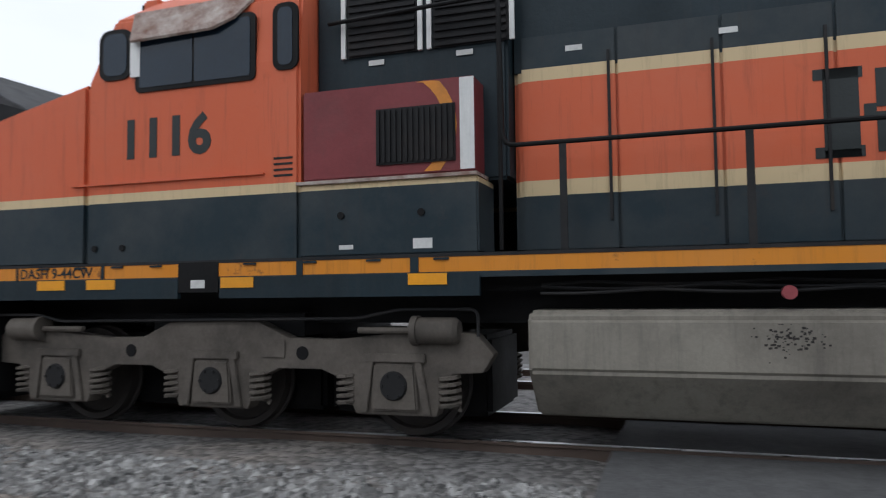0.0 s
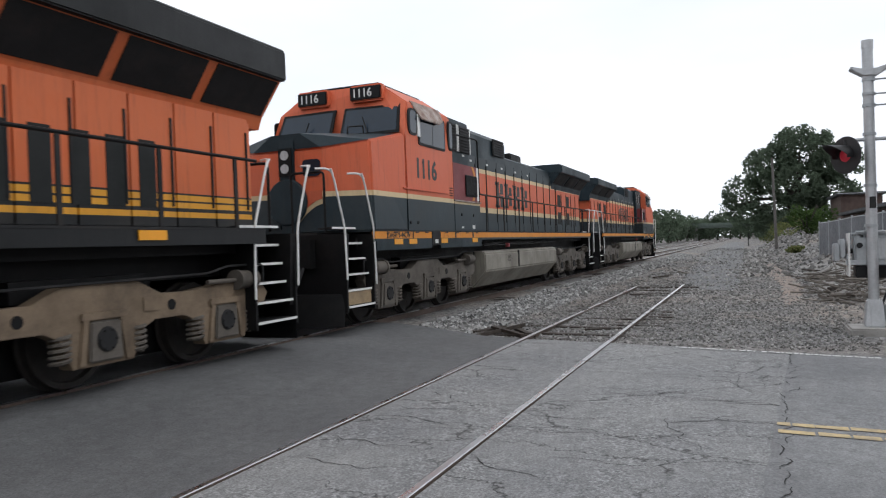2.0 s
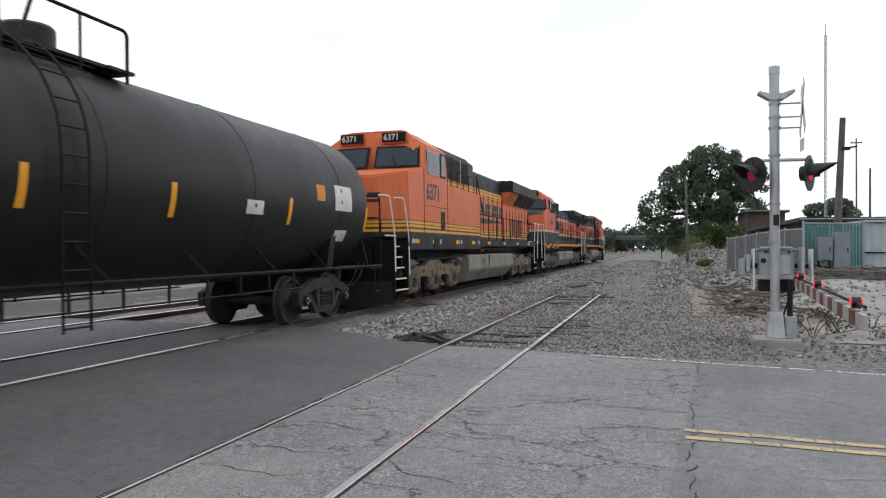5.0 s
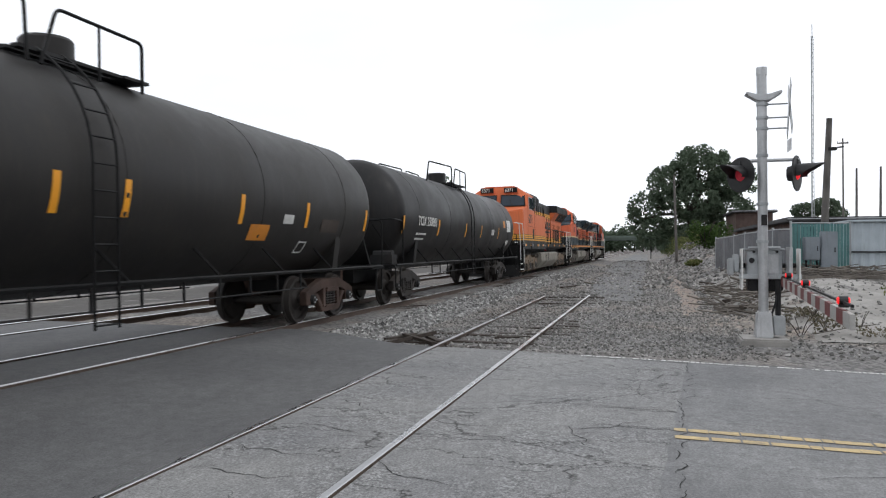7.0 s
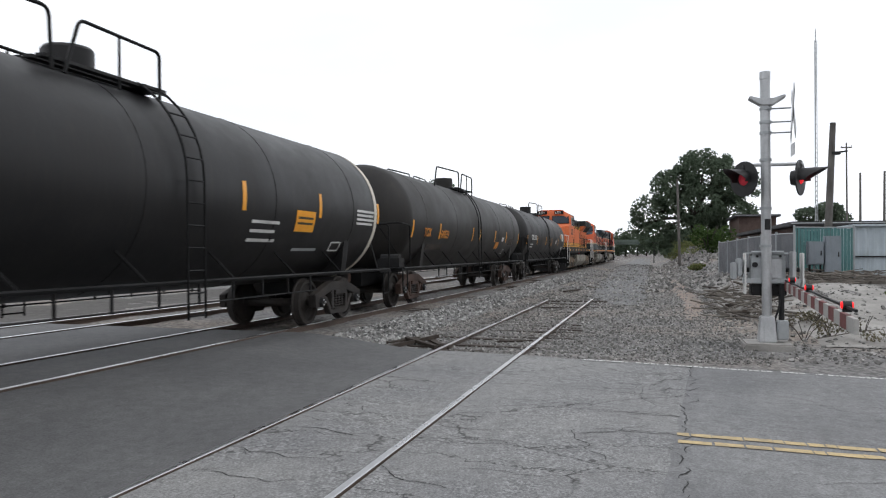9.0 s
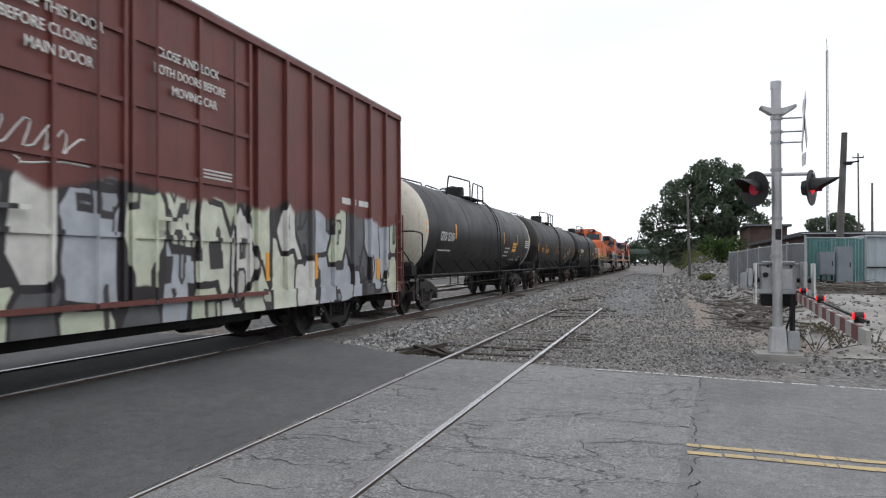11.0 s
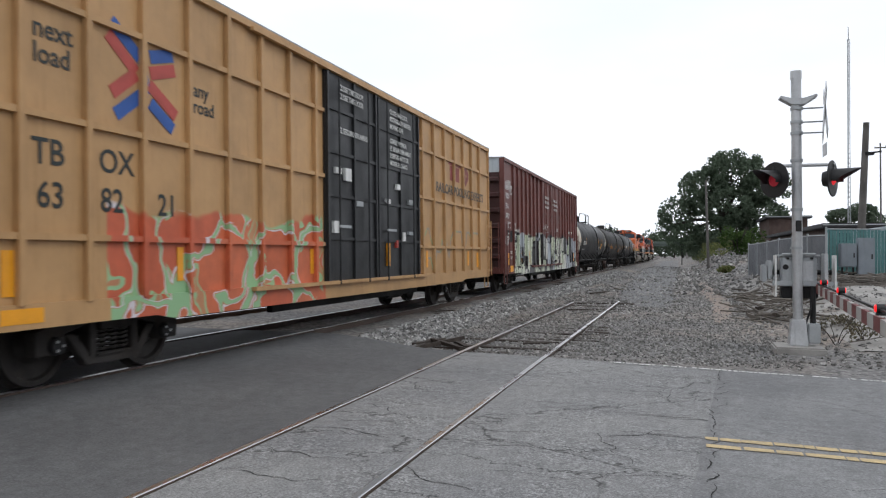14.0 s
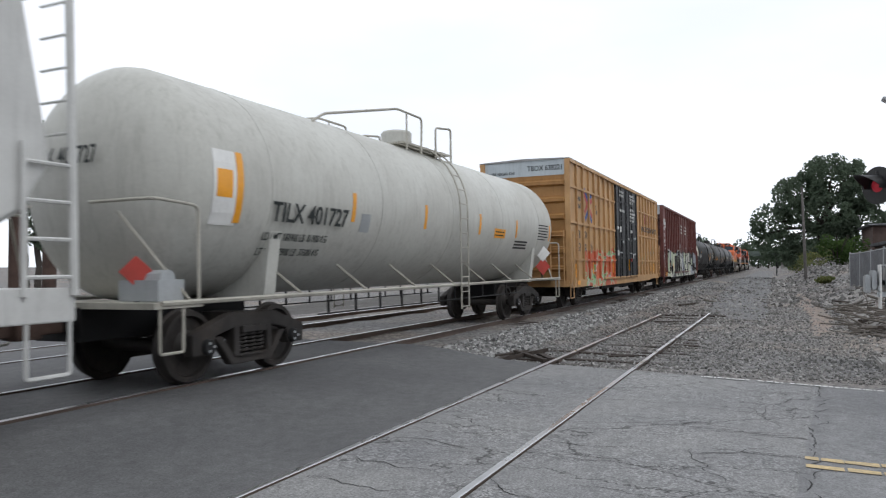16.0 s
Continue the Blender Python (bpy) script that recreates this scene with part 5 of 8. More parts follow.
def shell_patch(parent, name, material, x0, x1, z0, z1, r, zc, s=-1, label="", out=0.004, n=6):
    """Thin plate or painted patch that follows the shell."""
    v = []
    for i in range(n + 1):
        z = z0 + (z1 - z0) * i / n
        a = math.asin(max(-1, min(1, (z - zc) / r)))
        for x in (x0, x1):
            for o in (out * 0.2, out):
                v.append((x, s * (r + o) * math.cos(a), zc + (r + o) * math.sin(a)))
    f = []
    for i in range(n):
        b = i * 4
        f += [(b + 1, b + 3, b + 7, b + 5), (b, b + 4, b + 6, b + 2), (b, b + 1, b + 5, b + 4), (b + 2, b + 6, b + 7, b + 3)]
    f += [(0, 2, 3, 1), (n * 4, n * 4 + 1, n * 4 + 3, n * 4 + 2)]
    return part(name, Geo().add(v, f), material, parent, label)


def shell_writing(parent, text, size, x, z, r, zc, material, squeeze=0.9):
    bold = 0.016 if size > 0.3 else 0.006
    a = math.degrees(math.asin((z + size * 0.35 - zc) / r))
    y = -on_shell(r, zc, z + size * 0.35) - 0.012
    return writing("reporting_mark", text, size, pose(x, y, z, -a * 0.9), material, parent, squeeze=squeeze, bold=bold)


def tank_car(X, half, r, zc, material, trim, label, frame_mesh, letters, reflect, near_cap=None, ladder_x=0.0, refl_z=2.1):
    ob = car("tank_car", X, label, "tank car", "tank cars of the train")
    shell = part("tank_shell", tank_shell(half, r, zc), material, ob, smooth=True)
    if near_cap:
        prof = [(-half - 0.72 * math.cos(a) - 0.006, (r + 0.006) * math.sin(a)) for a in [i * math.pi / 2 / 9 for i in range(0, 10)]]
        prof[0] = (-half - 0.728, 0.02)
        part("tank_head", Geo().lathe(prof + [(-half + 0.25, r + 0.006), (-half + 0.25, r - 0.02)], (0, 0, zc), "x", 48), near_cap, ob, "off-white painted tank head", smooth=True)
    for k in range(-2, 3):
        x = k * half * 0.42
        part("weld_band", Geo().lathe([(x - 0.03, r - 0.01), (x - 0.03, r + 0.006), (x + 0.03, r + 0.006), (x + 0.03, r - 0.01)], (0, 0, zc), "x", 40), material, shell, smooth=True)
    end = half + 0.95
    # running boards and cradle
    for s in (-1, 1):
        part("side_sill", Geo().tube([(-end + 0.1, s * 1.50, 1.06), (end - 0.1, s * 1.50, 1.06)], 0.032, 6), trim, ob)
        for k in range(7):
            x = -half * 0.75 + k * half * 0.25
            part("sill_brace", Geo().tube([(x, s * 1.5, 1.06), (x - 0.25, s * (on_shell(r, zc, 1.5) - 0.02), 1.5)], 0.022, 5), trim, ob)
        g = Geo()
        for k in range(12):
            x = -half * 0.62 + k * half * 0.113
            g.box(x - 0.015, x + 0.015, s * 1.3 - 0.015, s * 1.3 + 0.015, 0.72, 1.05)
        g.tube([(-half * 0.66, s * 1.3, 0.74), (half * 0.66, s * 1.3, 0.74)], 0.014, 5)
        part("brake_linkage", g, M_STEEL, ob)
    for e in (-1, 1):
        a, b = sorted((e * (half - 1.9), e * end))
        part("stub_sill", Geo().box(a, b, -0.38, 0.38, 0.62, 1.02), M_BLACK, ob)
        a, b = sorted((e * (half + 0.2), e * end))
        part("end_platform", Geo().box(a, b, -1.5, 1.5, 1.0, 1.07), trim, ob)
        part("saddle", Geo().prism([(-1.25, 1.0), (1.25, 1.0), (1.38, 1.95), (-1.38, 1.95)], e * (half - 1.35) - 0.12, e * (half - 1.35) + 0.12, "x"), material, ob)
        coupler(ob, e * (end - 0.35), e)
        for s in (-1, 1):
            part("corner_rail", Geo().tube(bars([(e * (half + 0.25), s * 1.48, 1.05), (e * (half + 0.25), s * 1.48, 2.18), (e * (end - 0.02), s * 1.48, 2.22), (e * (end - 0.02), s * 0.5, 2.22)] if e < 0 else [(e * (end - 0.05), s * 1.48, 1.05), (e * (end - 0.05), s * 1.48, 2.15), (e * (end - 0.05), s * 0.4, 2.15)], 0.1), 0.02), trim, ob)
            part("rail_brace", Geo().tube([(e * (half + 0.3), s * 1.42, 1.05), (e * (end - 0.05), s * 0.9, 2.1)], 0.018, 5), trim, ob)
            st = part("corner_step", Geo().tube(bars([(e * (end - 0.1), s * 1.48, 1.0), (e * (end - 0.1), s * 1.48, 0.5), (e * (end - 0.45), s * 1.48, 0.5), (e * (end - 0.45), s * 1.48, 1.0)], 0.04), 0.018, 6), trim, ob)
        truck2(ob, e * (half - 1.2), frame_mesh)
    part("brake_gear", Geo().box(-half - 0.75, -half - 0.35, -1.35, -0.75, 1.08, 1.32).cyl((-half - 0.55, -1.3, 1.32), (-half - 0.55, -0.8, 1.32), 0.12, seg=10), M_GALV if trim is not M_BLACK else M_STEEL, ob)
    # manway, platform and rails on top
    zt = zc + r
    part("manway", Geo().lathe([(zt - 0.1, 0.34), (zt + 0.36, 0.34), (zt + 0.40, 0.31), (zt + 0.42, 0.02)], (0.3, 0, 0), "z", 24), material, ob, smooth=True)
    for k in range(10):
        y = -0.8 + k * 0.178
        if abs(y) > 0.42:
            part("platform_slat", Geo().box(-1.0, 0.69, y - 0.06, y + 0.06, zt - 0.10, zt - 0.06), M_STEEL if trim is M_BLACK else trim, ob)
    part("top_platform", Geo().box(0.7, 1.2, -0.9, 0.9, zt - 0.10, zt - 0.06), M_STEEL if trim is M_BLACK else trim, ob)
    long_rail = trim is not M_BLACK
    for s in (-1, 1):
        y = s * 0.92
        if long_rail:
            part("platform_rail", Geo().tube(bars([(-4.1, s * 0.75, zt - 0.22), (-3.9, s * 0.85, zt - 0.05), (-1.4, y, zt + 0.5), (-0.3, y, zt + 0.5), (-0.35, y, zt - 0.25)], 0.12), 0.024), trim, ob)
            part("platform_rail", Geo().tube(bars([(0.38, y, zt - 0.25), (0.38, y, zt + 0.42), (1.2, y, zt + 0.52), (1.2, y, zt - 0.25)], 0.1), 0.024), trim, ob)
        else:
            part("platform_rail", Geo().tube(bars([(-0.75, y, zt - 0.25), (-0.5, y, zt + 0.46), (1.02, y, zt + 0.44), (1.02, y, zt - 0.25)], 0.1), 0.024), trim, ob)
            part("platform_rail", Geo().tube(bars([(-3.6, s * 0.8, zt - 0.25), (-3.5, s * 0.85, zt + 0.40), (-0.98, y, zt + 0.47), (-0.94, y, zt - 0.25)], 0.12), 0.024), trim, ob)
        part("platform_post", Geo().tube([(0.2 if not long_rail else -1.0, y, zt - 0.25), (0.2 if not long_rail else -1.0, y, zt + (0.45 if not long_rail else 0.5))], 0.018), trim, ob)
        # side ladder following the shell
        for xx in (ladder_x - 0.2, ladder_x + 0.2):
            pts = [(xx, s * 1.58, 0.55), (xx, s * 1.58, zc + 0.1)]
            for i in range(1, 8):
                a = radians(i * 8.5)
                pts.append((xx, s * (r + 0.08) * math.cos(a), zc + 0.1 + (r + 0.08) * math.sin(a)))
            part("ladder_stile", Geo().tube(pts, 0.018, 6), trim, ob)
        for k in range(11):
            z = 0.6 + k * 0.31
            y = 1.58 if z < zc + 0.1 else max(0.4, on_shell(r + 0.08, zc + 0.1, min(z, zc + 0.1 + (r + 0.05))))
            part("rung", Geo().tube([(ladder_x - 0.2, s * y, z), (ladder_x + 0.2, s * y, z)], 0.013, 5), trim, ob)
        for x in reflect:
            shell_patch(ob, "reflector", M_REFLECT, x - 0.055, x + 0.055, refl_z - 0.23, refl_z + 0.23, r, zc, s)
    for text, size, x, z, ma, sq in letters:
        if text:
            shell_writing(ob, text, size, x, z, r, zc, ma, sq)
        else:
            shell_patch(ob, "stencil_bar", ma, x, x + size, z, z + sq, r, zc)
    return ob


def tank_paint(name, colour, second, rough=0.45, dirt=(0.02, 0.018, 0.016), amount=0.6):
    """Tank paint with dirt running down and a mottled film of dust."""
    return surface(name, colour, rough, second=second, vary=0.2, patch=0.7, grain=18, stain=amount, stain_colour=dirt, streak=True, bump=0.08, gloss=0.28)


M_TANKBLACK = tank_paint("black_tank_paint", (0.008, 0.008, 0.009), (0.016, 0.015, 0.015), 0.45, (0.03, 0.026, 0.022), 0.45)
M_TANKSOOT = tank_paint("sooty_tank_paint", (0.015, 0.014, 0.014), (0.026, 0.024, 0.022), 0.5, (0.045, 0.038, 0.03), 0.4)
M_TANKCREAM = tank_paint("pale_grey_tank_paint", (0.52, 0.52, 0.48), (0.44, 0.435, 0.40), 0.45, (0.20, 0.185, 0.16), 0.45)
M_CAPWHITE = tank_paint("off_white_tank_paint", (0.62, 0.58, 0.50), (0.48, 0.44, 0.37), 0.5, (0.15, 0.12, 0.09), 0.5)
M_CREAMTRIM = surface("dirty_cream_trim", (0.46, 0.44, 0.38), 0.6, vary=0.3, stain=0.5, stain_colour=(0.12, 0.10, 0.08))
M_REDSIGN = surface("red_placard", (0.45, 0.05, 0.035), 0.5, vary=0.2, stain=0.2)
LW, LY = M_LETTER_W, M_YELLOW

tank_car(-40.2, 7.75, 1.5, 2.37, M_TANKBLACK, M_BLACK, "glossy black tank car with white lettering and yellow reflectors", FRAME2, [("TCIX 250801", 0.36, -6.75, 2.12, LW, 0.92), ("", 0.9, -6.7, 1.86, LW, 0.05), ("", 0.8, -6.7, 1.72, LW, 0.05), ("", 0.5, 3.0, 2.0, LW, 0.22), ("", 0.35, 5.4, 2.35, LY, 0.3), ("", 0.8, 6.2, 2.2, LW, 0.5), ("", 0.55, 6.4, 1.6, LW, 0.22)], (-7.9, -4.6, -1.2, 1.2, 4.4, 7.8), ladder_x=-0.6)
t2 = tank_car(-58.6, 7.95, 1.5, 2.37, M_TANKSOOT, M_BLACK, "sooty black tank car with yellow lettering", FRAME2R, [("TCIX", 0.34, -6.95, 1.92, M_YELLOW, 0.85), ("649559", 0.34, -5.3, 1.9, M_YELLOW, 0.85), ("", 1.6, -6.3, 1.55, M_TIE, 0.16), ("", 0.62, 3.0, 1.62, M_YELLOW, 0.26), ("", 0.36, 4.05, 1.92, LW, 0.16), ("", 0.8, 5.6, 1.8, M_TIE, 0.25), ("", 0.03, 4.9, 1.4, LW, 0.2), ("", 0.33, 4.9, 1.4, LW, 0.025), ("", 0.33, 4.9, 1.59, LW, 0.025), ("", 0.03, 5.2, 1.4, LW, 0.2)], (-7.9, -5.3, -1.14, 0.0, 2.65, 4.94, 7.85), ladder_x=-0.5)
t3 = tank_car(-77.25, 7.95, 1.5, 2.37, M_TANKBLACK, M_BLACK, "black tank car with one off-white end", FRAME2, [("GTRX 257651", 0.36, -6.6, 2.05, LW, 0.7), ("", 1.3, -6.5, 1.75, LW, 0.04), ("", 0.9, 2.6, 1.95, LW, 0.05), ("", 0.8, 2.6, 1.8, LW, 0.05), ("", 0.9, 2.6, 1.65, LW, 0.05), ("", 0.76, 4.08, 1.85, M_REFLECT, 0.38), ("", 0.6, 4.16, 2.08, M_LETTER_K, 0.04), ("", 0.6, 4.16, 1.98, M_LETTER_K, 0.04), ("", 1.0, 6.85, 2.34, LW, 0.05), ("", 0.95, 6.85, 2.25, LW, 0.05), ("", 1.0, 6.85, 2.16, LW, 0.05), ("", 0.9, 6.85, 2.07, LW, 0.05), ("", 0.04, 5.85, 1.5, LW, 0.18), ("", 0.04, 6.3, 1.5, LW, 0.18), ("", 0.45, 5.87, 1.5, LW, 0.025), ("", 0.45, 5.87, 1.66, LW, 0.025), ("", 1.0, 4.3, 1.5, M_GALV, 0.05)], (-7.9, -4.9, 2.3, 5.04, 8.1), near_cap=M_CAPWHITE, ladder_x=0.9, refl_z=2.36)
part("painted_ring", Geo().lathe([(7.86, 1.49), (7.86, 1.506), (8.02, 1.504), (8.02, 1.47)], (0, 0, 2.37), "x", 48), M_CAPWHITE, t3, "thin white painted ring", smooth=True)
tg = tank_car(-137.3, 7.25, 1.5, 2.55, M_TANKCREAM, M_CREAMTRIM, "pale grey tank car streaked with grime", FRAME2, [("TILX 401727", 0.38, -6.12, 2.08, M_LETTER_K, 0.94), ("LD LMT 180900 LB  81900 KG", 0.17, -6.2, 1.82, M_LETTER_K, 0.72), ("LT WT  82900 LB  37600 KG", 0.17, -6.2, 1.62, M_LETTER_K, 0.72), ("", 0.3, -3.75, 2.02, M_GALV, 0.3), ("", 0.76, 2.5, 2.13, M_REFLECT, 0.22), ("", 0.6, 2.56, 2.18, M_LETTER_K, 0.03), ("", 0.6, 2.56, 2.26, M_LETTER_K, 0.03), ("", 1.05, 4.1, 2.06, M_STEEL, 0.045), ("", 1.0, 4.1, 1.98, M_STEEL, 0.045), ("", 1.05, 4.1, 1.90, M_STEEL, 0.045), ("", 0.95, 6.0, 2.58, M_STEEL, 0.03), ("", 0.9, 6.0, 2.50, M_STEEL, 0.03), ("", 0.95, 6.0, 2.42, M_STEEL, 0.03), ("", 0.85, 6.0, 2.34, M_STEEL, 0.03), ("", 0.95, 6.0, 2.26, M_STEEL, 0.03), ("", 0.7, 6.0, 2.18, M_STEEL, 0.03), ("", 0.42, 5.9, 1.55, M_LETTER_K, 0.2)], (-4.0, -1.34, 1.52, 4.1, 7.12), ladder_x=0.35, refl_z=2.4)
shell_patch(tg, "paper_notice", M_WHITE, -7.26, -6.80, 1.98, 2.9, 1.5, 2.55, label="white notice board with orange label", out=0.008)
shell_patch(tg, "orange_label", M_REFLECT, -7.20, -6.92, 2.32, 2.66, 1.5, 2.55, out=0.012)
shell_patch(tg, "reflector", M_REFLECT, -6.84, -6.72, 2.02, 2.9, 1.5, 2.55, out=0.014)
for s, e in ((-1, -1), (-1, 1)):
    for dz, ma in ((0.0, M_REDSIGN), (0.26, M_WHITE)) if e > 0 else ((0.0, M_REDSIGN),):
        x = 6.75 if e > 0 else -7.98
        y = -1.38 if e > 0 else -1.0
        part("hazard_placard", Geo().box(-0.13 - 0.05 * (e > 0), 0.13 + 0.05 * (e > 0), -0.008, 0.008, -0.13 - 0.05 * (e > 0), 0.13 + 0.05 * (e > 0)).mesh("hazard_placard", ma), None, tg, "diamond hazard placard").matrix_basis = pose(x, y, 1.42 + dz * 1.5, 0, 0, -40) @ pose(0, 0, 0, 0, 45, 0)
    if e < 0:
        part("placard_post", Geo().box(-7.99, -7.95, -1.02, -0.98, 1.05, 1.3), M_STEEL, tg)
    else:
        part("placard_post", Geo().box(6.73, 6.77, -1.37, -1.33, 1.05, 1.5), M_STEEL, tg)
end_mark = writing("reporting_mark", "TILX 401727", 0.3, pose(-7.98, 1.05, 2.75, 0, 0, -90), M_LETTER_K, tg, squeeze=0.72)
end_mark.matrix_basis = pose(-8.005, 0.75, 2.72, 0, 0, -90) @ pose(0, 0, 0, 90) @ Matrix.Diagonal((0.72, 1, 1, 1))


def graffiti(name, paint, top, spans, colours, dark, outline=(0.02, 0.02, 0.022), scale=1.35, width=0.06, tall=0.6, swirl=0.35, blocky=True, counter=(0.03, 0.03, 0.033), halo=None):
    """Car paint with a sprayed field below a height: rows of spans along the car."""
    ma, nodes, links, bsdf = shader(name)
    co = nodes.new("ShaderNodeTexCoord").outputs["Object"]
    sep = nodes.new("ShaderNodeSeparateXYZ")
    links.new(co, sep.inputs[0])
    slow = noise_node(nodes, links, co, 0.9, 5, 0.65)
    base = mix_node(nodes, links, ramp_node(nodes, links, slow.outputs["Fac"], [(0.35, 0.0), (0.7, 1.0)]).outputs[0], paint, tuple(c * 0.72 for c in paint))
    st = noise_node(nodes, links, co, 1.6, 6, 0.75, (7.0, 7.0, 0.4))
    base = mix_node(nodes, links, ramp_node(nodes, links, st.outputs["Fac"], [(0.52, 0.0), (0.8, 0.5)]).outputs[0], base, dark)
    # blocky warped cells make the piece's letters; the rims between them its outlines
    wob = noise_node(nodes, links, co, 1.1, 2, 0.5)
    warp = nodes.new("ShaderNodeMix")
    warp.data_type, warp.blend_type = "RGBA", "LINEAR_LIGHT"
    warp.inputs[0].default_value = swirl
    links.new(co, warp.inputs[6])
    links.new(wob.outputs["Color"], warp.inputs[7])

    def cells(size, shift):
        mp = nodes.new("ShaderNodeMapping")
        mp.inputs["Location"].default_value = (shift, 0.37 + shift, shift)
        mp.inputs["Scale"].default_value = (size, 0.0, size * tall)
        links.new(warp.outputs[2], mp.inputs["Vector"])
        pair = []
        for feature in ("F1", "F2"):
            vo = nodes.new("ShaderNodeTexVoronoi")
            vo.voronoi_dimensions, vo.feature, vo.distance = "3D", feature, "CHEBYCHEV" if blocky else "EUCLIDEAN"
            vo.inputs["Scale"].default_value = 1.0
            vo.inputs["Randomness"].default_value = 0.8
            links.new(mp.outputs[0], vo.inputs["Vector"])
            pair.append(vo)
        gap = nodes.new("ShaderNodeMath")
        gap.operation = "SUBTRACT"
        links.new(pair[1].outputs["Distance"], gap.inputs[0])
        links.new(pair[0].outputs["Distance"], gap.inputs[1])
        tone = nodes.new("ShaderNodeRGBToBW")
        links.new(pair[0].outputs["Color"], tone.inputs[0])
        return gap.outputs[0], tone.outputs[0]

    rim, tone = cells(scale, 0.0)
    n = len(colours)
    fill = ramp_node(nodes, links, tone, [(0.2 + 0.6 * i / n if i else 0.0, c) for i, c in enumerate(colours)], constant=True).outputs[0]
    mist = noise_node(nodes, links, co, 2.6, 4, 0.6)
    fill = mix_node(nodes, links, 0.5, fill, mix_node(nodes, links, 1.0, fill, ramp_node(nodes, links, mist.outputs["Fac"], [(0.3, 0.6), (0.65, 1.25)]).outputs[0], "MULTIPLY"))
    # a smaller set of cells cuts counters and shadows into the letters
    rim2, tone2 = cells(scale * 2.1, 3.1)
    cut = ramp_node(nodes, links, tone2, [(0.0, 1.0), (0.36, 0.0)], constant=True).outputs[0]
    inner = ramp_node(nodes, links, rim2, [(0.16, 0.0), (0.19, 1.0), (0.30, 1.0), (0.34, 0.25)]).outputs[0]
    piece = mix_node(nodes, links, mix_node(nodes, links, 1.0, cut, inner, "MULTIPLY"), fill, counter)
    line = ramp_node(nodes, links, rim, [(width * 0.75, 1.0), (width, 0.0)]).outputs[0]
    piece = mix_node(nodes, links, line, piece, outline)
    if halo:
        thin = ramp_node(nodes, links, rim, [(width * 1.0, 0.0), (width * 1.05, 1.0), (width * 1.35, 1.0), (width * 1.4, 0.0)]).outputs[0]
        piece = mix_node(nodes, links, thin, piece, halo)
    # where it is
    ed = nodes.new("ShaderNodeMath")
    ed.operation = "MULTIPLY_ADD"
    ed.inputs[1].default_value, ed.inputs[2].default_value = 0.7, -0.35
    links.new(wob.outputs["Fac"], ed.inputs[0])
    sm = nodes.new("ShaderNodeMath")
    sm.operation = "ADD"
    links.new(sep.outputs["Z"], sm.inputs[0])
    links.new(ed.outputs[0], sm.inputs[1])
    dv = nodes.new("ShaderNodeMath")
    dv.operation = "DIVIDE"
    dv.inputs[1].default_value = 6.0
    links.new(sm.outputs[0], dv.inputs[0])
    below = ramp_node(nodes, links, dv.outputs[0], [(top / 6.0, 1.0), (top / 6.0 + 0.01, 0.0)])
    sx = nodes.new("ShaderNodeMath")
    sx.operation = "MULTIPLY_ADD"
    sx.inputs[1].default_value, sx.inputs[2].default_value = 0.05, 0.5
    links.new(sep.outputs["X"], sx.inputs[0])
    stops = [(0.0, 0.0)]
    for a, b in spans:
        stops += [(0.5 + a * 0.05, 0.95), (0.5 + b * 0.05, 0.0)]
    along = ramp_node(nodes, links, sx.outputs[0], stops, constant=True)
    mask = mix_node(nodes, links, 1.0, below.outputs[0], along.outputs[0], "MULTIPLY")
    links.new(mix_node(nodes, links, mask, base, piece), bsdf.inputs["Base Color"])
    bsdf.inputs["Roughness"].default_value = 0.55
    fine = noise_node(nodes, links, co, 9.0, 3, 0.6)
    bump_node(nodes, links, bsdf, fine.outputs["Fac"], 0.12, 0.02)
    return ma


RED, OCHRE = (0.155, 0.046, 0.037), (0.51, 0.30, 0.13)
PALE = [(0.10, 0.105, 0.11), (0.56, 0.60, 0.47), (0.60, 0.63, 0.52), (0.52, 0.57, 0.44), (0.62, 0.62, 0.58), (0.40, 0.43, 0.47)]
M_REDCAR = graffiti("boxcar_red_with_spray_paint", RED, 2.27, [(-8.0, 9.3)], PALE, (0.03, 0.014, 0.012), (0.018, 0.018, 0.02), 1.35, 0.085, 0.55, 0.13)
M_REDPLAIN = surface("boxcar_red", RED, 0.55, vary=0.3, stain=0.5, streak=True, stain_colour=(0.03, 0.014, 0.012))
M_OCHRECAR = graffiti("boxcar_yellow_with_spray_paint", OCHRE, 1.98, [(-7.5, -2.3)], [(0.50, 0.105, 0.04), (0.55, 0.13, 0.055), (0.50, 0.10, 0.045), (0.56, 0.15, 0.07), (0.48, 0.095, 0.04)], (0.22, 0.11, 0.035), (0.26, 0.47, 0.25), 1.25, 0.10, 0.75, 1.1, False, (0.28, 0.48, 0.26), (0.62, 0.58, 0.62))
M_OCHRE = surface("boxcar_yellow", OCHRE, 0.55, vary=0.25, stain=0.45, streak=True, stain_colour=(0.20, 0.10, 0.035))
# yellow side paint darkened for the end walls, their shade put into the colour
M_OCHRESHADED = surface("boxcar_yellow_shaded_end", (0.34, 0.17, 0.05), 0.6, vary=0.3, stain=0.5, streak=True, stain_colour=(0.14, 0.07, 0.03))
M_DOORBLACK = surface("black_door_paint", (0.013, 0.014, 0.016), 0.5, vary=0.3, stain=0.35, stain_colour=(0.06, 0.055, 0.05), streak=True)
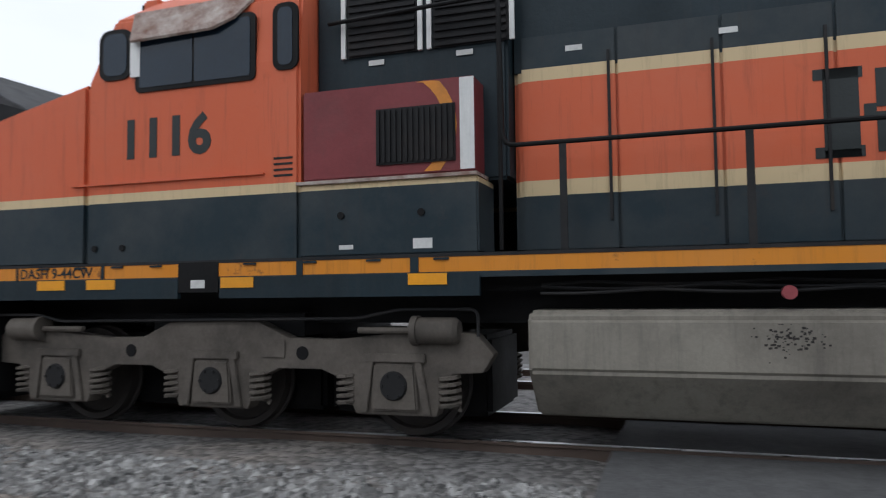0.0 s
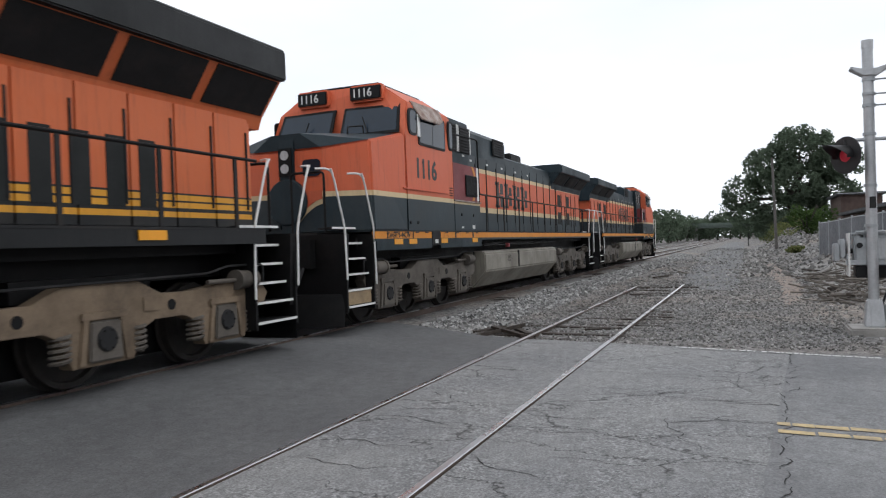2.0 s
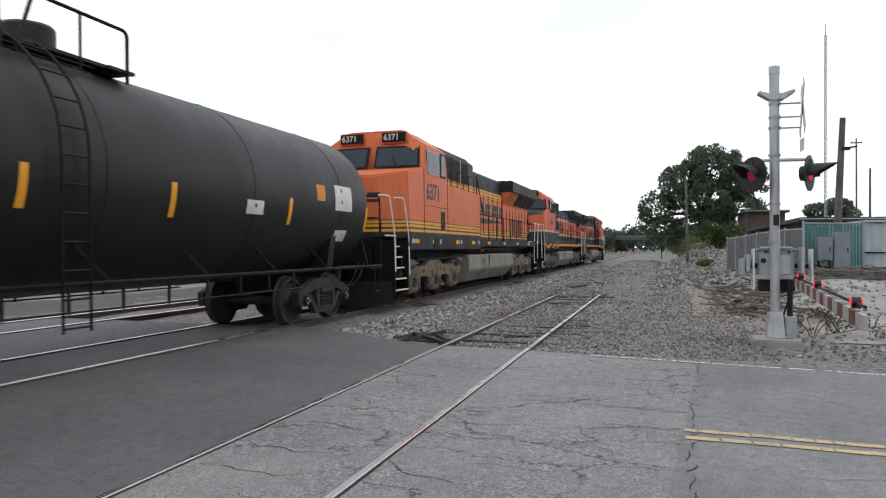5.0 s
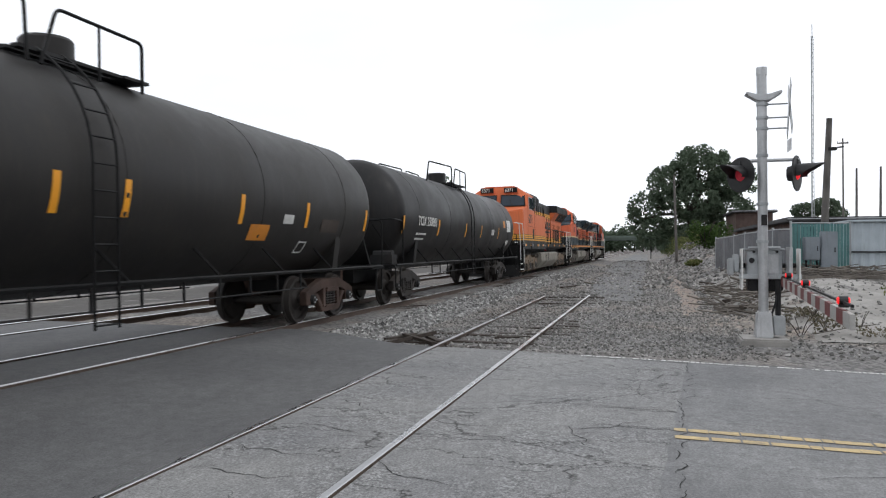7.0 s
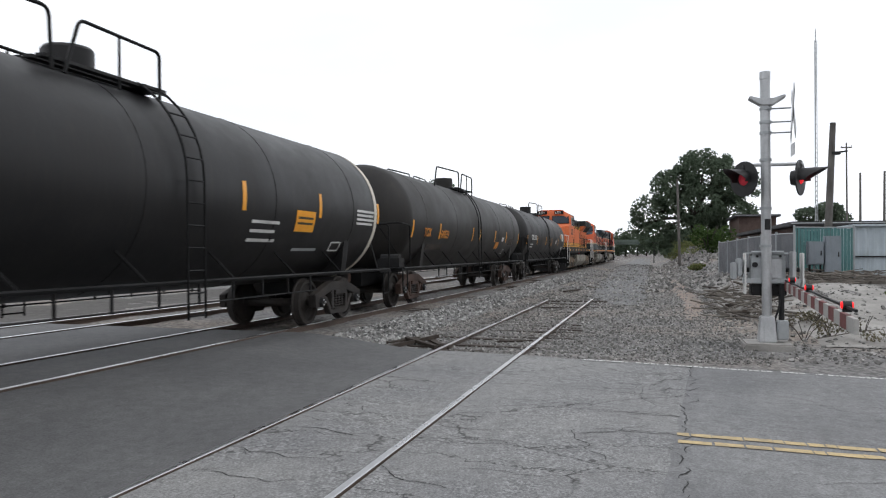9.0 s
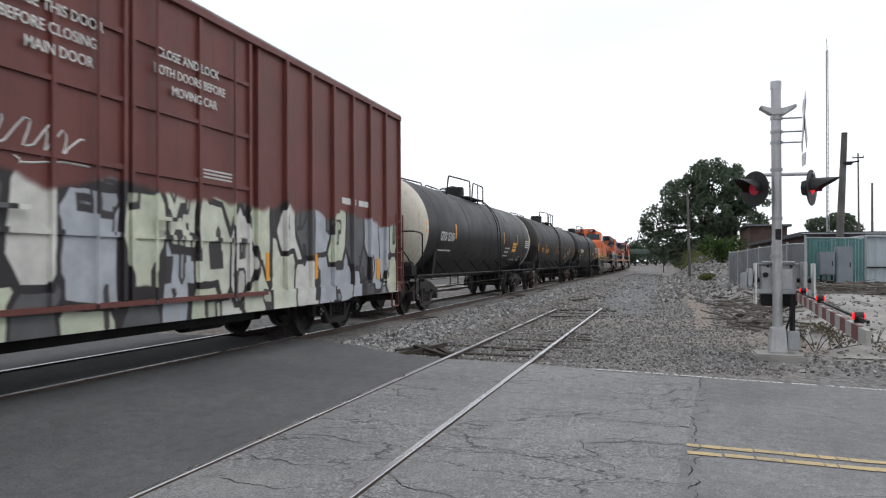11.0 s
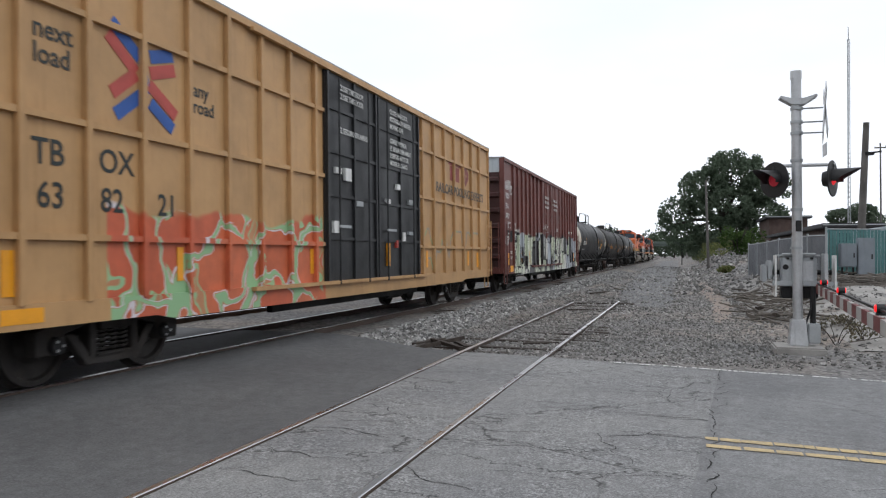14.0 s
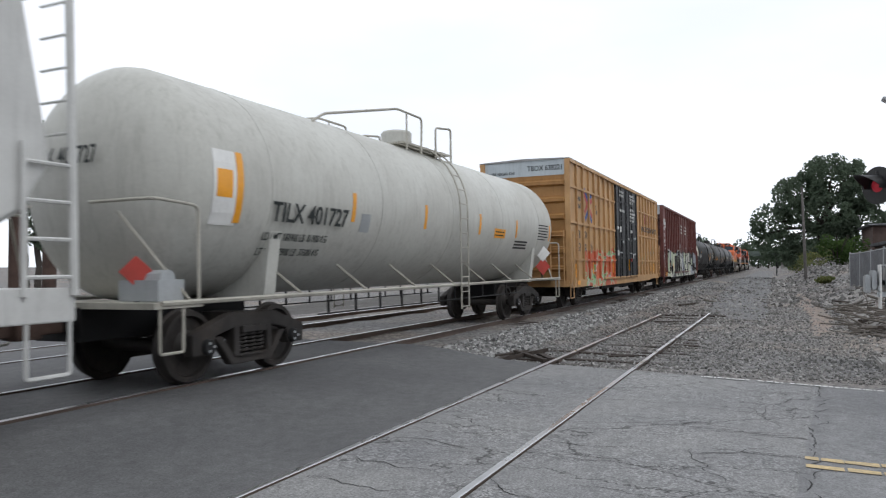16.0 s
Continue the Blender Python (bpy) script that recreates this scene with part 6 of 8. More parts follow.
# red end walls likewise: same paint, with the shade in its base colour
M_REDSHADED = surface("boxcar_red_shaded_end", (0.055, 0.018, 0.017), 0.65, vary=0.35, stain=0.5, streak=True)
M_BANDWHITE = surface("pale_end_band", (0.48, 0.53, 0.56), 0.55, vary=0.15, stain=0.3, streak=True)
M_ROOF = surface("galvanised_roof", (0.33, 0.33, 0.33), 0.5, metal=0.3, vary=0.25, stain=0.4)


def boxcar(X, half, body_mat, plain_mat, end_mat, door_mat, ribs, belts, doors, label, band_mat, yellow):
    ob = car("boxcar", X, label, "boxcar", "boxcars of the train")
    top, low, w = 4.94, 0.95, 1.50
    part("body", Geo().box(-half + 0.06, half - 0.06, -w, w, low, top), body_mat, ob)
    part("roof", Geo().prism([(-1.56, top), (1.56, top), (1.56, top + 0.03), (0, top + 0.08), (-1.56, top + 0.03)], -half, half, "x"), M_ROOF, ob)
    for s in (-1, 1):
        y = s * w
        for x in ribs:
            part("side_post", Geo().box(x - 0.045, x + 0.045, *sorted((y, y + s * 0.075)), low, top), body_mat, ob, bevel=0.008)
        for z in belts:
            for a, b in ((-half + 0.05, doors[0] - 0.02), (doors[-1] + 0.02, half - 0.05)):
                part("side_belt", Geo().box(a, b, *sorted((y, y + s * 0.06)), z - 0.035, z + 0.035), body_mat, ob)
        part("roof_eave", Geo().box(-half, half, *sorted((y, y + s * 0.07)), top - 0.10, top - 0.002), plain_mat, ob)
        # sill: deep between the doors, tapering out
        sill = [(-half + 0.02, 0.72), (-half + 2.9, 0.72), (-half + 3.2, 0.66), (half - 3.2, 0.66), (half - 2.9, 0.72), (half - 0.02, 0.72), (half - 0.02, low + 0.02), (-half + 0.02, low + 0.02)]
        part("side_sill", Geo().prism(sill, *sorted((y + s * 0.005, y + s * 0.05))), body_mat, ob)
        # doors
        for a, b in zip(doors, doors[1:]):
            d = part("door", Geo().box(a + 0.02, b - 0.02, *sorted((y, y + s * 0.05)), low + 0.02, top - 0.14), door_mat, ob, "sliding door with pressed ribs")
            for k in range(1, 5):
                z = low + (top - low) * k / 5
                part("door_rib", Geo().box(a + 0.05, b - 0.05, *sorted((y + s * 0.05, y + s * 0.085)), z - 0.03, z + 0.03), door_mat, d)
            for e in (a + 0.04, (a + b) / 2, b - 0.10):
                part("door_post", Geo().box(e, e + 0.06, *sorted((y + s * 0.05, y + s * 0.10)), low + 0.03, top - 0.16), door_mat, d)
            for e in (a + 0.45, b - 0.55):
                bar = part("lock_rod", Geo().tube([(e, y + s * 0.13, low - 0.05), (e, y + s * 0.13, top - 0.2)], 0.02, 6), door_mat, d)
            part("door_handle", Geo().box(a + 0.42, a + 0.9, *sorted((y + s * 0.12, y + s * 0.15)), 1.95, 2.0), M_GALV if yellow else door_mat, d)
        part("door_track", Geo().box(doors[0] - 2.4, doors[-1] + 0.4, *sorted((y + s * 0.05, y + s * 0.13)), low - 0.04, low + 0.02), plain_mat, ob)
        part("door_rail", Geo().box(doors[0] - 2.4, doors[-1] + 0.4, *sorted((y + s * 0.05, y + s * 0.12)), top - 0.14, top - 0.08), plain_mat, ob)
        for e in (-1, 1):
            a, b = sorted((e * (half - 0.08), e * (half - 0.52)))
            ladder(ob, a, b, s * (w + 0.12), 0.75, 2.55, 5, plain_mat, 0.013, "side_ladder")
            part("sill_step", Geo().tube(bars([(a, s * w, 0.75), (a, s * w, 0.38), (b, s * w, 0.38), (b, s * w, 0.75)], 0.04), 0.018, 6), plain_mat, ob)
        part("reflector", Geo().box(-half + 0.75, -half + 0.95, *sorted((y + s * 0.004, y + s * 0.012)), 1.05, 1.5), M_REFLECT, ob)
        part("reflector", Geo().box(half - 1.5, half - 1.3, *sorted((y + s * 0.004, y + s * 0.012)), 1.05, 1.5), M_REFLECT, ob)
        part("notice", Geo().box(-half + 0.7, -half + 1.2, *sorted((y + s * 0.051, y + s * 0.056)), 0.78, 0.93), M_REFLECT, ob)
    for e in (-1, 1):
        x = e * (half - 0.06)
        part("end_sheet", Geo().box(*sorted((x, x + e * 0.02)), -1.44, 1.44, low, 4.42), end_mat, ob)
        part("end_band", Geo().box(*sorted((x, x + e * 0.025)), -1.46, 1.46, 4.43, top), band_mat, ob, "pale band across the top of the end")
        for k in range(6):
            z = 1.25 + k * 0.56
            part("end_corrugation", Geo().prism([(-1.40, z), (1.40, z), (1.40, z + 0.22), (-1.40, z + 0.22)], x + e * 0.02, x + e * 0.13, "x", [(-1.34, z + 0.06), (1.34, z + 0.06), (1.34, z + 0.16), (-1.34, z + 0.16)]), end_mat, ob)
        for s in (-1, 1):
            part("corner_post", Geo().box(*sorted((x - e * 0.02, x + e * 0.07)), *sorted((s * 1.38, s * 1.56)), low - 0.1, top), plain_mat, ob, bevel=0.02)
        part("end_sill", Geo().box(*sorted((x, x + e * 0.12)), -1.5, 1.5, 0.75, low), plain_mat, ob)
        ladder(ob, -1.35, -0.9, e * (half + 0.10), 0.8, 2.6, 5, plain_mat, 0.013, "end_ladder", along="y")
        part("end_walkway", Geo().box(*sorted((x, x + e * 0.45)), -1.0, 1.0, 0.98, 1.01), M_GALV, ob)
        coupler(ob, e * (half - 0.3), e)
        truck2(ob, e * 6.95, FRAME2)
    part("centre_sill", Geo().box(-half + 0.1, half - 0.1, -0.4, 0.4, 0.55, 0.95).box(-3.5, 3.5, -1.2, -1.1, 0.5, 0.95).box(-3.5, 3.5, 1.1, 1.2, 0.5, 0.95), M_BLACK, ob)
    part("brake_rigging", Geo().cyl((2.0, -0.9, 0.6), (2.9, -0.9, 0.6), 0.2, seg=14).tube([(-5.5, -1.0, 0.6), (5.5, -1.0, 0.62)], 0.02, 5), M_STEEL, ob)
    return ob


red_ribs = [-8.04 + 0.82 * k for k in range(0, 7)] + [3.05 + 0.93 * k for k in range(0, 7)]
yel_ribs = [-9.55 + 0.87 * k for k in range(1, 9)] + [3.0 + 0.90 * k for k in range(0, 7)]
redcar = boxcar(-96.92, 9.62, M_REDCAR, M_REDPLAIN, M_REDSHADED, M_REDCAR, red_ribs, (), (-2.25, 0.08, 2.82), "rust-red boxcar with pale spray paint along its lower side", M_BANDWHITE, False)
yelcar = boxcar(-118.33, 9.62, M_OCHRECAR, M_OCHRE, M_OCHRESHADED, M_DOORBLACK, yel_ribs, (4.05, 2.87, 1.64), (-2.25, 0.09, 2.70), "tall yellow boxcar with black double doors and sprayed lettering", M_BANDWHITE, True)


def side_text(ob, text, size, x, z, ma, squeeze=0.85, y=-1.578):
    return writing("stencil_lettering", text, size, pose(x, y, z), ma, ob, squeeze=squeeze)


for text, size, x, z, sq in (("UC", 0.34, -8.84, 2.42, 0.9), ("RY", 0.34, -7.86, 2.42, 0.9), ("22", 0.34, -8.80, 2.02, 0.9), ("379", 0.32, -7.88, 2.02, 0.9), ("CLOSE AND LOCK", 0.17, 0.55, 4.02, 0.95), ("BOTH DOORS BEFORE", 0.17, 0.5, 3.8, 0.9), ("MOVING CAR", 0.17, 0.85, 3.58, 0.95), ("CLOSE THIS DOOR", 0.17, -1.75, 4.02, 0.95), ("BEFORE CLOSING", 0.17, -1.75, 3.8, 0.95), ("MAIN DOOR", 0.17, -1.45, 3.58, 0.95)):
    side_text(redcar, text, size, x, z, M_LETTER_W, sq, -1.60 if -2.3 < x < 2.8 else -1.506)
for text, size, z in (("PUSH", 0.28, 3.5), ("IT A", 0.28, 3.12), ("STOP", 0.28, 2.76)):
    side_text(redcar, text, size, -9.42, z, M_LETTER_W, 0.8, -1.566)
for k in range(6):
    part("stencil_bar", Geo().box(1.6, 2.3, -1.556, -1.551, 2.55 + k * 0.05, 2.575 + k * 0.05) if k < 4 else Geo().box(6.3 + (k - 4) * 0.85, 7.0 + (k - 4) * 0.85, -1.506, -1.501, 2.6, 2.72), M_LETTER_W, redcar)
writing("stencil_lettering", "UCRY 22379", 0.26, pose(-9.60, 0.75, 4.52, 0, 0, -90), M_LETTER_K, redcar, squeeze=0.75).matrix_basis = pose(-9.592, 0.55, 4.53, 0, 0, -90) @ pose(0, 0, 0, 90) @ Matrix.Diagonal((0.8, 1, 1, 1))
# sprayed tags as thin looping strokes of paint
for k, (x, z, w2, h2, loops) in enumerate(((-8.62, 4.02, 0.34, 0.22, 3), (-8.35, 3.86, 0.26, 0.2, 2), (-9.30, 3.95, 0.2, 0.14, 2), (-9.28, 1.95, 0.2, 0.2, 3), (-1.45, 2.72, 0.34, 0.2, 2), (-0.95, 2.66, 0.26, 0.16, 2), (-1.2, 2.45, 0.5, 0.05, 1))):
    rnd = random.Random(k)
    y = -1.553 if -2.25 < x < 2.8 else -1.503
    if x < -9.2:
        y = -1.564
    pts = []
    for i in range(loops * 9 + 1):
        a = i * 2 * math.pi / 9
        pts.append((x - w2 + 2 * w2 * i / (loops * 9) + 0.35 * w2 * math.cos(a), y, z + h2 * math.sin(a + 0.4 * k) * rnd.uniform(0.6, 1.1)))
    part("sprayed_tag", Geo().tube(pts, 0.013, 4), M_LETTER_W, redcar, "white sprayed scrawl")
for text, size, x, z, sq in (("LD LMT", 0.15, -8.62, 1.46, 0.9), ("LT  WT", 0.15, -8.62, 1.26, 0.9), ("www", 0.17, 6.45, 2.58, 0.95)):
    side_text(redcar, text, size, x, z, M_LETTER_W, sq, -1.506)
for x0, x1 in ((-8.92, -8.12), (-7.98, -7.28)):
    part("number_patch", Geo().box(x0, x1, -1.5045, -1.501, 1.90, 2.34), M_SEAM, redcar, "black patch behind the car number")
part("yellow_notice", Geo().box(-8.86, -8.22, -1.560, -1.555, 0.80, 1.02), M_REFLECT, redcar, "yellow inspection notice")
for x in (-6.45, -4.85, -3.15, 3.35, 5.1, 6.8):
    part("reflector", Geo().box(x, x + 0.1, -1.512, -1.506, 1.12, 1.58), M_REFLECT, redcar)
for x in (-6.3, -2.75, 3.35, 7.1):
    part("reflector", Geo().box(x, x + 0.12, -1.512, -1.506, 1.12, 1.55), M_REFLECT, yelcar)
for text, size, x, z, ma, sq in (("TB", 0.38, -8.52, 2.38, M_LETTER_K, 0.95), ("OX", 0.38, -7.62, 2.38, M_LETTER_K, 0.95), ("63", 0.38, -8.46, 1.94, M_LETTER_K, 0.95), ("82", 0.38, -7.60, 1.94, M_LETTER_K, 0.95), ("21", 0.38, -6.66, 1.94, M_LETTER_K, 0.95), ("next", 0.3, -8.5, 3.66, M_LETTER_K, 0.95), ("load", 0.3, -8.5, 3.40, M_LETTER_K, 0.95), ("any", 0.26, -5.95, 3.56, M_LETTER_K, 0.95), ("road", 0.26, -5.95, 3.34, M_LETTER_K, 0.95), ("RAILCAR POOLING EXPERTS", 0.36, 3.98, 3.1, M_LETTER_K, 1.02)):
    side_text(yelcar, text, size, x, z, ma, sq, -1.58 if x > 0 else -1.506)
for k, text in enumerate(("CLOSE AND LOCK", "BOTH DOORS BEFORE", "MOVING CAR", "", "CIERRE Y PONGA", "EL SEGURO EN AMBAS", "PUERTAS ANTES DE", "MOVER EL CARRO")):
    if text:
        side_text(yelcar, text, 0.15, 0.75, 4.52 - k * 0.16, M_LETTER_W, 0.85, -1.606)
        side_text(yelcar, text if k > 3 else "CLOSE THIS DOOR", 0.15, -1.75, 4.52 - k * 0.16, M_LETTER_W, 0.85, -1.606) if k in (0, 1, 5) else None
for x, z, w2, h2, ma in ((-1.9, 2.95, 0.24, 0.12, M_WHITE), (-1.5, 2.85, 0.26, 0.24, M_WHITE), (0.55, 2.55, 0.2, 0.1, M_WHITE), (1.15, 2.9, 0.2, 0.12, M_WHITE), (-2.0, 1.85, 0.2, 0.22, M_WHITE), (1.5, 1.75, 0.16, 0.2, M_WHITE), (0.6, 1.2, 0.1, 0.5, M_REFLECT), (1.1, 1.6, 0.1, 0.16, M_REDSIGN), (1.9, 2.6, 0.3, 0.12, M_GALV), (-1.0, 2.4, 0.3, 0.1, M_GALV), (1.9, 1.9, 0.3, 0.08, M_GALV)):
    part("door_notice", Geo().box(x, x + w2, -1.606, -1.551, z, z + h2), ma, yelcar)
# emblem of the owner as plain shapes
for a, b, c, d in ((5.3, 6.5, 4.05, 4.10), (5.42, 5.72, 3.62, 3.93), (5.98, 6.32, 3.62, 3.93)):
    part("painted_emblem", Geo().box(a, b, -1.506, -1.501, c - 0.1, d - 0.0), surface("faded_red", (0.28, 0.06, 0.05), 0.6), yelcar, "faded red emblem in plain bars")
M_EMBLEM_RED, M_EMBLEM_BLUE, M_EMBLEM_FADED = surface("emblem_red", (0.46, 0.075, 0.06), 0.6), surface("emblem_blue", (0.03, 0.10, 0.36), 0.6), surface("emblem_maroon", (0.26, 0.075, 0.06), 0.6)


def stroke(ob, xa, za, xb, zb, width, material, y):
    m = pose((xa + xb) / 2, y, (za + zb) / 2, 0, -math.degrees(math.atan2(zb - za, xb - xa)), 0)
    half = math.hypot(xb - xa, zb - za) / 2
    put("painted_emblem", Geo().box(-half, half, -0.002, 0.002, -width / 2, width / 2).mesh("painted_emblem", material), m, ob, "painted stroke of a crossed emblem")


for k, (xa, za, xb, zb, ma) in enumerate(((-7.42, 4.12, -6.92, 3.78, M_EMBLEM_BLUE), (-6.92, 3.80, -6.86, 3.40, M_EMBLEM_BLUE), (-6.86, 3.42, -7.36, 3.06, M_EMBLEM_BLUE), (-7.48, 3.96, -7.02, 3.62, M_EMBLEM_RED), (-7.02, 3.60, -7.42, 3.30, M_EMBLEM_RED), (-6.78, 3.86, -6.36, 3.98, M_EMBLEM_BLUE), (-6.78, 3.66, -6.32, 3.80, M_EMBLEM_RED), (-6.80, 3.52, -6.30, 3.22, M_EMBLEM_RED), (-6.78, 3.30, -6.36, 3.04, M_EMBLEM_BLUE), (6.62, 4.05, 6.95, 3.78, M_EMBLEM_FADED), (6.95, 3.78, 6.62, 3.51, M_EMBLEM_FADED), (6.9, 4.05, 7.23, 3.78, M_EMBLEM_FADED), (7.23, 3.78, 6.9, 3.51, M_EMBLEM_FADED))):
    stroke(yelcar, xa, za, xb, zb, 0.16, ma, -1.504 - 0.0006 * k)
# old faded spray paint on the panels past the doors
M_FAINT, M_FAINTGREEN = surface("faded_grey_spray", (0.36, 0.31, 0.25), 0.65, vary=0.3, stain=0.3), surface("faded_green_spray", (0.36, 0.40, 0.22), 0.65, vary=0.3, stain=0.3)
rf = random.Random(8)
x, z = 3.3, 1.95
for k in range(30):
    x2, z2 = x + rf.uniform(0.1, 0.34), min(2.1, max(1.08, z + rf.uniform(-0.5, 0.5)))
    m = pose((x + x2) / 2, -1.5035 - 0.0004 * (k % 7), (z + z2) / 2, 0, -math.degrees(math.atan2(z2 - z, x2 - x)), 0)
    half = math.hypot(x2 - x, z2 - z) / 2 + 0.03
    put("spray_stroke", Geo().box(-half, half, -0.001, 0.001, -0.03, 0.03).mesh("spray_stroke", M_FAINT if k % 3 else M_FAINTGREEN), m, yelcar, "faded sprayed stroke")
    x, z = x2, z2
    if x > 8.2:
        x, z = 3.4, 1.35
writing("stencil_lettering", "TBOX 638221", 0.24, pose(0, 0, 0), M_LETTER_K, yelcar).matrix_basis = pose(-9.592, -0.12, 4.6, 0, 0, -90) @ pose(0, 0, 0, 90) @ Matrix.Diagonal((0.85, 1, 1, 1))
writing("stencil_lettering", "EXCESS HEIGHT CAR", 0.13, pose(0, 0, 0), M_LETTER_K, yelcar).matrix_basis = pose(-9.592, 1.35, 4.52, 0, 0, -90) @ pose(0, 0, 0, 90) @ Matrix.Diagonal((0.85, 1, 1, 1))


def hopper_car(X):
    ob = car("hopper_car", X, "white covered hopper car with an open end platform", "hopper car")
    m = surface("hopper_white", (0.60, 0.60, 0.58), 0.5, vary=0.15, stain=0.3, streak=True)
    part("body", Geo().prism([(-7.45, 1.9), (-5.6, 0.9), (5.6, 0.9), (7.45, 1.95), (7.78, 2.45), (7.42, 4.3), (7.3, 4.45), (-7.3, 4.45), (-7.42, 4.3), (-7.78, 2.45)], -1.5, 1.5), m, ob, bevel=0.05)
    for e in (-1, 1):
        part("end_platform", Geo().box(*sorted((e * 7.1, e * 8.0)), -1.52, 1.52, 0.95, 1.27), m, ob, bevel=0.01)
        part("end_slope_post", Geo().box(*sorted((e * 7.5, e * 7.58)), -0.9, -0.82, 1.27, 2.4).box(*sorted((e * 7.5, e * 7.58)), 0.82, 0.9, 1.27, 2.4), m, ob)
        for s in (-1, 1):
            ladder(ob, *sorted((e * 7.45, e * 7.97)), s * 1.54, 1.2, 2.6, 4, m, 0.02, "side_ladder")
            part("ladder_stile", Geo().tube([(e * 7.97, s * 1.54, 1.2), (e * 7.9, s * 1.54, 5.0)], 0.04, 8), m, ob)
            for k in range(7):
                part("rung", Geo().tube([(e * 7.95, s * 1.54, 2.75 + k * 0.32), (e * 7.95, s * 1.1, 2.75 + k * 0.32)], 0.014, 6), m, ob)
            part("sill_step", Geo().tube(bars([(e * 7.95, s * 1.5, 1.0), (e * 7.95, s * 1.5, 0.45), (e * 7.5, s * 1.5, 0.45), (e * 7.5, s * 1.5, 1.0)], 0.04), 0.022, 6), m, ob)
        coupler(ob, e * 7.7, e)
        truck2(ob, e * 6.1, FRAME2)
    part("side_sill", Geo().box(-7.2, 7.2, -1.52, -1.46, 0.95, 1.2).box(-7.2, 7.2, 1.46, 1.52, 0.95, 1.2).box(-7.6, 7.6, -0.35, 0.35, 0.6, 0.97), m, ob)
    return ob


hopper_car(-154.5)

# ---- crossing signal and gate ----
M_RED_LIT = glow("lit_red_lens", (0.9, 0.02, 0.03), 0.65)
M_RED_DIM = glow("fading_red_lens", (0.5, 0.03, 0.05), 0.14)
M_RED_LAMP = glow("lit_gate_lamp", (0.9, 0.01, 0.012), 1.2)
M_GATERED = surface("faded_red_sheeting", (0.17, 0.035, 0.033), 0.55, vary=0.25, stain=0.35)
M_GATEWHITE = surface("dirty_white_sheeting", (0.42, 0.41, 0.39), 0.55, vary=0.2, stain=0.4)
M_CONCRETE = surface("weathered_concrete", (0.36, 0.345, 0.325), 0.85, vary=0.3, stain=0.4, bump=0.4)
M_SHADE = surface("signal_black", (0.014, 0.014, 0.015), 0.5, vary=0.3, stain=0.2)


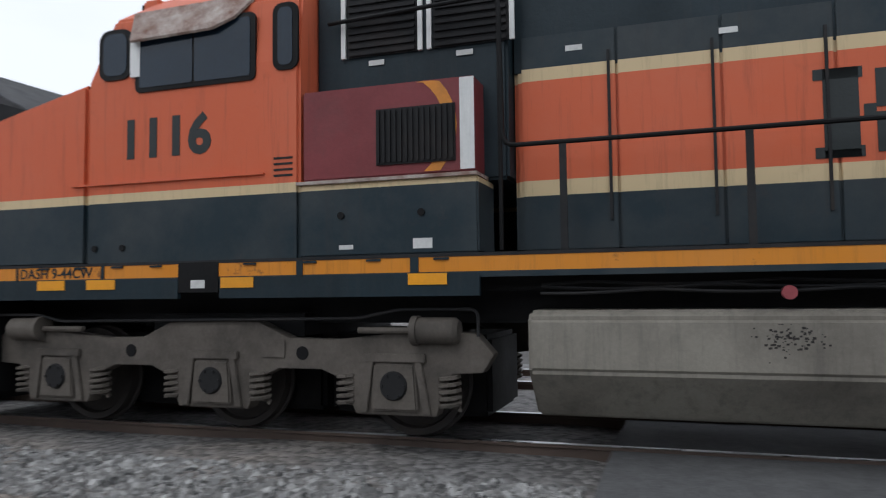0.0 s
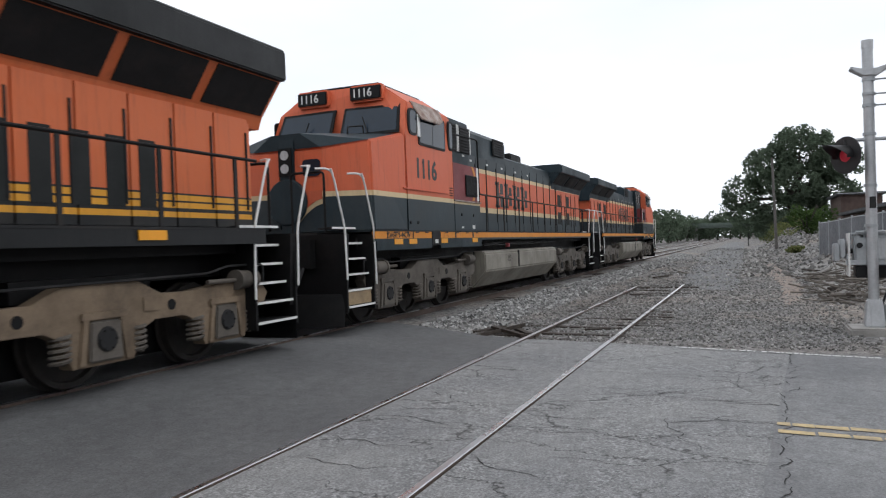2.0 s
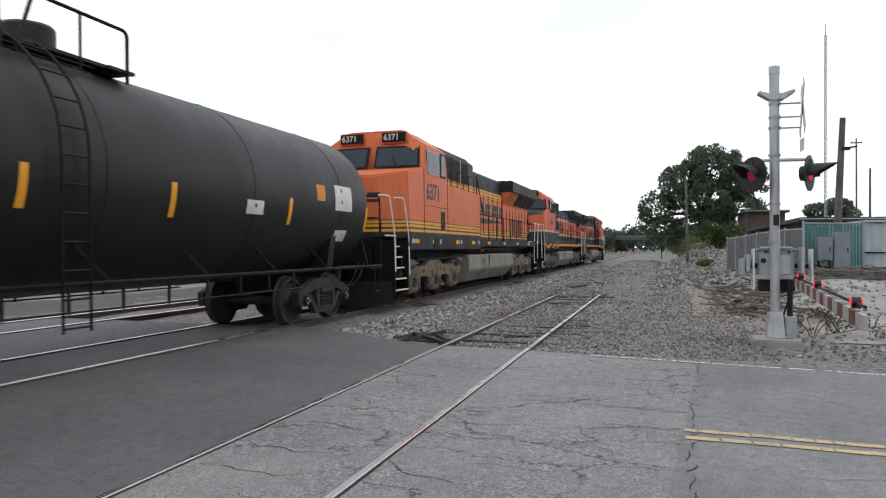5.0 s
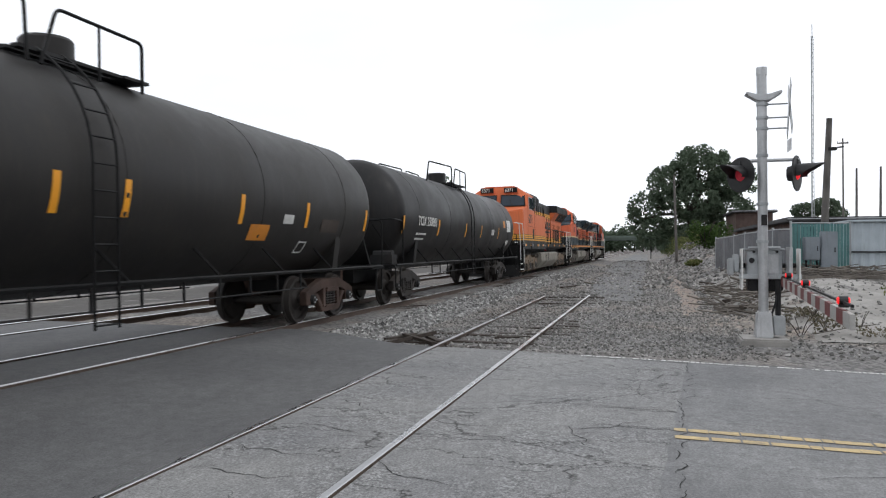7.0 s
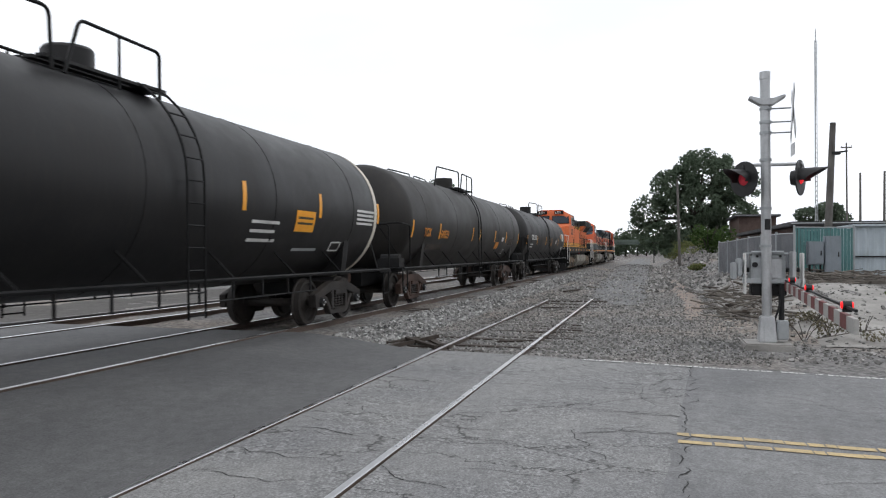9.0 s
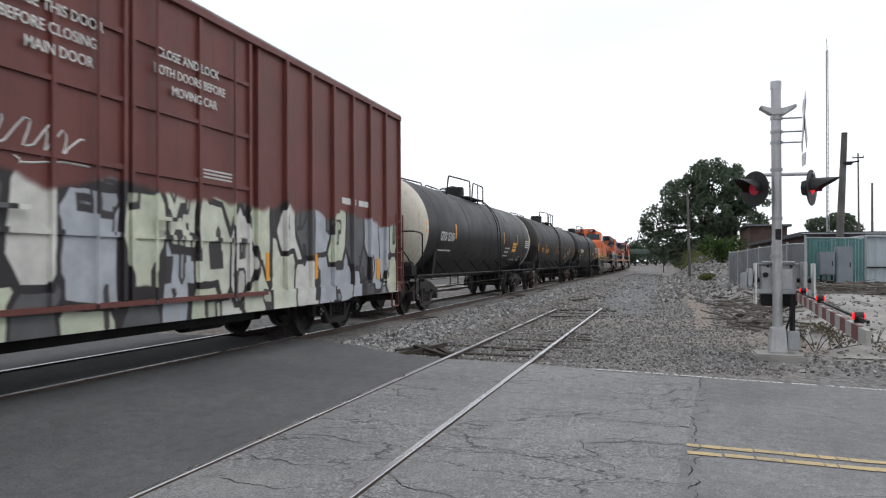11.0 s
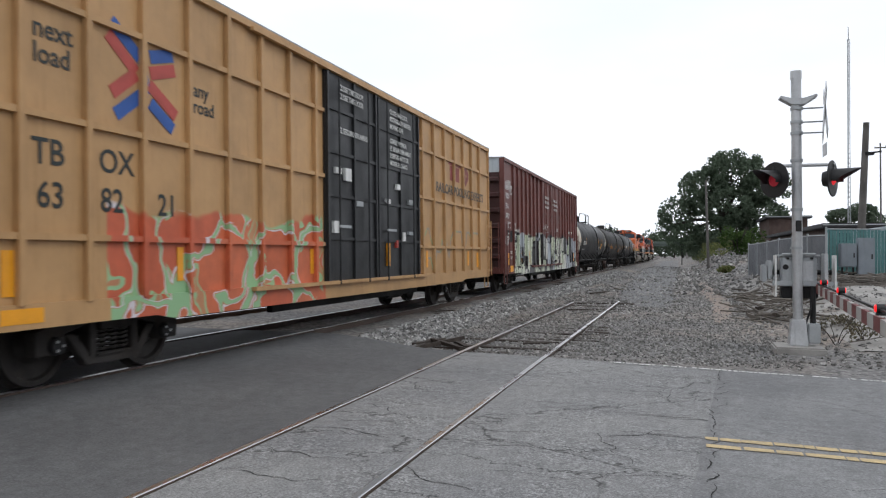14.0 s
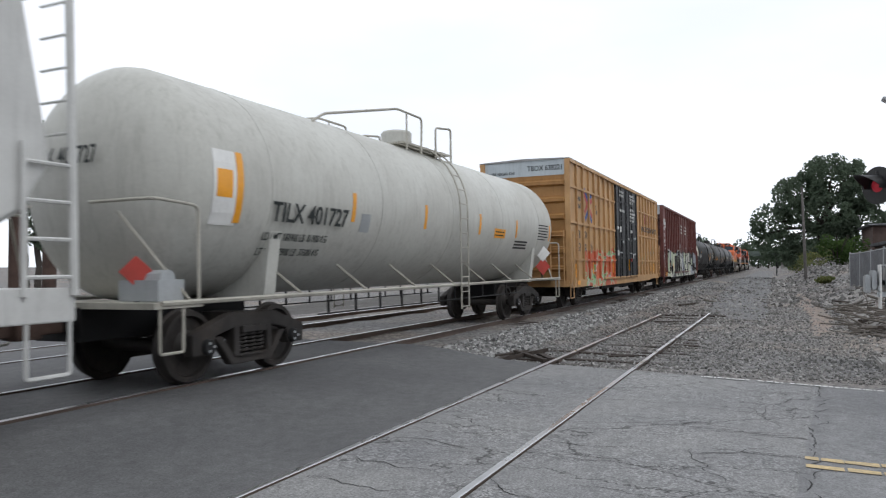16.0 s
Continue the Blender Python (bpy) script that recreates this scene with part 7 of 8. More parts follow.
def crossing_signal():
    ob = thing("crossing_signal", "grey steel crossing signal mast with two flashing red lights", "crossing signal", m=pose(14.9, -2.0, 0))
    part("foundation", Geo().box(-0.42, 0.42, -0.42, 0.42, -0.25, 0.07), M_CONCRETE, ob, bevel=0.03)
    base = part("mast_base", Geo().prism([(-0.16, -0.16), (0.16, -0.16), (0.16, 0.16), (-0.16, 0.16)], 0.07, 0.55, "z", [(-0.12, -0.12), (0.12, -0.12), (0.12, 0.12), (-0.12, 0.12)]), M_SILVER, ob, "cast aluminium mast foot", bevel=0.02)
    part("junction_box", Geo().box(-0.12, 0.12, -0.36, -0.16, 0.12, 0.48), M_GALV, ob, bevel=0.02)
    part("mast", Geo().cyl((0, 0, 0.5), (0, 0.03, 4.95), 0.088, seg=20), M_SILVER, ob, smooth=True)
    part("mast_cap", Geo().cyl((0, 0.03, 4.95), (0, 0.03, 5.09), 0.096, seg=20), M_SILVER, ob, smooth=True)
    part("cross_bracket", Geo().prism([(-0.32, 4.60), (-0.1, 4.46), (0.1, 4.46), (0.32, 4.60), (0.3, 4.64), (0.1, 4.58), (-0.1, 4.58), (-0.3, 4.64)], -0.12, 0.12, "x"), M_SILVER, ob, bevel=0.01)
    for z in (4.40, 4.15, 3.95, 3.45, 2.55, 1.85):
        part("band_clamp", Geo().cyl((0, 0.02, z - 0.025), (0, 0.02, z + 0.025), 0.106, seg=18), M_GALV, ob)
    # crossbuck seen almost edge-on
    for z in (3.95, 4.15, 4.40):
        cb = part("crossbuck_mount", Geo().tube([(0, -0.08, z), (0, -0.42, z)], 0.014, 6), M_GALV, ob)
    for k, a in enumerate((45, -45)):
        b = part("crossbuck_blade", Geo().box(-0.61, 0.61, -0.006, 0.006, -0.115, 0.115), M_SILVER, cb, "white crossbuck blade", bevel=0.004)
        b.matrix_basis = pose(0, -0.44 - 0.02 * k, 4.30, 0, 0, -5) @ pose(0, 0, 0, 0, a, 0)
    part("track_sign", Geo().box(-0.2, 0.2, -0.45, -0.44, 3.52, 3.74), M_SILVER, ob)
    # light arm
    part("light_arm", Geo().tube([(0, 0.42, 3.36), (0, -0.62, 3.36)], 0.032, 8), M_SILVER, ob, smooth=True)
    for y, az in ((0.40, 130), (-0.56, 246)):
        m = pose(-0.06, y, 3.10, 0, 0, az)
        u = part("light_unit", Geo().cyl((0, 0, 0.26), (0, 0, 0.14), 0.03, seg=8), M_SHADE, ob)
        u.matrix_basis = m
        part("background_disc", Geo().lathe([(-0.012, 0.02), (-0.012, 0.325), (0.0, 0.33), (0.012, 0.325), (0.012, 0.12)], (0, 0, 0), "x", 32), M_SHADE, u, "round black background disc", smooth=True)
        part("housing", Geo().lathe([(-0.16, 0.05), (-0.15, 0.13), (-0.012, 0.16)], (0, 0, 0), "x", 24), M_SHADE, u, smooth=True)
        part("lens", Geo().lathe([(0.012, 0.121), (0.03, 0.10), (0.05, 0.07), (0.058, 0.01)], (0, 0, 0), "x", 24), M_RED_LIT if y < 0 else M_RED_DIM, u, "lit red signal lens" if y < 0 else "dim red signal lens", smooth=True)
        v, f, n = [], [], 14
        for i in range(n + 1):
            a = radians(-20 + 220 * i / n)
            reach = 0.13 + 0.33 * max(0.0, math.sin(a))
            for rr in (0.170, 0.176):
                v += [(0.012, rr * math.cos(a), rr * math.sin(a)), (0.012 + reach, rr * 0.97 * math.cos(a), rr * 0.97 * math.sin(a))]
        for i in range(n):
            b = i * 4
            f += [(b, b + 1, b + 5, b + 4), (b + 2, b + 6, b + 7, b + 3), (b + 1, b + 3, b + 7, b + 5)]
        part("visor", Geo().add(v, f), M_SHADE, u, "hood over the lens", smooth=True)
    # gate mechanism
    box = part("gate_mechanism", Geo().box(0.10, 0.52, -0.34, 0.28, 1.14, 1.70), M_GALV, ob, "grey gate motor box", bevel=0.03)
    part("motor_cover", Geo().box(0.05, 0.10, 0.04, 0.26, 1.22, 1.64), M_GALV, box, bevel=0.02)
    part("latch", Geo().cyl((0.02, 0.2, 1.5), (0.05, 0.2, 1.5), 0.05, seg=12), M_STEEL, box)
    part("counterweight", Geo().box(0.05, 0.5, 0.42, 0.50, 1.28, 1.62), M_GALV, ob, bevel=0.02)
    part("counterweight_arm", Geo().box(0.02, 0.5, 0.375, 0.41, 1.26, 1.34), M_GALV, ob)
    part("gate_support", Geo().box(-0.2, 0.2, -0.47, -0.41, 1.02, 1.75), M_SILVER, ob, bevel=0.01)
    part("conduit", Geo().tube([(0.0, -0.25, 0.3), (0.0, -0.25, 1.15)], 0.05, 8), M_STEEL, ob)
    part("cross_bar", Geo().box(0.02, 0.09, -0.66, 0.42, 1.16, 1.24), M_GALV, ob)
    for y in (0.37, -0.62):
        part("side_plate", Geo().box(-0.02, 0.30, y - 0.015, y + 0.015, 0.95, 1.72), M_WHITE, ob, bevel=0.006)
    part("lower_case", Geo().box(0.12, 0.46, -0.36, 0.26, 0.92, 1.14), M_STEEL, ob, bevel=0.02)
    part("cover_ledge", Geo().box(0.07, 0.55, -0.38, 0.32, 1.70, 1.73), M_GALV, ob)
    part("hinge_bar", Geo().tube([(0.06, -0.30, 1.74), (0.06, 0.26, 1.74)], 0.02, 8), M_GALV, box)
    for y in (-0.24, -0.02, 0.16):
        part("cover_bolt", Geo().cyl((0.02, y, 1.66), (0.10, y, 1.66), 0.022, seg=8), M_STEEL, box)
    part("cover_panel", Geo().box(0.085, 0.10, -0.28, 0.0, 1.24, 1.62), M_SILVER, box, bevel=0.008)
    part("shaft", Geo().cyl((0.3, -0.66, 1.40), (0.3, 0.46, 1.40), 0.045, seg=12), M_STEEL, ob, smooth=True)
    part("counterweight", Geo().box(0.08, 0.46, 0.51, 0.60, 1.22, 1.54), M_GALV, ob, bevel=0.02)
    part("flex_conduit", Geo().tube(bars([(-0.02, -0.12, 0.45), (-0.12, -0.2, 0.75), (0.06, -0.22, 0.95)], 0.1), 0.02, 6), M_STEEL, ob)
    part("warning_plate", Geo().box(-0.105, -0.095, -0.05, 0.05, 2.15, 2.35), M_STEEL, ob)
    return ob


def gate_arm():
    a, b = Vector((14.75, -2.30, 1.12)), Vector((7.38, -1.73, 1.06))
    ob = thing("gate_arm", "lowered red and white striped crossing gate arm with red lamps", "crossing gate")
    n = 18
    d = (b - a) / n
    turn = math.degrees(math.atan2(d.y, d.x))
    for k in range(n):
        p = a + d * k
        part("stripe", Geo().box(0, d.length - 0.002, -0.022, 0.022, -0.085 + 0.02 * k / n, 0.075).mesh("stripe", M_GATERED if k % 2 == 0 else M_GATEWHITE), None, ob).matrix_basis = pose(*p, 0, 0, turn)
    part("arm_spine", Geo().box(0, (b - a).length, -0.012, 0.012, 0.08, 0.105).mesh("arm_spine", M_STEEL), None, ob).matrix_basis = pose(*a, 0, 0, turn)
    for t in (0.17, 0.5, 0.93):
        p = a.lerp(b, t) + Vector((0, 0, 0.10))
        lamp = part("lamp_body", Geo().box(-0.05, 0.05, -0.055, 0.055, 0, 0.03).cyl((0, -0.055, 0.09), (0, 0.055, 0.09), 0.062, seg=14), M_SHADE, ob)
        lamp.matrix_basis = pose(*p, 0, 0, turn) @ Matrix.Diagonal((0.72, 0.72, 0.72, 1))
        for s in (-1, 1):
            part("lamp_lens", Geo().cyl((0, s * 0.056, 0.09), (0, s * 0.075, 0.09), 0.052, 0.04, seg=14), M_RED_LAMP, lamp, "lit red lamp")
        part("lamp_glass", Geo().cyl((-0.066, 0, 0.09), (-0.075, 0, 0.09), 0.04, seg=12), M_RED_LAMP, lamp, "lit red lamp")
    return ob


crossing_signal()
gate_arm()

# ---- road paint ----
M_ROADYELLOW = surface("worn_yellow_road_paint", (0.56, 0.42, 0.21), 0.8, second=(0.40, 0.32, 0.20), patch=7.0, vary=0.5, stain=0.8, stain_colour=(0.14, 0.13, 0.12), grain=40)
M_ROADWHITE = surface("worn_white_road_paint", (0.75, 0.75, 0.73), 0.7, second=(0.5, 0.49, 0.47), patch=3.0, vary=0.4, stain=0.6, stain_colour=(0.17, 0.165, 0.16), grain=40)


def worn_line(name, line, y0, y1, width, material, label, keep, seed, lengths=(0.08, 0.3)):
    """A painted line broken by wear; line gives x at y."""
    rnd = random.Random(seed)
    g = Geo()
    y = y0
    while y > y1:
        ln = rnd.uniform(*lengths)
        if rnd.random() < keep or y > y0 - 0.6:
            w0, w1 = rnd.uniform(-0.014, 0.014), rnd.uniform(-0.014, 0.014)
            z = 0.0145 + 0.006 * noise.noise((line(y) * 0.7, y * 0.7, 2))
            a, b = line(y), line(y - ln)
            g.add([(a - width / 2 + w0, y, z), (a + width / 2 + w1, y, z), (b + width / 2 + w0, y - ln, z), (b - width / 2 + w1, y - ln, z)], [(0, 1, 2, 3)])
        y -= ln + rnd.uniform(0.004, 0.03)
    return solid(name, g, material, label, "road marking", kind="structure")


worn_line("centre_line_1", lambda y: 7.39 + 0.075 * y, -0.20, -14, 0.115, M_ROADYELLOW, "worn yellow road line with gaps", 0.97, 1)
worn_line("centre_line_2", lambda y: 7.12 + 0.075 * y, -0.20, -14, 0.115, M_ROADYELLOW, "worn yellow road line with gaps", 0.97, 2)
worn_line("edge_line", lambda y: road_far(y) - 0.14, 1.1, -20, 0.085, M_ROADWHITE, "worn white line at the road's edge", 0.86, 3, (0.015, 0.09))

# ---- ties, stones and scrap ----
track = tagged(new("track_ties"), "dark creosoted ties of the main track", "track ties", kind="structure")
TIE = Geo().box(-0.115, 0.115, -1.3, 1.3, -0.16, 0).mesh("tie", M_TIE, 0.01)
x = -13.0
while x < 95:
    if x < -0.9 or x > 13.0:
        put("tie", TIE, pose(x + random.uniform(-0.03, 0.03), MAIN_Y + random.uniform(-0.06, 0.06), MAIN_Z - 0.145, 0, 0, random.uniform(-1.2, 1.2)), track)
    x += 0.54
old_ties = tagged(new("siding_ties"), "grey half-buried ties of the siding", "track ties", kind="structure")
TIE_OLD = Geo().box(-0.11, 0.11, -1.25, 1.25, -0.16, 0).mesh("tie", M_TIE, 0.015)
for k in range(26):
    x = 13.2 + k * 0.58
    put("tie", TIE_OLD, pose(x, SIDING_Y + random.uniform(-0.15, 0.15), lift(x, SIDING_Y) + random.uniform(-0.02, 0.03), random.uniform(-1, 1), 0, random.uniform(-4, 4)), old_ties)


def bed_height(x, y):
    lo = MAIN_Y - 2.6
    if -0.75 < x < 12.75 or y < lo:
        return lift(x, y)
    if y < lo + 0.45:
        return max(lift(x, y), -0.12 + 0.14 * (y - lo) / 0.45)
    return 0.02 + 0.055 * min(1.0, (y - lo - 0.45) / 0.6)


def scatter_stones(name, areas, material, label, seed):
    """Angular stones lying over areas: rows of (x0, x1, y0, y1, how many, smallest, largest)."""
    rs = np.random.RandomState(seed)
    cube = np.array([(-1, -1, -1), (1, -1, -1), (1, 1, -1), (-1, 1, -1), (-1, -1, 1), (1, -1, 1), (1, 1, 1), (-1, 1, 1)], float)
    quads = np.array([(3, 2, 1, 0), (4, 5, 6, 7), (0, 1, 5, 4), (1, 2, 6, 5), (2, 3, 7, 6), (3, 0, 4, 7)])
    vs, fs, n = [], [], 0
    for x0, x1, y0, y1, count, s0, s1 in areas:
        for _ in range(count):
            x, y = rs.uniform(x0, x1), rs.uniform(y0, y1)
            size = s0 + (s1 - s0) * rs.rand() ** 2
            p = cube * size * rs.uniform(0.55, 1.0, 3) * rs.uniform(0.62, 1.1, (8, 1)) * np.array((1, 1, 0.75))
            m = np.array(Euler(rs.uniform(-0.9, 0.9, 3) + (0, 0, rs.uniform(0, 6))).to_matrix())
            p = p @ m.T + (x, y, bed_height(x, y) + size * 0.35)
            vs.append(p)
            fs.append(quads + n)
            n += 8
    me = bpy.data.meshes.new(name)
    me.from_pydata(np.concatenate(vs).tolist(), [], np.concatenate(fs).tolist())
    me.materials.append(material)
    return tagged(new(name, me), label, "gravel", kind="stuff")


def stone_material(name, tones):
    ma, nodes, links, bsdf = shader(name)
    geo = nodes.new("ShaderNodeNewGeometry")
    c = ramp_node(nodes, links, geo.outputs["Random Per Island"], [(i / (len(tones) - 1), t) for i, t in enumerate(tones)]).outputs[0]
    co = nodes.new("ShaderNodeTexCoord").outputs["Object"]
    fine = noise_node(nodes, links, co, 60, 3, 0.7)
    c = mix_node(nodes, links, 0.45, c, mix_node(nodes, links, 1.0, c, ramp_node(nodes, links, fine.outputs["Fac"], [(0.3, 0.5), (0.7, 1.5)]).outputs[0], "MULTIPLY"))
    links.new(c, bsdf.inputs["Base Color"])
    bsdf.inputs["Roughness"].default_value = 0.9
    return ma


M_STONES = stone_material("broken_ballast_stone", [(0.06, 0.06, 0.06), (0.17, 0.168, 0.162), (0.29, 0.287, 0.28), (0.12, 0.115, 0.11), (0.46, 0.455, 0.44), (0.20, 0.195, 0.185)])
M_PEBBLES = stone_material("dusty_pebbles", [(0.07, 0.069, 0.067), (0.18, 0.174, 0.165), (0.12, 0.115, 0.108), (0.40, 0.388, 0.37), (0.15, 0.145, 0.138)])
scatter_stones("ballast_stones", [(12.8, 22, 4.75, 6.1, 5000, 0.03, 0.062), (22, 36, 4.8, 6.1, 4000, 0.032, 0.066), (36, 70, 4.8, 6.1, 2600, 0.045, 0.08), (-11, -0.85, 4.95, 6.0, 8500, 0.02, 0.05)], M_STONES, "grey broken ballast stones beside the main track", 5)
scatter_stones("loose_gravel", [(12.6, 20, -1.8, 4.8, 11000, 0.008, 0.03), (20, 34, -2.0, 4.8, 8000, 0.012, 0.04), (34, 60, -2, 4.8, 2600, 0.02, 0.055), (13, 34, -8.5, -1.6, 7000, 0.008, 0.05), (34, 92, -7.4, 0.5, 4200, 0.03, 0.13), (27, 110, 0.3, 4.4, 1500, 0.03, 0.09)], M_PEBBLES, "dusty loose gravel over the earth", 6)

PLANKS = ((13.25, 4.75, 8, 2.2), (13.6, 4.45, -22, 1.9), (13.9, 4.15, 30, 1.6), (13.3, 4.1, 75, 1.2), (14.2, 4.6, -60, 1.0), (13.5, 4.3, 48, 1.5), (13.8, 4.75, -8, 1.7), (14.6, 2.7, -70, 1.0), (21.2, -2.0, 12, 2.6), (21.8, -2.5, -12, 2.8), (22.6, -2.2, 4, 2.4), (23.4, -2.9, 24, 2.6), (24.2, -2.4, -20, 2.2), (30.2, -2.2, 4, 3.0), (31.5, -2.8, -14, 3.0), (33.0, -2.5, 20, 2.6), (26.0, -4.6, -8, 2.6), (26.8, -5.4, 22, 2.4), (25.2, -5.6, 60, 2.2), (24.3, -4.9, -36, 2.4), (28.5, -7.2, 14, 2.6), (27.4, -8.0, -26, 2.4), (20.4, -2.9, 50, 2.0), (27.0, -6.4, 40, 2.2), (25.6, -6.6, -50, 2.0), (24.0, -6.2, 10, 2.4), (37.0, 2.8, 30, 1.6), (33.5, 3.6, -20, 1.4), (40.5, 0.6, 60, 1.2))
for k, (x, y, a, ln) in enumerate(PLANKS):
    rnd = random.Random(k)
    if k < 8:
        ln *= 0.75
    g = Geo()
    n = 5
    w, h = (rnd.uniform(0.025, 0.06), rnd.uniform(0.02, 0.04)) if k < 8 else (rnd.uniform(0.045, 0.085), rnd.uniform(0.03, 0.06))
    for i in range(n + 1):
        t = -ln / 2 + ln * i / n
        c = [rnd.uniform(0.8, 1.05) for _ in range(4)]
        g.v += [(t, -w * c[0], -h * c[1]), (t, w * c[1], -h * c[2]), (t, w * c[2], h * c[3]), (t, -w * c[3], h * c[0])]
    for i in range(n):
        for q in range(4):
            g.f.append((i * 4 + q, i * 4 + (q + 1) % 4, i * 4 + 4 + (q + 1) % 4, i * 4 + 4 + q))
    g.f += [(3, 2, 1, 0), (n * 4, n * 4 + 1, n * 4 + 2, n * 4 + 3)]
    solid("discarded_tie", g, M_TIE if k < 8 or k % 3 == 0 else M_WOOD, "old grey railway tie lying on the ground", "railway tie", group="discarded ties", m=pose(x, y, lift(x, y) + h * 0.75 + (0.05 if k % 4 == 1 else 0.0), 0, rnd.uniform(-3, 3), a))

rs = random.Random(77)
g = Geo()
for k in range(420):
    if k % 3 == 0:
        x, y = 24.0 + rs.gauss(0, 3.0), -2.7 + rs.gauss(0, 0.5)
    else:
        x, y = rs.uniform(24.0, 29.2), rs.uniform(-9.5, -4.0)
    ln, a, b = rs.uniform(0.3, 1.5), rs.uniform(0, 6.28), rs.uniform(-0.12, 0.3)
    z = lift(x, y) + rs.uniform(0.02, 0.28)
    d = Vector((math.cos(a) * ln, math.sin(a) * ln, b * ln)) * 0.5
    p = Vector((x, y, z))
    q = p + Vector((rs.uniform(-0.06, 0.06), rs.uniform(-0.06, 0.06), rs.uniform(-0.03, 0.03)))
    g.tube([p - d, q, p + d], rs.uniform(0.008, 0.035), 5)
solid("brush_pile", g, M_WOOD, "heaps of grey brush and broken timber on the bank", "brush pile", kind="stuff")

for x, zt in ((15.66, 5.6), (16.4, 5.7), (17.7, 5.85), (18.7, 5.95), (20.1, 6.1)):
    solid("timber_post", Geo().cyl((x, 26, -0.6), (x, 26, zt), 0.26, 0.24, seg=12), M_RUSTTRUCK, "stout brown timber post across the tracks", "post", group="timber posts", smooth=True)

# ---- poles, fence, sheds ----


M_POLE = surface("silvered_pole_wood", (0.15, 0.14, 0.13), 0.9, vary=0.5, stain=0.5, streak=True, bump=0.5)


def utility_pole(x, y, z, tip, r, label, arms=()):
    ob = thing("utility_pole", label, "utility pole", "utility poles")
    g = Geo()
    a, b = Vector((x, y, z - 0.4)), Vector(tip)
    g.cyl(a, b, r, r * 0.65, seg=12)
    part("pole", g, M_POLE, ob, smooth=True)
    for t, w in arms:
        p = a.lerp(b, t)
        part("cross_arm", Geo().box(p.x - 0.05, p.x + 0.05, p.y - w / 2, p.y + w / 2, p.z - 0.06, p.z + 0.06), M_WOOD, ob)
        for s in (-0.45, 0.45):
            part("insulator", Geo().cyl((p.x, p.y + s * w, p.z + 0.06), (p.x, p.y + s * w, p.z + 0.2), 0.035, seg=8), M_GALV, ob)
    return ob


lean = utility_pole(30, -6.02, lift(30, -6.02), (30, -6.27, 6.47), 0.155, "leaning weathered wooden pole with a bracket")
part("bracket", Geo().box(29.85, 30.15, -6.5, -6.2, 5.3, 5.4).tube([(30, -6.2, 5.35), (30, -6.75, 5.42)], 0.03, 6), M_STEEL, lean)
utility_pole(62, -1.92, lift(62, -1.92), (62, -1.71, 7.55), 0.12, "slim grey wooden pole beside the track")
utility_pole(80, -17.97, lift(80, -18), (80, -17.9, 12.36), 0.10, "tall thin pole behind the yard", ((0.96, 1.0),))
utility_pole(100, -23.88, lift(100, -23.9), (100, -23.88, 11.32), 0.17, "short wooden pole behind the yard")
utility_pole(100, -26.43, lift(100, -26.4), (100, -26.5, 11.46), 0.18, "short wooden pole behind the yard")
for x, y in ((5.6, 70.0), (28.7, -14.4)):
    utility_pole(x, y, lift(x, y), (x, y, 13.6), 0.16, "tall wooden pole carrying cables over the tracks", ((0.96, 1.2),))
for k, (dx, z) in enumerate(((0.0, 11.4), (0.55, 13.25))):
    pts = [(5.6 + 23.1 * i / 14 + dx, 70 - 84.4 * i / 14, z - 0.5 * math.sin(math.pi * i / 14) + 0.45) for i in range(15)]
    solid("overhead_cable", Geo().tube(pts, 0.022, 5), M_BLACK, "thin black cable strung high over the tracks", "cable", group="overhead cables")
mast = thing("antenna_mast", "tall thin grey radio mast", "antenna mast")
g = Geo()
for k in range(3):
    g.cyl((75 + 0.14 * math.cos(k * 2.1), -14.3 + 0.14 * math.sin(k * 2.1), 0.5), (75 + 0.08 * math.cos(k * 2.1), -14.23 + 0.08 * math.sin(k * 2.1), 21.2), 0.03, seg=6)
for k in range(46):
    z = 1.0 + k * 0.44
    for j in range(3):
        a0, a1 = j * 2.1, (j + 1) * 2.1
        g.tube([(75 + 0.13 * math.cos(a0), -14.28 + 0.13 * math.sin(a0), z), (75 + 0.13 * math.cos(a1), -14.28 + 0.13 * math.sin(a1), z + 0.3)], 0.014, 4)
part("lattice", g, M_GALV, mast)
part("whip_antenna", Geo().cyl((75, -14.25, 21.1), (75, -14.22, 22.3), 0.025, seg=6), M_STEEL, mast)

M_SLAT = surface("grey_fence_slats", (0.135, 0.145, 0.16), 0.6, vary=0.25, stain=0.3)
M_CABINET = surface("blue_grey_cabinet", (0.24, 0.27, 0.30), 0.5, vary=0.2, stain=0.3, streak=True)
M_TEAL = surface("teal_screen", (0.085, 0.22, 0.215), 0.6, vary=0.25, stain=0.35, streak=True)
M_BLUEGREY = surface("pale_blue_metal", (0.48, 0.54, 0.58), 0.5, vary=0.15, stain=0.25, streak=True)


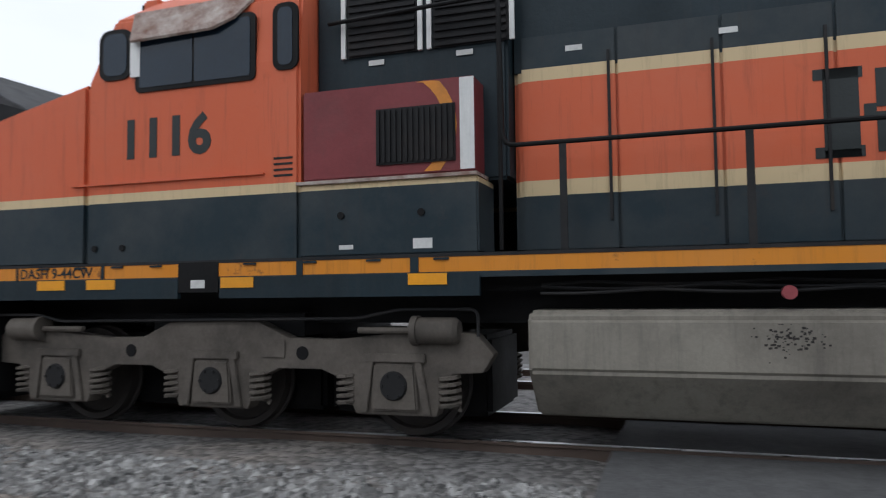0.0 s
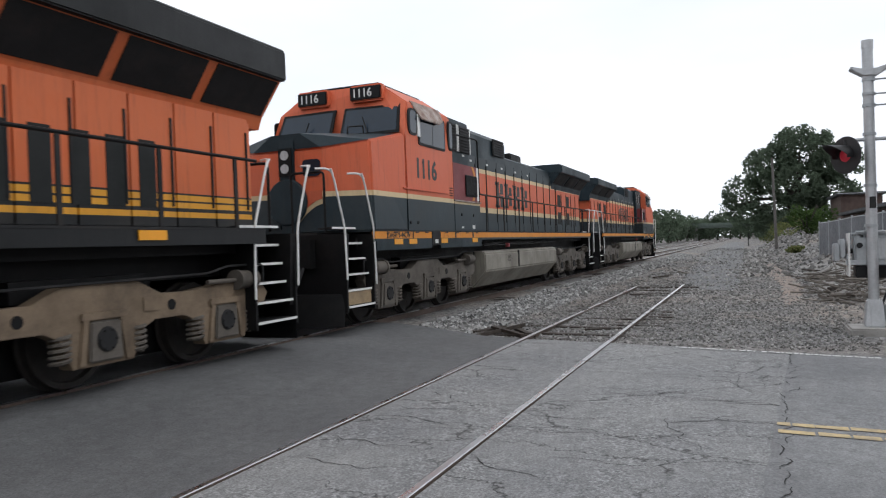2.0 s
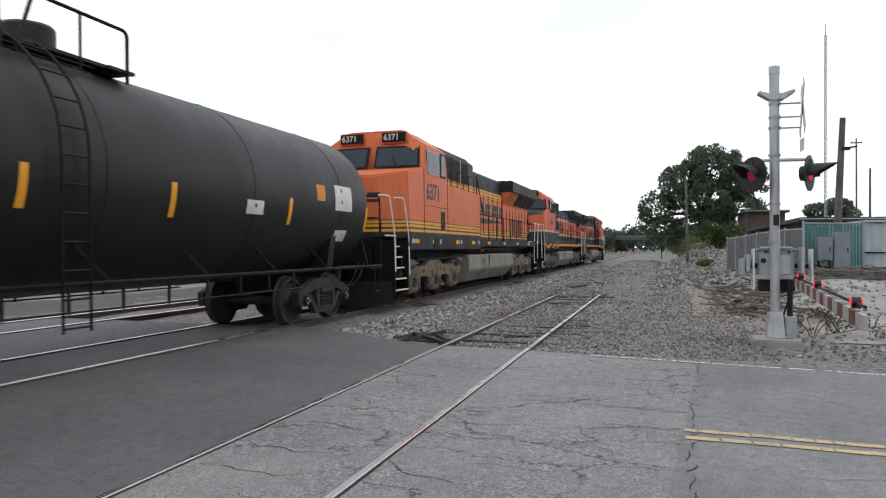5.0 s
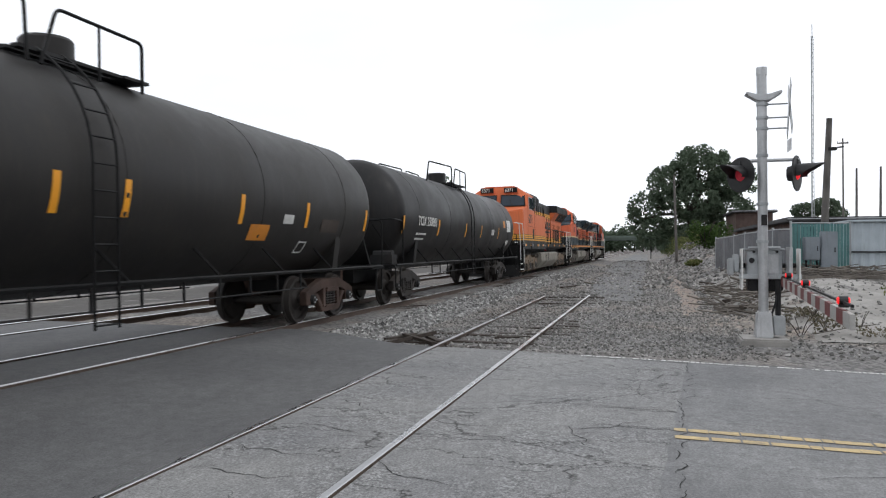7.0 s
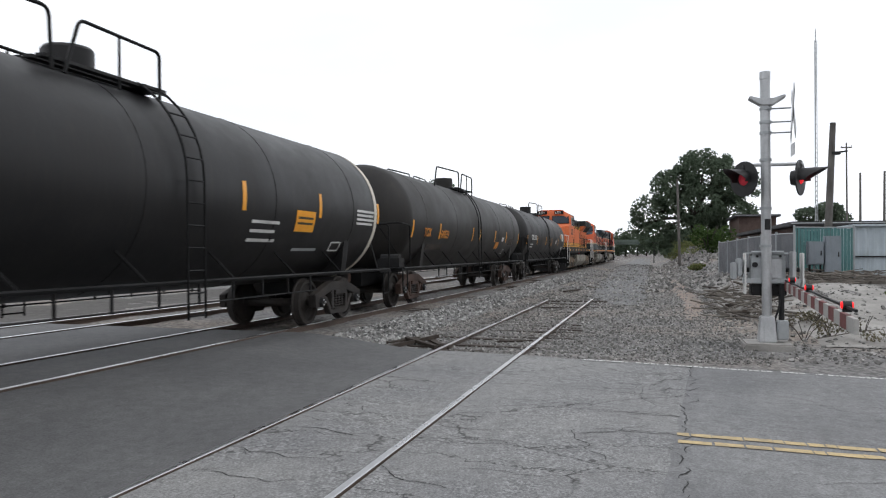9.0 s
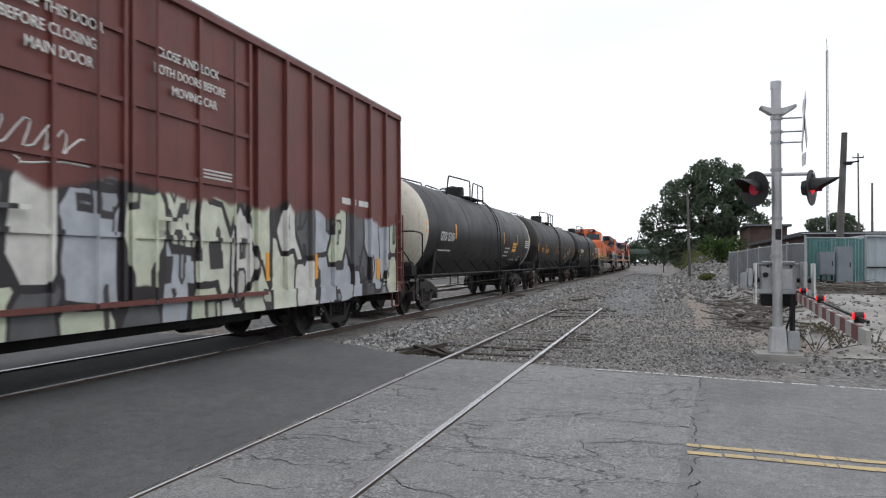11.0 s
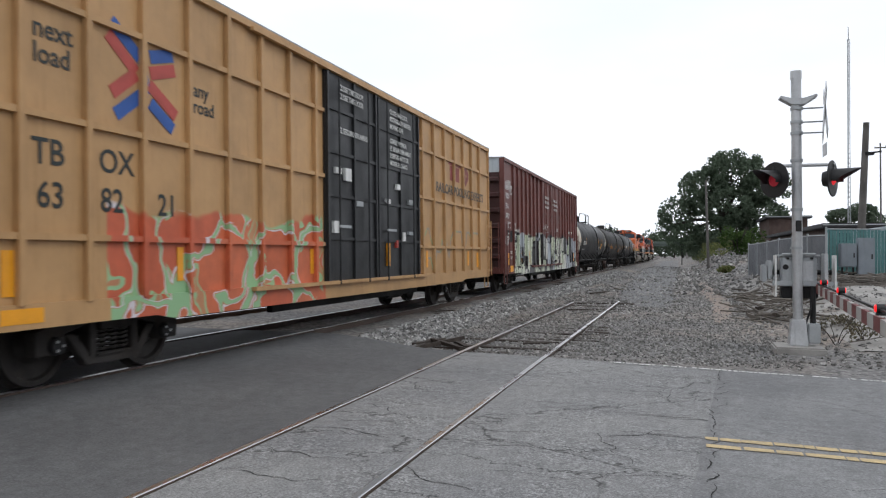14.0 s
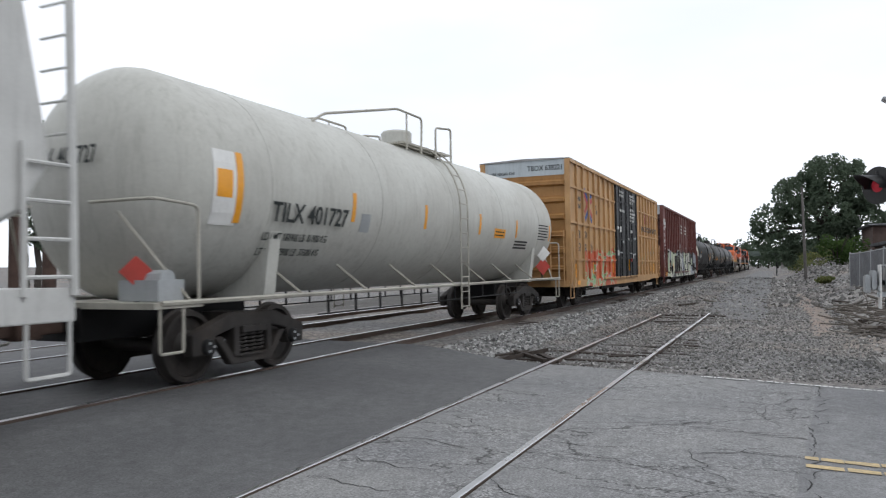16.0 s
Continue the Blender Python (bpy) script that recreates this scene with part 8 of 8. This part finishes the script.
def fence(name, pts, h, material, label, pitch=0.11):
    ob = thing(name, label, "fence", "fences of the yard")
    for (xa, ya), (xb, yb) in zip(pts, pts[1:]):
        n = max(1, round(math.hypot(xb - xa, yb - ya) / 2.4))
        for i in range(n + 1):
            x, y = xa + (xb - xa) * i / n, ya + (yb - ya) * i / n
            z = lift(x, y)
            part("post", Geo().cyl((x, y, z - 0.2), (x, y, z + h + 0.08), 0.04, seg=8), M_GALV, ob)
            if i < n:
                g = Geo()
                x2, y2 = xa + (xb - xa) * (i + 1) / n, ya + (yb - ya) * (i + 1) / n
                m = int(math.hypot(x2 - x, y2 - y) / pitch)
                ang = math.degrees(math.atan2(y2 - y, x2 - x))
                for k in range(m):
                    t = (k + 0.5) / m
                    px, py = x + (x2 - x) * t, y + (y2 - y) * t
                    g.box(-pitch * 0.43, pitch * 0.43, -0.008, 0.008, 0.02, h - 0.02 + 0.015 * math.sin(k * 2.7), pose(px, py, lift(px, py), 0, 0, ang))
                part("slat_panel", g, material, ob, kind="stuff")
                part("top_tube", Geo().tube([(x, y, z + h), (x2, y2, lift(x2, y2) + h)], 0.022, 6), M_GALV, ob)
    return ob


fence("slatted_fence", [(27.5, -4.56), (42.0, -3.29)], 1.60, M_SLAT, "grey slatted chain-link fence on the bank")
fence("screen_fence", [(29.6, -4.9), (29.8, -6.9)], 1.85, M_TEAL, "teal screened fence beside the grey slats")

shed = thing("storage_container", "pale blue-grey metal storage container behind the fence", "container")
g = Geo()
zb = 0.55
part("floor_frame", Geo().box(29.8, 35.8, -9.6, -6.95, zb - 0.2, zb + 0.1), M_STEEL, shed)
n = 34
outline = []
for i in range(n):
    y = -6.97 - 2.6 * i / n
    outline.append((29.9 + (0.04 if (i // 2) % 2 else 0.0), y))
part("front_wall", Geo().prism(outline + [(30.0, -9.6), (30.0, -6.97)], zb + 0.1, 2.66, "z"), M_BLUEGREY, shed)
part("side_wall", Geo().box(30.02, 35.8, -6.99, -6.95, zb + 0.1, 2.66), M_BLUEGREY, shed)
part("roof", Geo().box(29.8, 35.85, -9.65, -6.9, 2.66, 2.74), M_BLUEGREY, shed, bevel=0.015)
part("wall_rail", Geo().box(29.86, 29.90, -9.6, -6.97, 1.55, 1.60), M_STEEL, shed)


def cabinet(x, y0, y1, z0, z1, label):
    ob = thing("electrical_cabinet", label, "electrical cabinet", "cabinets by the fence")
    g = lift(x, (y0 + y1) / 2)
    part("body", Geo().box(x, x + 0.4, y0, y1, z0, z1), M_CABINET, ob, bevel=0.02)
    d = part("door", Geo().box(x - 0.02, x, y0 + 0.03, y1 - 0.03, z0 + 0.03, z1 - 0.03), M_CABINET, ob, bevel=0.008)
    part("handle", Geo().box(x - 0.045, x - 0.02, y0 + 0.08, y0 + 0.11, (z0 + z1) / 2 - 0.08, (z0 + z1) / 2 + 0.08), M_STEEL, d)
    for y in (y0 + 0.08, y1 - 0.08):
        part("leg", Geo().box(x + 0.15, x + 0.21, y - 0.03, y + 0.03, g - 0.2, z0 + 0.02), M_STEEL, ob)
    part("conduit", Geo().tube([(x + 0.3, (y0 + y1) / 2, g - 0.1), (x + 0.3, (y0 + y1) / 2, z0 + 0.02)], 0.04, 8), M_GALV, ob)


cabinet(28.0, -5.57, -5.07, 1.30, 2.10, "grey electrical cabinet on legs beside the pole")
cabinet(28.0, -6.11, -5.60, 1.03, 2.29, "tall grey electrical cabinet on legs")

M_BRICK = surface("dull_red_brick", (0.085, 0.055, 0.046), 0.85, vary=0.35, stain=0.4, streak=True, bump=0.4)
M_DARKROOF = surface("dark_roofing", (0.045, 0.045, 0.048), 0.8, vary=0.3, stain=0.3)


def yard_building(name, x0, x1, y0, y1, z1, label, bays):
    ob = thing(name, label, "building", "buildings of the yard")
    part("wall", Geo().box(x0, x1, y0, y1, 0.3, z1 - 0.25), M_BRICK, ob)
    part("roof", Geo().box(x0 - 0.4, x1 + 0.4, y0 - 0.4, y1 + 0.4, z1 - 0.25, z1), M_DARKROOF, ob, bevel=0.04)
    part("parapet_trim", Geo().box(x0 - 0.42, x0 - 0.40, y0 - 0.4, y1 + 0.4, z1 - 0.12, z1 - 0.06), M_GALV, ob)
    for k in range(bays):
        y = y0 + (y1 - y0) * (k + 0.5) / bays
        w = part("window", Geo().box(x0 - 0.03, x0 + 0.02, y - 0.5, y + 0.5, z1 - 1.15, z1 - 0.45), M_GALV, ob)
        part("pane", Geo().box(x0 - 0.04, x0 - 0.03, y - 0.43, y + 0.43, z1 - 1.08, z1 - 0.52), M_GLASS, w)
    return ob


yard_building("warehouse", 45, 73, -20, -7.6, 3.42, "low dull brick warehouse with a dark flat roof", 8)
yard_building("workshop", 82, 92, -11.9, -8.35, 5.6, "taller brick workshop with a dark roof", 0)
# house across the tracks, and the far overpass
hs = thing("depot_building", "dark-roofed building across the tracks", "building")
part("wall", Geo().box(-34, -19.6, 20.5, 32, -0.3, 6.7), M_BRICK, hs)
part("roof", Geo().prism([(-35, 6.5), (-19, 6.6), (-27, 10.6)], 19.9, 32.6), M_DARKROOF, hs)
br = thing("overpass", "grey concrete road overpass far down the line", "bridge")
M_FARBRIDGE = surface("stained_green_girders", (0.10, 0.13, 0.11), 0.7, vary=0.3, stain=0.4)
part("deck", Geo().box(262, 272, -14, 60, 4.3, 5.3), M_FARBRIDGE, br)
part("parapet", Geo().box(261.7, 262, -14, 60, 5.0, 5.9), M_FARBRIDGE, br)
for y in (-10, -1.5, 17, 30, 44):
    part("pier", Geo().box(265, 269, y - 0.6, y + 0.6, -0.5, 4.3), M_CONCRETE, br)
sg = thing("trackside_signal", "small dark trackside signal post far off", "railway signal")
part("post", Geo().cyl((120, 0.15, 0.0), (120, 0.15, 3.4), 0.07, seg=8), M_STEEL, sg)
part("signal_head", Geo().box(119.85, 120.15, -0.1, 0.4, 2.4, 3.4), M_SHADE, sg, bevel=0.03)

# unseen blocks added behind the camera: they cut low sky light and darken reflections
back = thing("unseen_back_block", "unseen brick block added behind the camera to darken reflections", "building")
part("wall", Geo().box(-55, 34, -40, -27, -0.5, 8.0), M_BRICK, back)
part("roof", Geo().box(-55.4, 34.4, -40.4, -26.6, 8.0, 8.3), M_DARKROOF, back)
side = thing("unseen_side_block", "unseen brick block added to the west to hold back low sky light", "building")
part("wall", Geo().box(-66, -52, -24, 3, -0.5, 7.0), M_BRICK, side)
part("roof", Geo().box(-66.4, -51.6, -24.4, 3.4, 7.0, 7.3), M_DARKROOF, side)

# ---- trees and weeds ----


def leaf_material(name, tones):
    ma, nodes, links, bsdf = shader(name)
    geo = nodes.new("ShaderNodeNewGeometry")
    c = ramp_node(nodes, links, geo.outputs["Random Per Island"], [(i / (len(tones) - 1), t) for i, t in enumerate(tones)]).outputs[0]
    co = nodes.new("ShaderNodeTexCoord").outputs["Object"]
    slow = noise_node(nodes, links, co, 0.35, 3, 0.6)
    c = mix_node(nodes, links, 0.5, c, mix_node(nodes, links, 1.0, c, ramp_node(nodes, links, slow.outputs["Fac"], [(0.3, 0.55), (0.7, 1.4)]).outputs[0], "MULTIPLY"))
    links.new(c, bsdf.inputs["Base Color"])
    bsdf.inputs["Roughness"].default_value = 0.75
    bsdf.inputs["Specular IOR Level"].default_value = 0.25
    trans = nodes.new("ShaderNodeBsdfTranslucent")
    links.new(c, trans.inputs["Color"])
    both = nodes.new("ShaderNodeMixShader")
    both.inputs[0].default_value = 0.5
    links.new(bsdf.outputs[0], both.inputs[1])
    links.new(trans.outputs[0], both.inputs[2])
    links.new(both.outputs[0], nodes["Material Output"].inputs["Surface"])
    return ma


# oak leaf tones lifted above their own green, to paint in the distance haze
M_LEAF = leaf_material("haze_lifted_oak_leaves", [(0.08, 0.112, 0.075), (0.11, 0.145, 0.098), (0.135, 0.172, 0.12), (0.092, 0.125, 0.084)])
M_LEAF2 = leaf_material("fresh_shrub_leaves", [(0.03, 0.055, 0.016), (0.055, 0.095, 0.026), (0.075, 0.12, 0.035)])
M_DRY = leaf_material("dry_weeds", [(0.11, 0.095, 0.07), (0.20, 0.17, 0.12), (0.09, 0.09, 0.055), (0.15, 0.125, 0.09)])
M_GRASS = leaf_material("rank_grass", [(0.08, 0.11, 0.035), (0.13, 0.15, 0.055), (0.20, 0.19, 0.085)])
M_BARK = surface("rough_bark", (0.06, 0.05, 0.042), 0.9, vary=0.4, stain=0.4, bump=0.6)


def leaf_cloud(lobes, count, size, seed, flat=1.0, shell=0.5):
    """Bent leaf sprays spread through lobes: rows of (x, y, z, rx, ry, rz)."""
    rs = np.random.RandomState(seed)
    vol = np.array([l[3] * l[4] * l[5] for l in lobes])
    pick = rs.choice(len(lobes), count, p=vol / vol.sum())
    vs, fs = [], []
    for i, k in enumerate(pick):
        x, y, z, a, b, c = lobes[k]
        d = rs.normal(size=3)
        d /= np.linalg.norm(d)
        r = shell + (1 - shell) * rs.rand() ** 0.6
        p = np.array((x, y, z)) + d * r * (a, b, c)
        if noise.noise((p[0] * 0.6, p[1] * 0.6, p[2] * 0.6)) < -0.15:
            continue
        u = rs.normal(size=3)
        u /= np.linalg.norm(u)
        v = np.cross(u, rs.normal(size=3))
        v /= np.linalg.norm(v)
        w = np.cross(u, v)
        s = size * rs.uniform(0.5, 1.25)
        n = len(vs)
        vs += [tuple(p - u * s), tuple(p - v * s * 0.55 + w * s * 0.2), tuple(p + u * s), tuple(p + v * s * 0.55 + w * s * 0.2)]
        fs += [(n, n + 1, n + 2), (n, n + 2, n + 3)]
    return Geo().add(vs, fs)


def tree(x, y, z, lobes, trunk_r, count, leaf, label, seed, material=None):
    ob = thing("tree", label, "tree", "trees around the yard")
    rnd = random.Random(seed)
    top = max(l[2] for l in lobes)
    g = Geo()
    fork = z + (top - z) * 0.4
    pts = [(x + rnd.uniform(-0.15, 0.15), y + rnd.uniform(-0.15, 0.15), z - 0.3 + (fork - z + 0.3) * i / 4) for i in range(5)]
    for i in range(4):
        g.cyl(pts[i], pts[i + 1], trunk_r * (1.15 - 0.12 * i), trunk_r * (1.03 - 0.12 * i), seg=10, caps=False)
    part("trunk", g, M_BARK, ob, smooth=True)
    for l in lobes:
        e = Vector(l[:3])
        s = Vector(pts[-1])
        m1 = s.lerp(e, 0.5) + Vector((rnd.uniform(-0.5, 0.5), rnd.uniform(-0.5, 0.5), rnd.uniform(0.1, 0.6)))
        g = Geo().cyl(s, m1, trunk_r * 0.5, trunk_r * 0.3, seg=7).cyl(m1, e, trunk_r * 0.3, trunk_r * 0.12, seg=7)
        for _ in range(3):
            q = e + Vector((rnd.uniform(-1, 1) * l[3], rnd.uniform(-1, 1) * l[4], rnd.uniform(-0.2, 0.9) * l[5])) * 0.8
            g.cyl(m1.lerp(e, 0.6), q, trunk_r * 0.16, trunk_r * 0.05, seg=5)
        part("limb", g, M_BARK, ob)
    part("crown", leaf_cloud(lobes, count, leaf, seed), material or M_LEAF, ob, "uneven leafy crown with gaps", kind="stuff")
    return ob


big = [(95, -5.6, 11.4, 3.4, 3.6, 2.9), (95.5, -9.4, 9.6, 3.0, 2.9, 2.3), (94.5, -2.2, 9.4, 3.0, 3.0, 2.6), (95, 0.6, 6.6, 2.6, 2.4, 2.3), (94, -4.8, 7.6, 3.4, 4.0, 2.6), (95.5, -8.8, 6.2, 3.0, 3.2, 2.4), (94.5, -0.4, 3.9, 2.4, 2.6, 2.0), (94, -4.5, 4.2, 2.6, 3.6, 2.0), (95, -7.6, 12.6, 1.6, 1.5, 1.2), (95, -10.9, 10.9, 1.2, 1.0, 0.9), (95, 2.2, 5.0, 1.2, 1.2, 1.2)]
tree(95, -4.6, lift(95, -4.6), big, 0.55, 30000, 0.24, "large spreading dark green tree on the bank", 11)
tree(110, -21.4, lift(110, -21), [(110, -20, 6.6, 2.0, 2.0, 1.2), (110, -22.4, 7.2, 2.0, 2.0, 1.3), (110, -24, 6.3, 1.4, 1.4, 0.9)], 0.3, 3600, 0.24, "small round tree behind the warehouse", 12)
for k in range(24):
    rnd = random.Random(100 + k)
    x, y = 276 + rnd.uniform(0, 60), -34 + k * 3.4
    h = rnd.uniform(8.0, 11.0)
    tree(x, y, lift(x, y), [(x, y - 1.6, h * 0.62, 2.4, 2.6, h * 0.3), (x, y + 1.8, h * 0.7, 2.4, 2.6, h * 0.27), (x, y, h * 0.4, 3.0, 3.8, h * 0.36)], 0.3, 1500, 0.55, "distant dark tree in a row beyond the bridge", 40 + k)
for k in range(16):
    rnd = random.Random(300 + k)
    x, y = 150 + k * 16 + rnd.uniform(-4, 4), 17 + rnd.uniform(0, 8)
    h = rnd.uniform(7.5, 10.0)
    tree(x, y, lift(x, y), [(x - 1, y - 1.6, h * 0.66, 2.6, 2.6, h * 0.3), (x + 2, y + 1.8, h * 0.7, 2.6, 2.6, h * 0.27), (x, y, h * 0.38, 3.4, 3.6, h * 0.36)], 0.28, 1300, 0.5, "dark trackside tree down the line", 340 + k)
for k, (x, y, h) in enumerate(((128, -3.6, 6.0), (142, -6.0, 7.0), (158, -3.2, 6.0), (176, -4.5, 6.5), (196, -6.0, 7.5), (215, -3.5, 6.5))):
    tree(x, y, lift(x, y), [(x, y - 1.2, h * 0.6, 2.2, 2.2, h * 0.32), (x + 1, y + 0.8, h * 0.45, 2.2, 2.0, h * 0.36)], 0.22, 1200, 0.4, "bushy tree on the bank down the line", 380 + k)
tree(100, 30, 0, [(100, 29, 10.4, 2.2, 2.2, 1.8), (101, 32, 9.2, 2.4, 2.4, 2.0), (99, 30, 7.0, 3.0, 3.2, 2.4)], 0.35, 4200, 0.24, "leafy tree across the tracks", 13)
tree(24, 40, 0, [(23.2, 40, 13.4, 1.1, 1.1, 1.6), (24.6, 40.5, 11.2, 1.5, 1.4, 1.6), (23.4, 39.5, 8.6, 1.6, 1.5, 1.6), (24.5, 40, 5.4, 2.0, 1.8, 2.0)], 0.22, 4200, 0.17, "thin half-bare tree across the tracks", 14)
tree(30, 40, 0, [(29.4, 40, 9.4, 1.2, 1.2, 1.3), (31, 40.4, 8.2, 1.4, 1.4, 1.5), (28.6, 40, 6.4, 1.7, 1.6, 1.6), (31, 39.6, 4.4, 2.0, 2.0, 1.9)], 0.2, 5200, 0.18, "thin half-bare tree across the tracks", 15)
tree(18, 32, 0, [(17, 32, 4.4, 1.6, 1.6, 1.3), (20, 32.5, 3.6, 2.0, 1.8, 1.6), (15, 32, 3.0, 1.8, 1.6, 1.6)], 0.16, 6500, 0.18, "brown-green bushy tree across the tracks", 16, M_DRY)
tree(30, 41, 0, [(33.5, 41, 6.4, 1.7, 1.6, 1.6), (36, 41, 7.6, 1.6, 1.5, 1.5), (35, 41, 4.0, 2.4, 2.0, 2.0)], 0.2, 4600, 0.18, "thin leafy tree across the tracks", 17)


def shrub(x, y, r, h, count, leaf, material, label, seed):
    ob = thing("shrub", label, "shrub", "shrubs and weeds")
    rnd = random.Random(seed)
    z = lift(x, y)
    for k in range(5):
        a = rnd.uniform(0, 6.28)
        part("stem", Geo().tube([(x, y, z - 0.05), (x + 0.3 * r * math.cos(a), y + 0.3 * r * math.sin(a), z + h * 0.5), (x + 0.6 * r * math.cos(a), y + 0.6 * r * math.sin(a), z + h * 0.85)], 0.003 + 0.012 * h, 5), M_BARK, ob)
    lobes = [(x + rnd.uniform(-0.5, 0.5) * r, y + rnd.uniform(-0.5, 0.5) * r, z + h * rnd.uniform(0.3, 0.65), r * 0.6, r * 0.6, h * 0.35) for _ in range(5)]
    part("foliage", leaf_cloud(lobes, count, leaf, seed, shell=0.2), material, ob, kind="stuff")
    return ob


shrub(60, -3.9, 1.3, 2.5, 1500, 0.13, M_LEAF2, "green shrub at the end of the fence", 21)
shrub(63, -5.2, 1.4, 2.0, 1200, 0.13, M_LEAF2, "green shrub at the end of the fence", 22)
for k, (x, y, r, h) in enumerate(((16.4, -2.9, 0.55, 0.45), (16.9, -3.5, 0.7, 0.5), (17.3, -4.2, 0.7, 0.4), (18.2, -3.4, 0.5, 0.35), (16.2, -4.4, 0.6, 0.35), (17.6, -2.7, 0.4, 0.3))):
    shrub(x, y, r, h, 300, 0.035, M_DRY, "dry brown weeds at the foot of the bank", 30 + k)
for k, (x, y, r, h) in enumerate(((20.5, -6.3, 1.0, 0.6), (19.4, -6.2, 1.0, 0.55), (21.8, -7.1, 1.0, 0.6), (18.4, -5.9, 0.9, 0.5), (66, -3.0, 2.0, 0.7), (70, -3.4, 2.2, 0.8), (72, -6.0, 2.4, 0.8), (76, -4.6, 2.4, 0.9), (79, -2.6, 2.2, 0.8), (82, -6.2, 2.6, 0.9), (85, -3.6, 2.4, 0.9), (90, -2.0, 2.4, 1.2), (74, -7.0, 2.6, 0.9), (50, -2.6, 0.9, 0.5))):
    shrub(x, y, r, h, 1300, 0.045 if x < 30 else 0.08, M_GRASS, "rank green grass and weeds on the bank", 60 + k)



def motions():
    for ob, X, turned in TRAIN:
        walk(ob, [(t, pose(X + SPEED * t, MAIN_Y, MAIN_Z, -LEAN if turned else LEAN, 0, 180 if turned else 0)) for t in range(0, 17)])
    for ob, x, r, turned in WHEELS:
        rate = math.degrees(SPEED / r) * (-1 if turned else 1)
        walk(ob, [(k / 15, pose(x, 0, r, 0, rate * k / 15, 0)) for k in range(0, 241)])


motions()
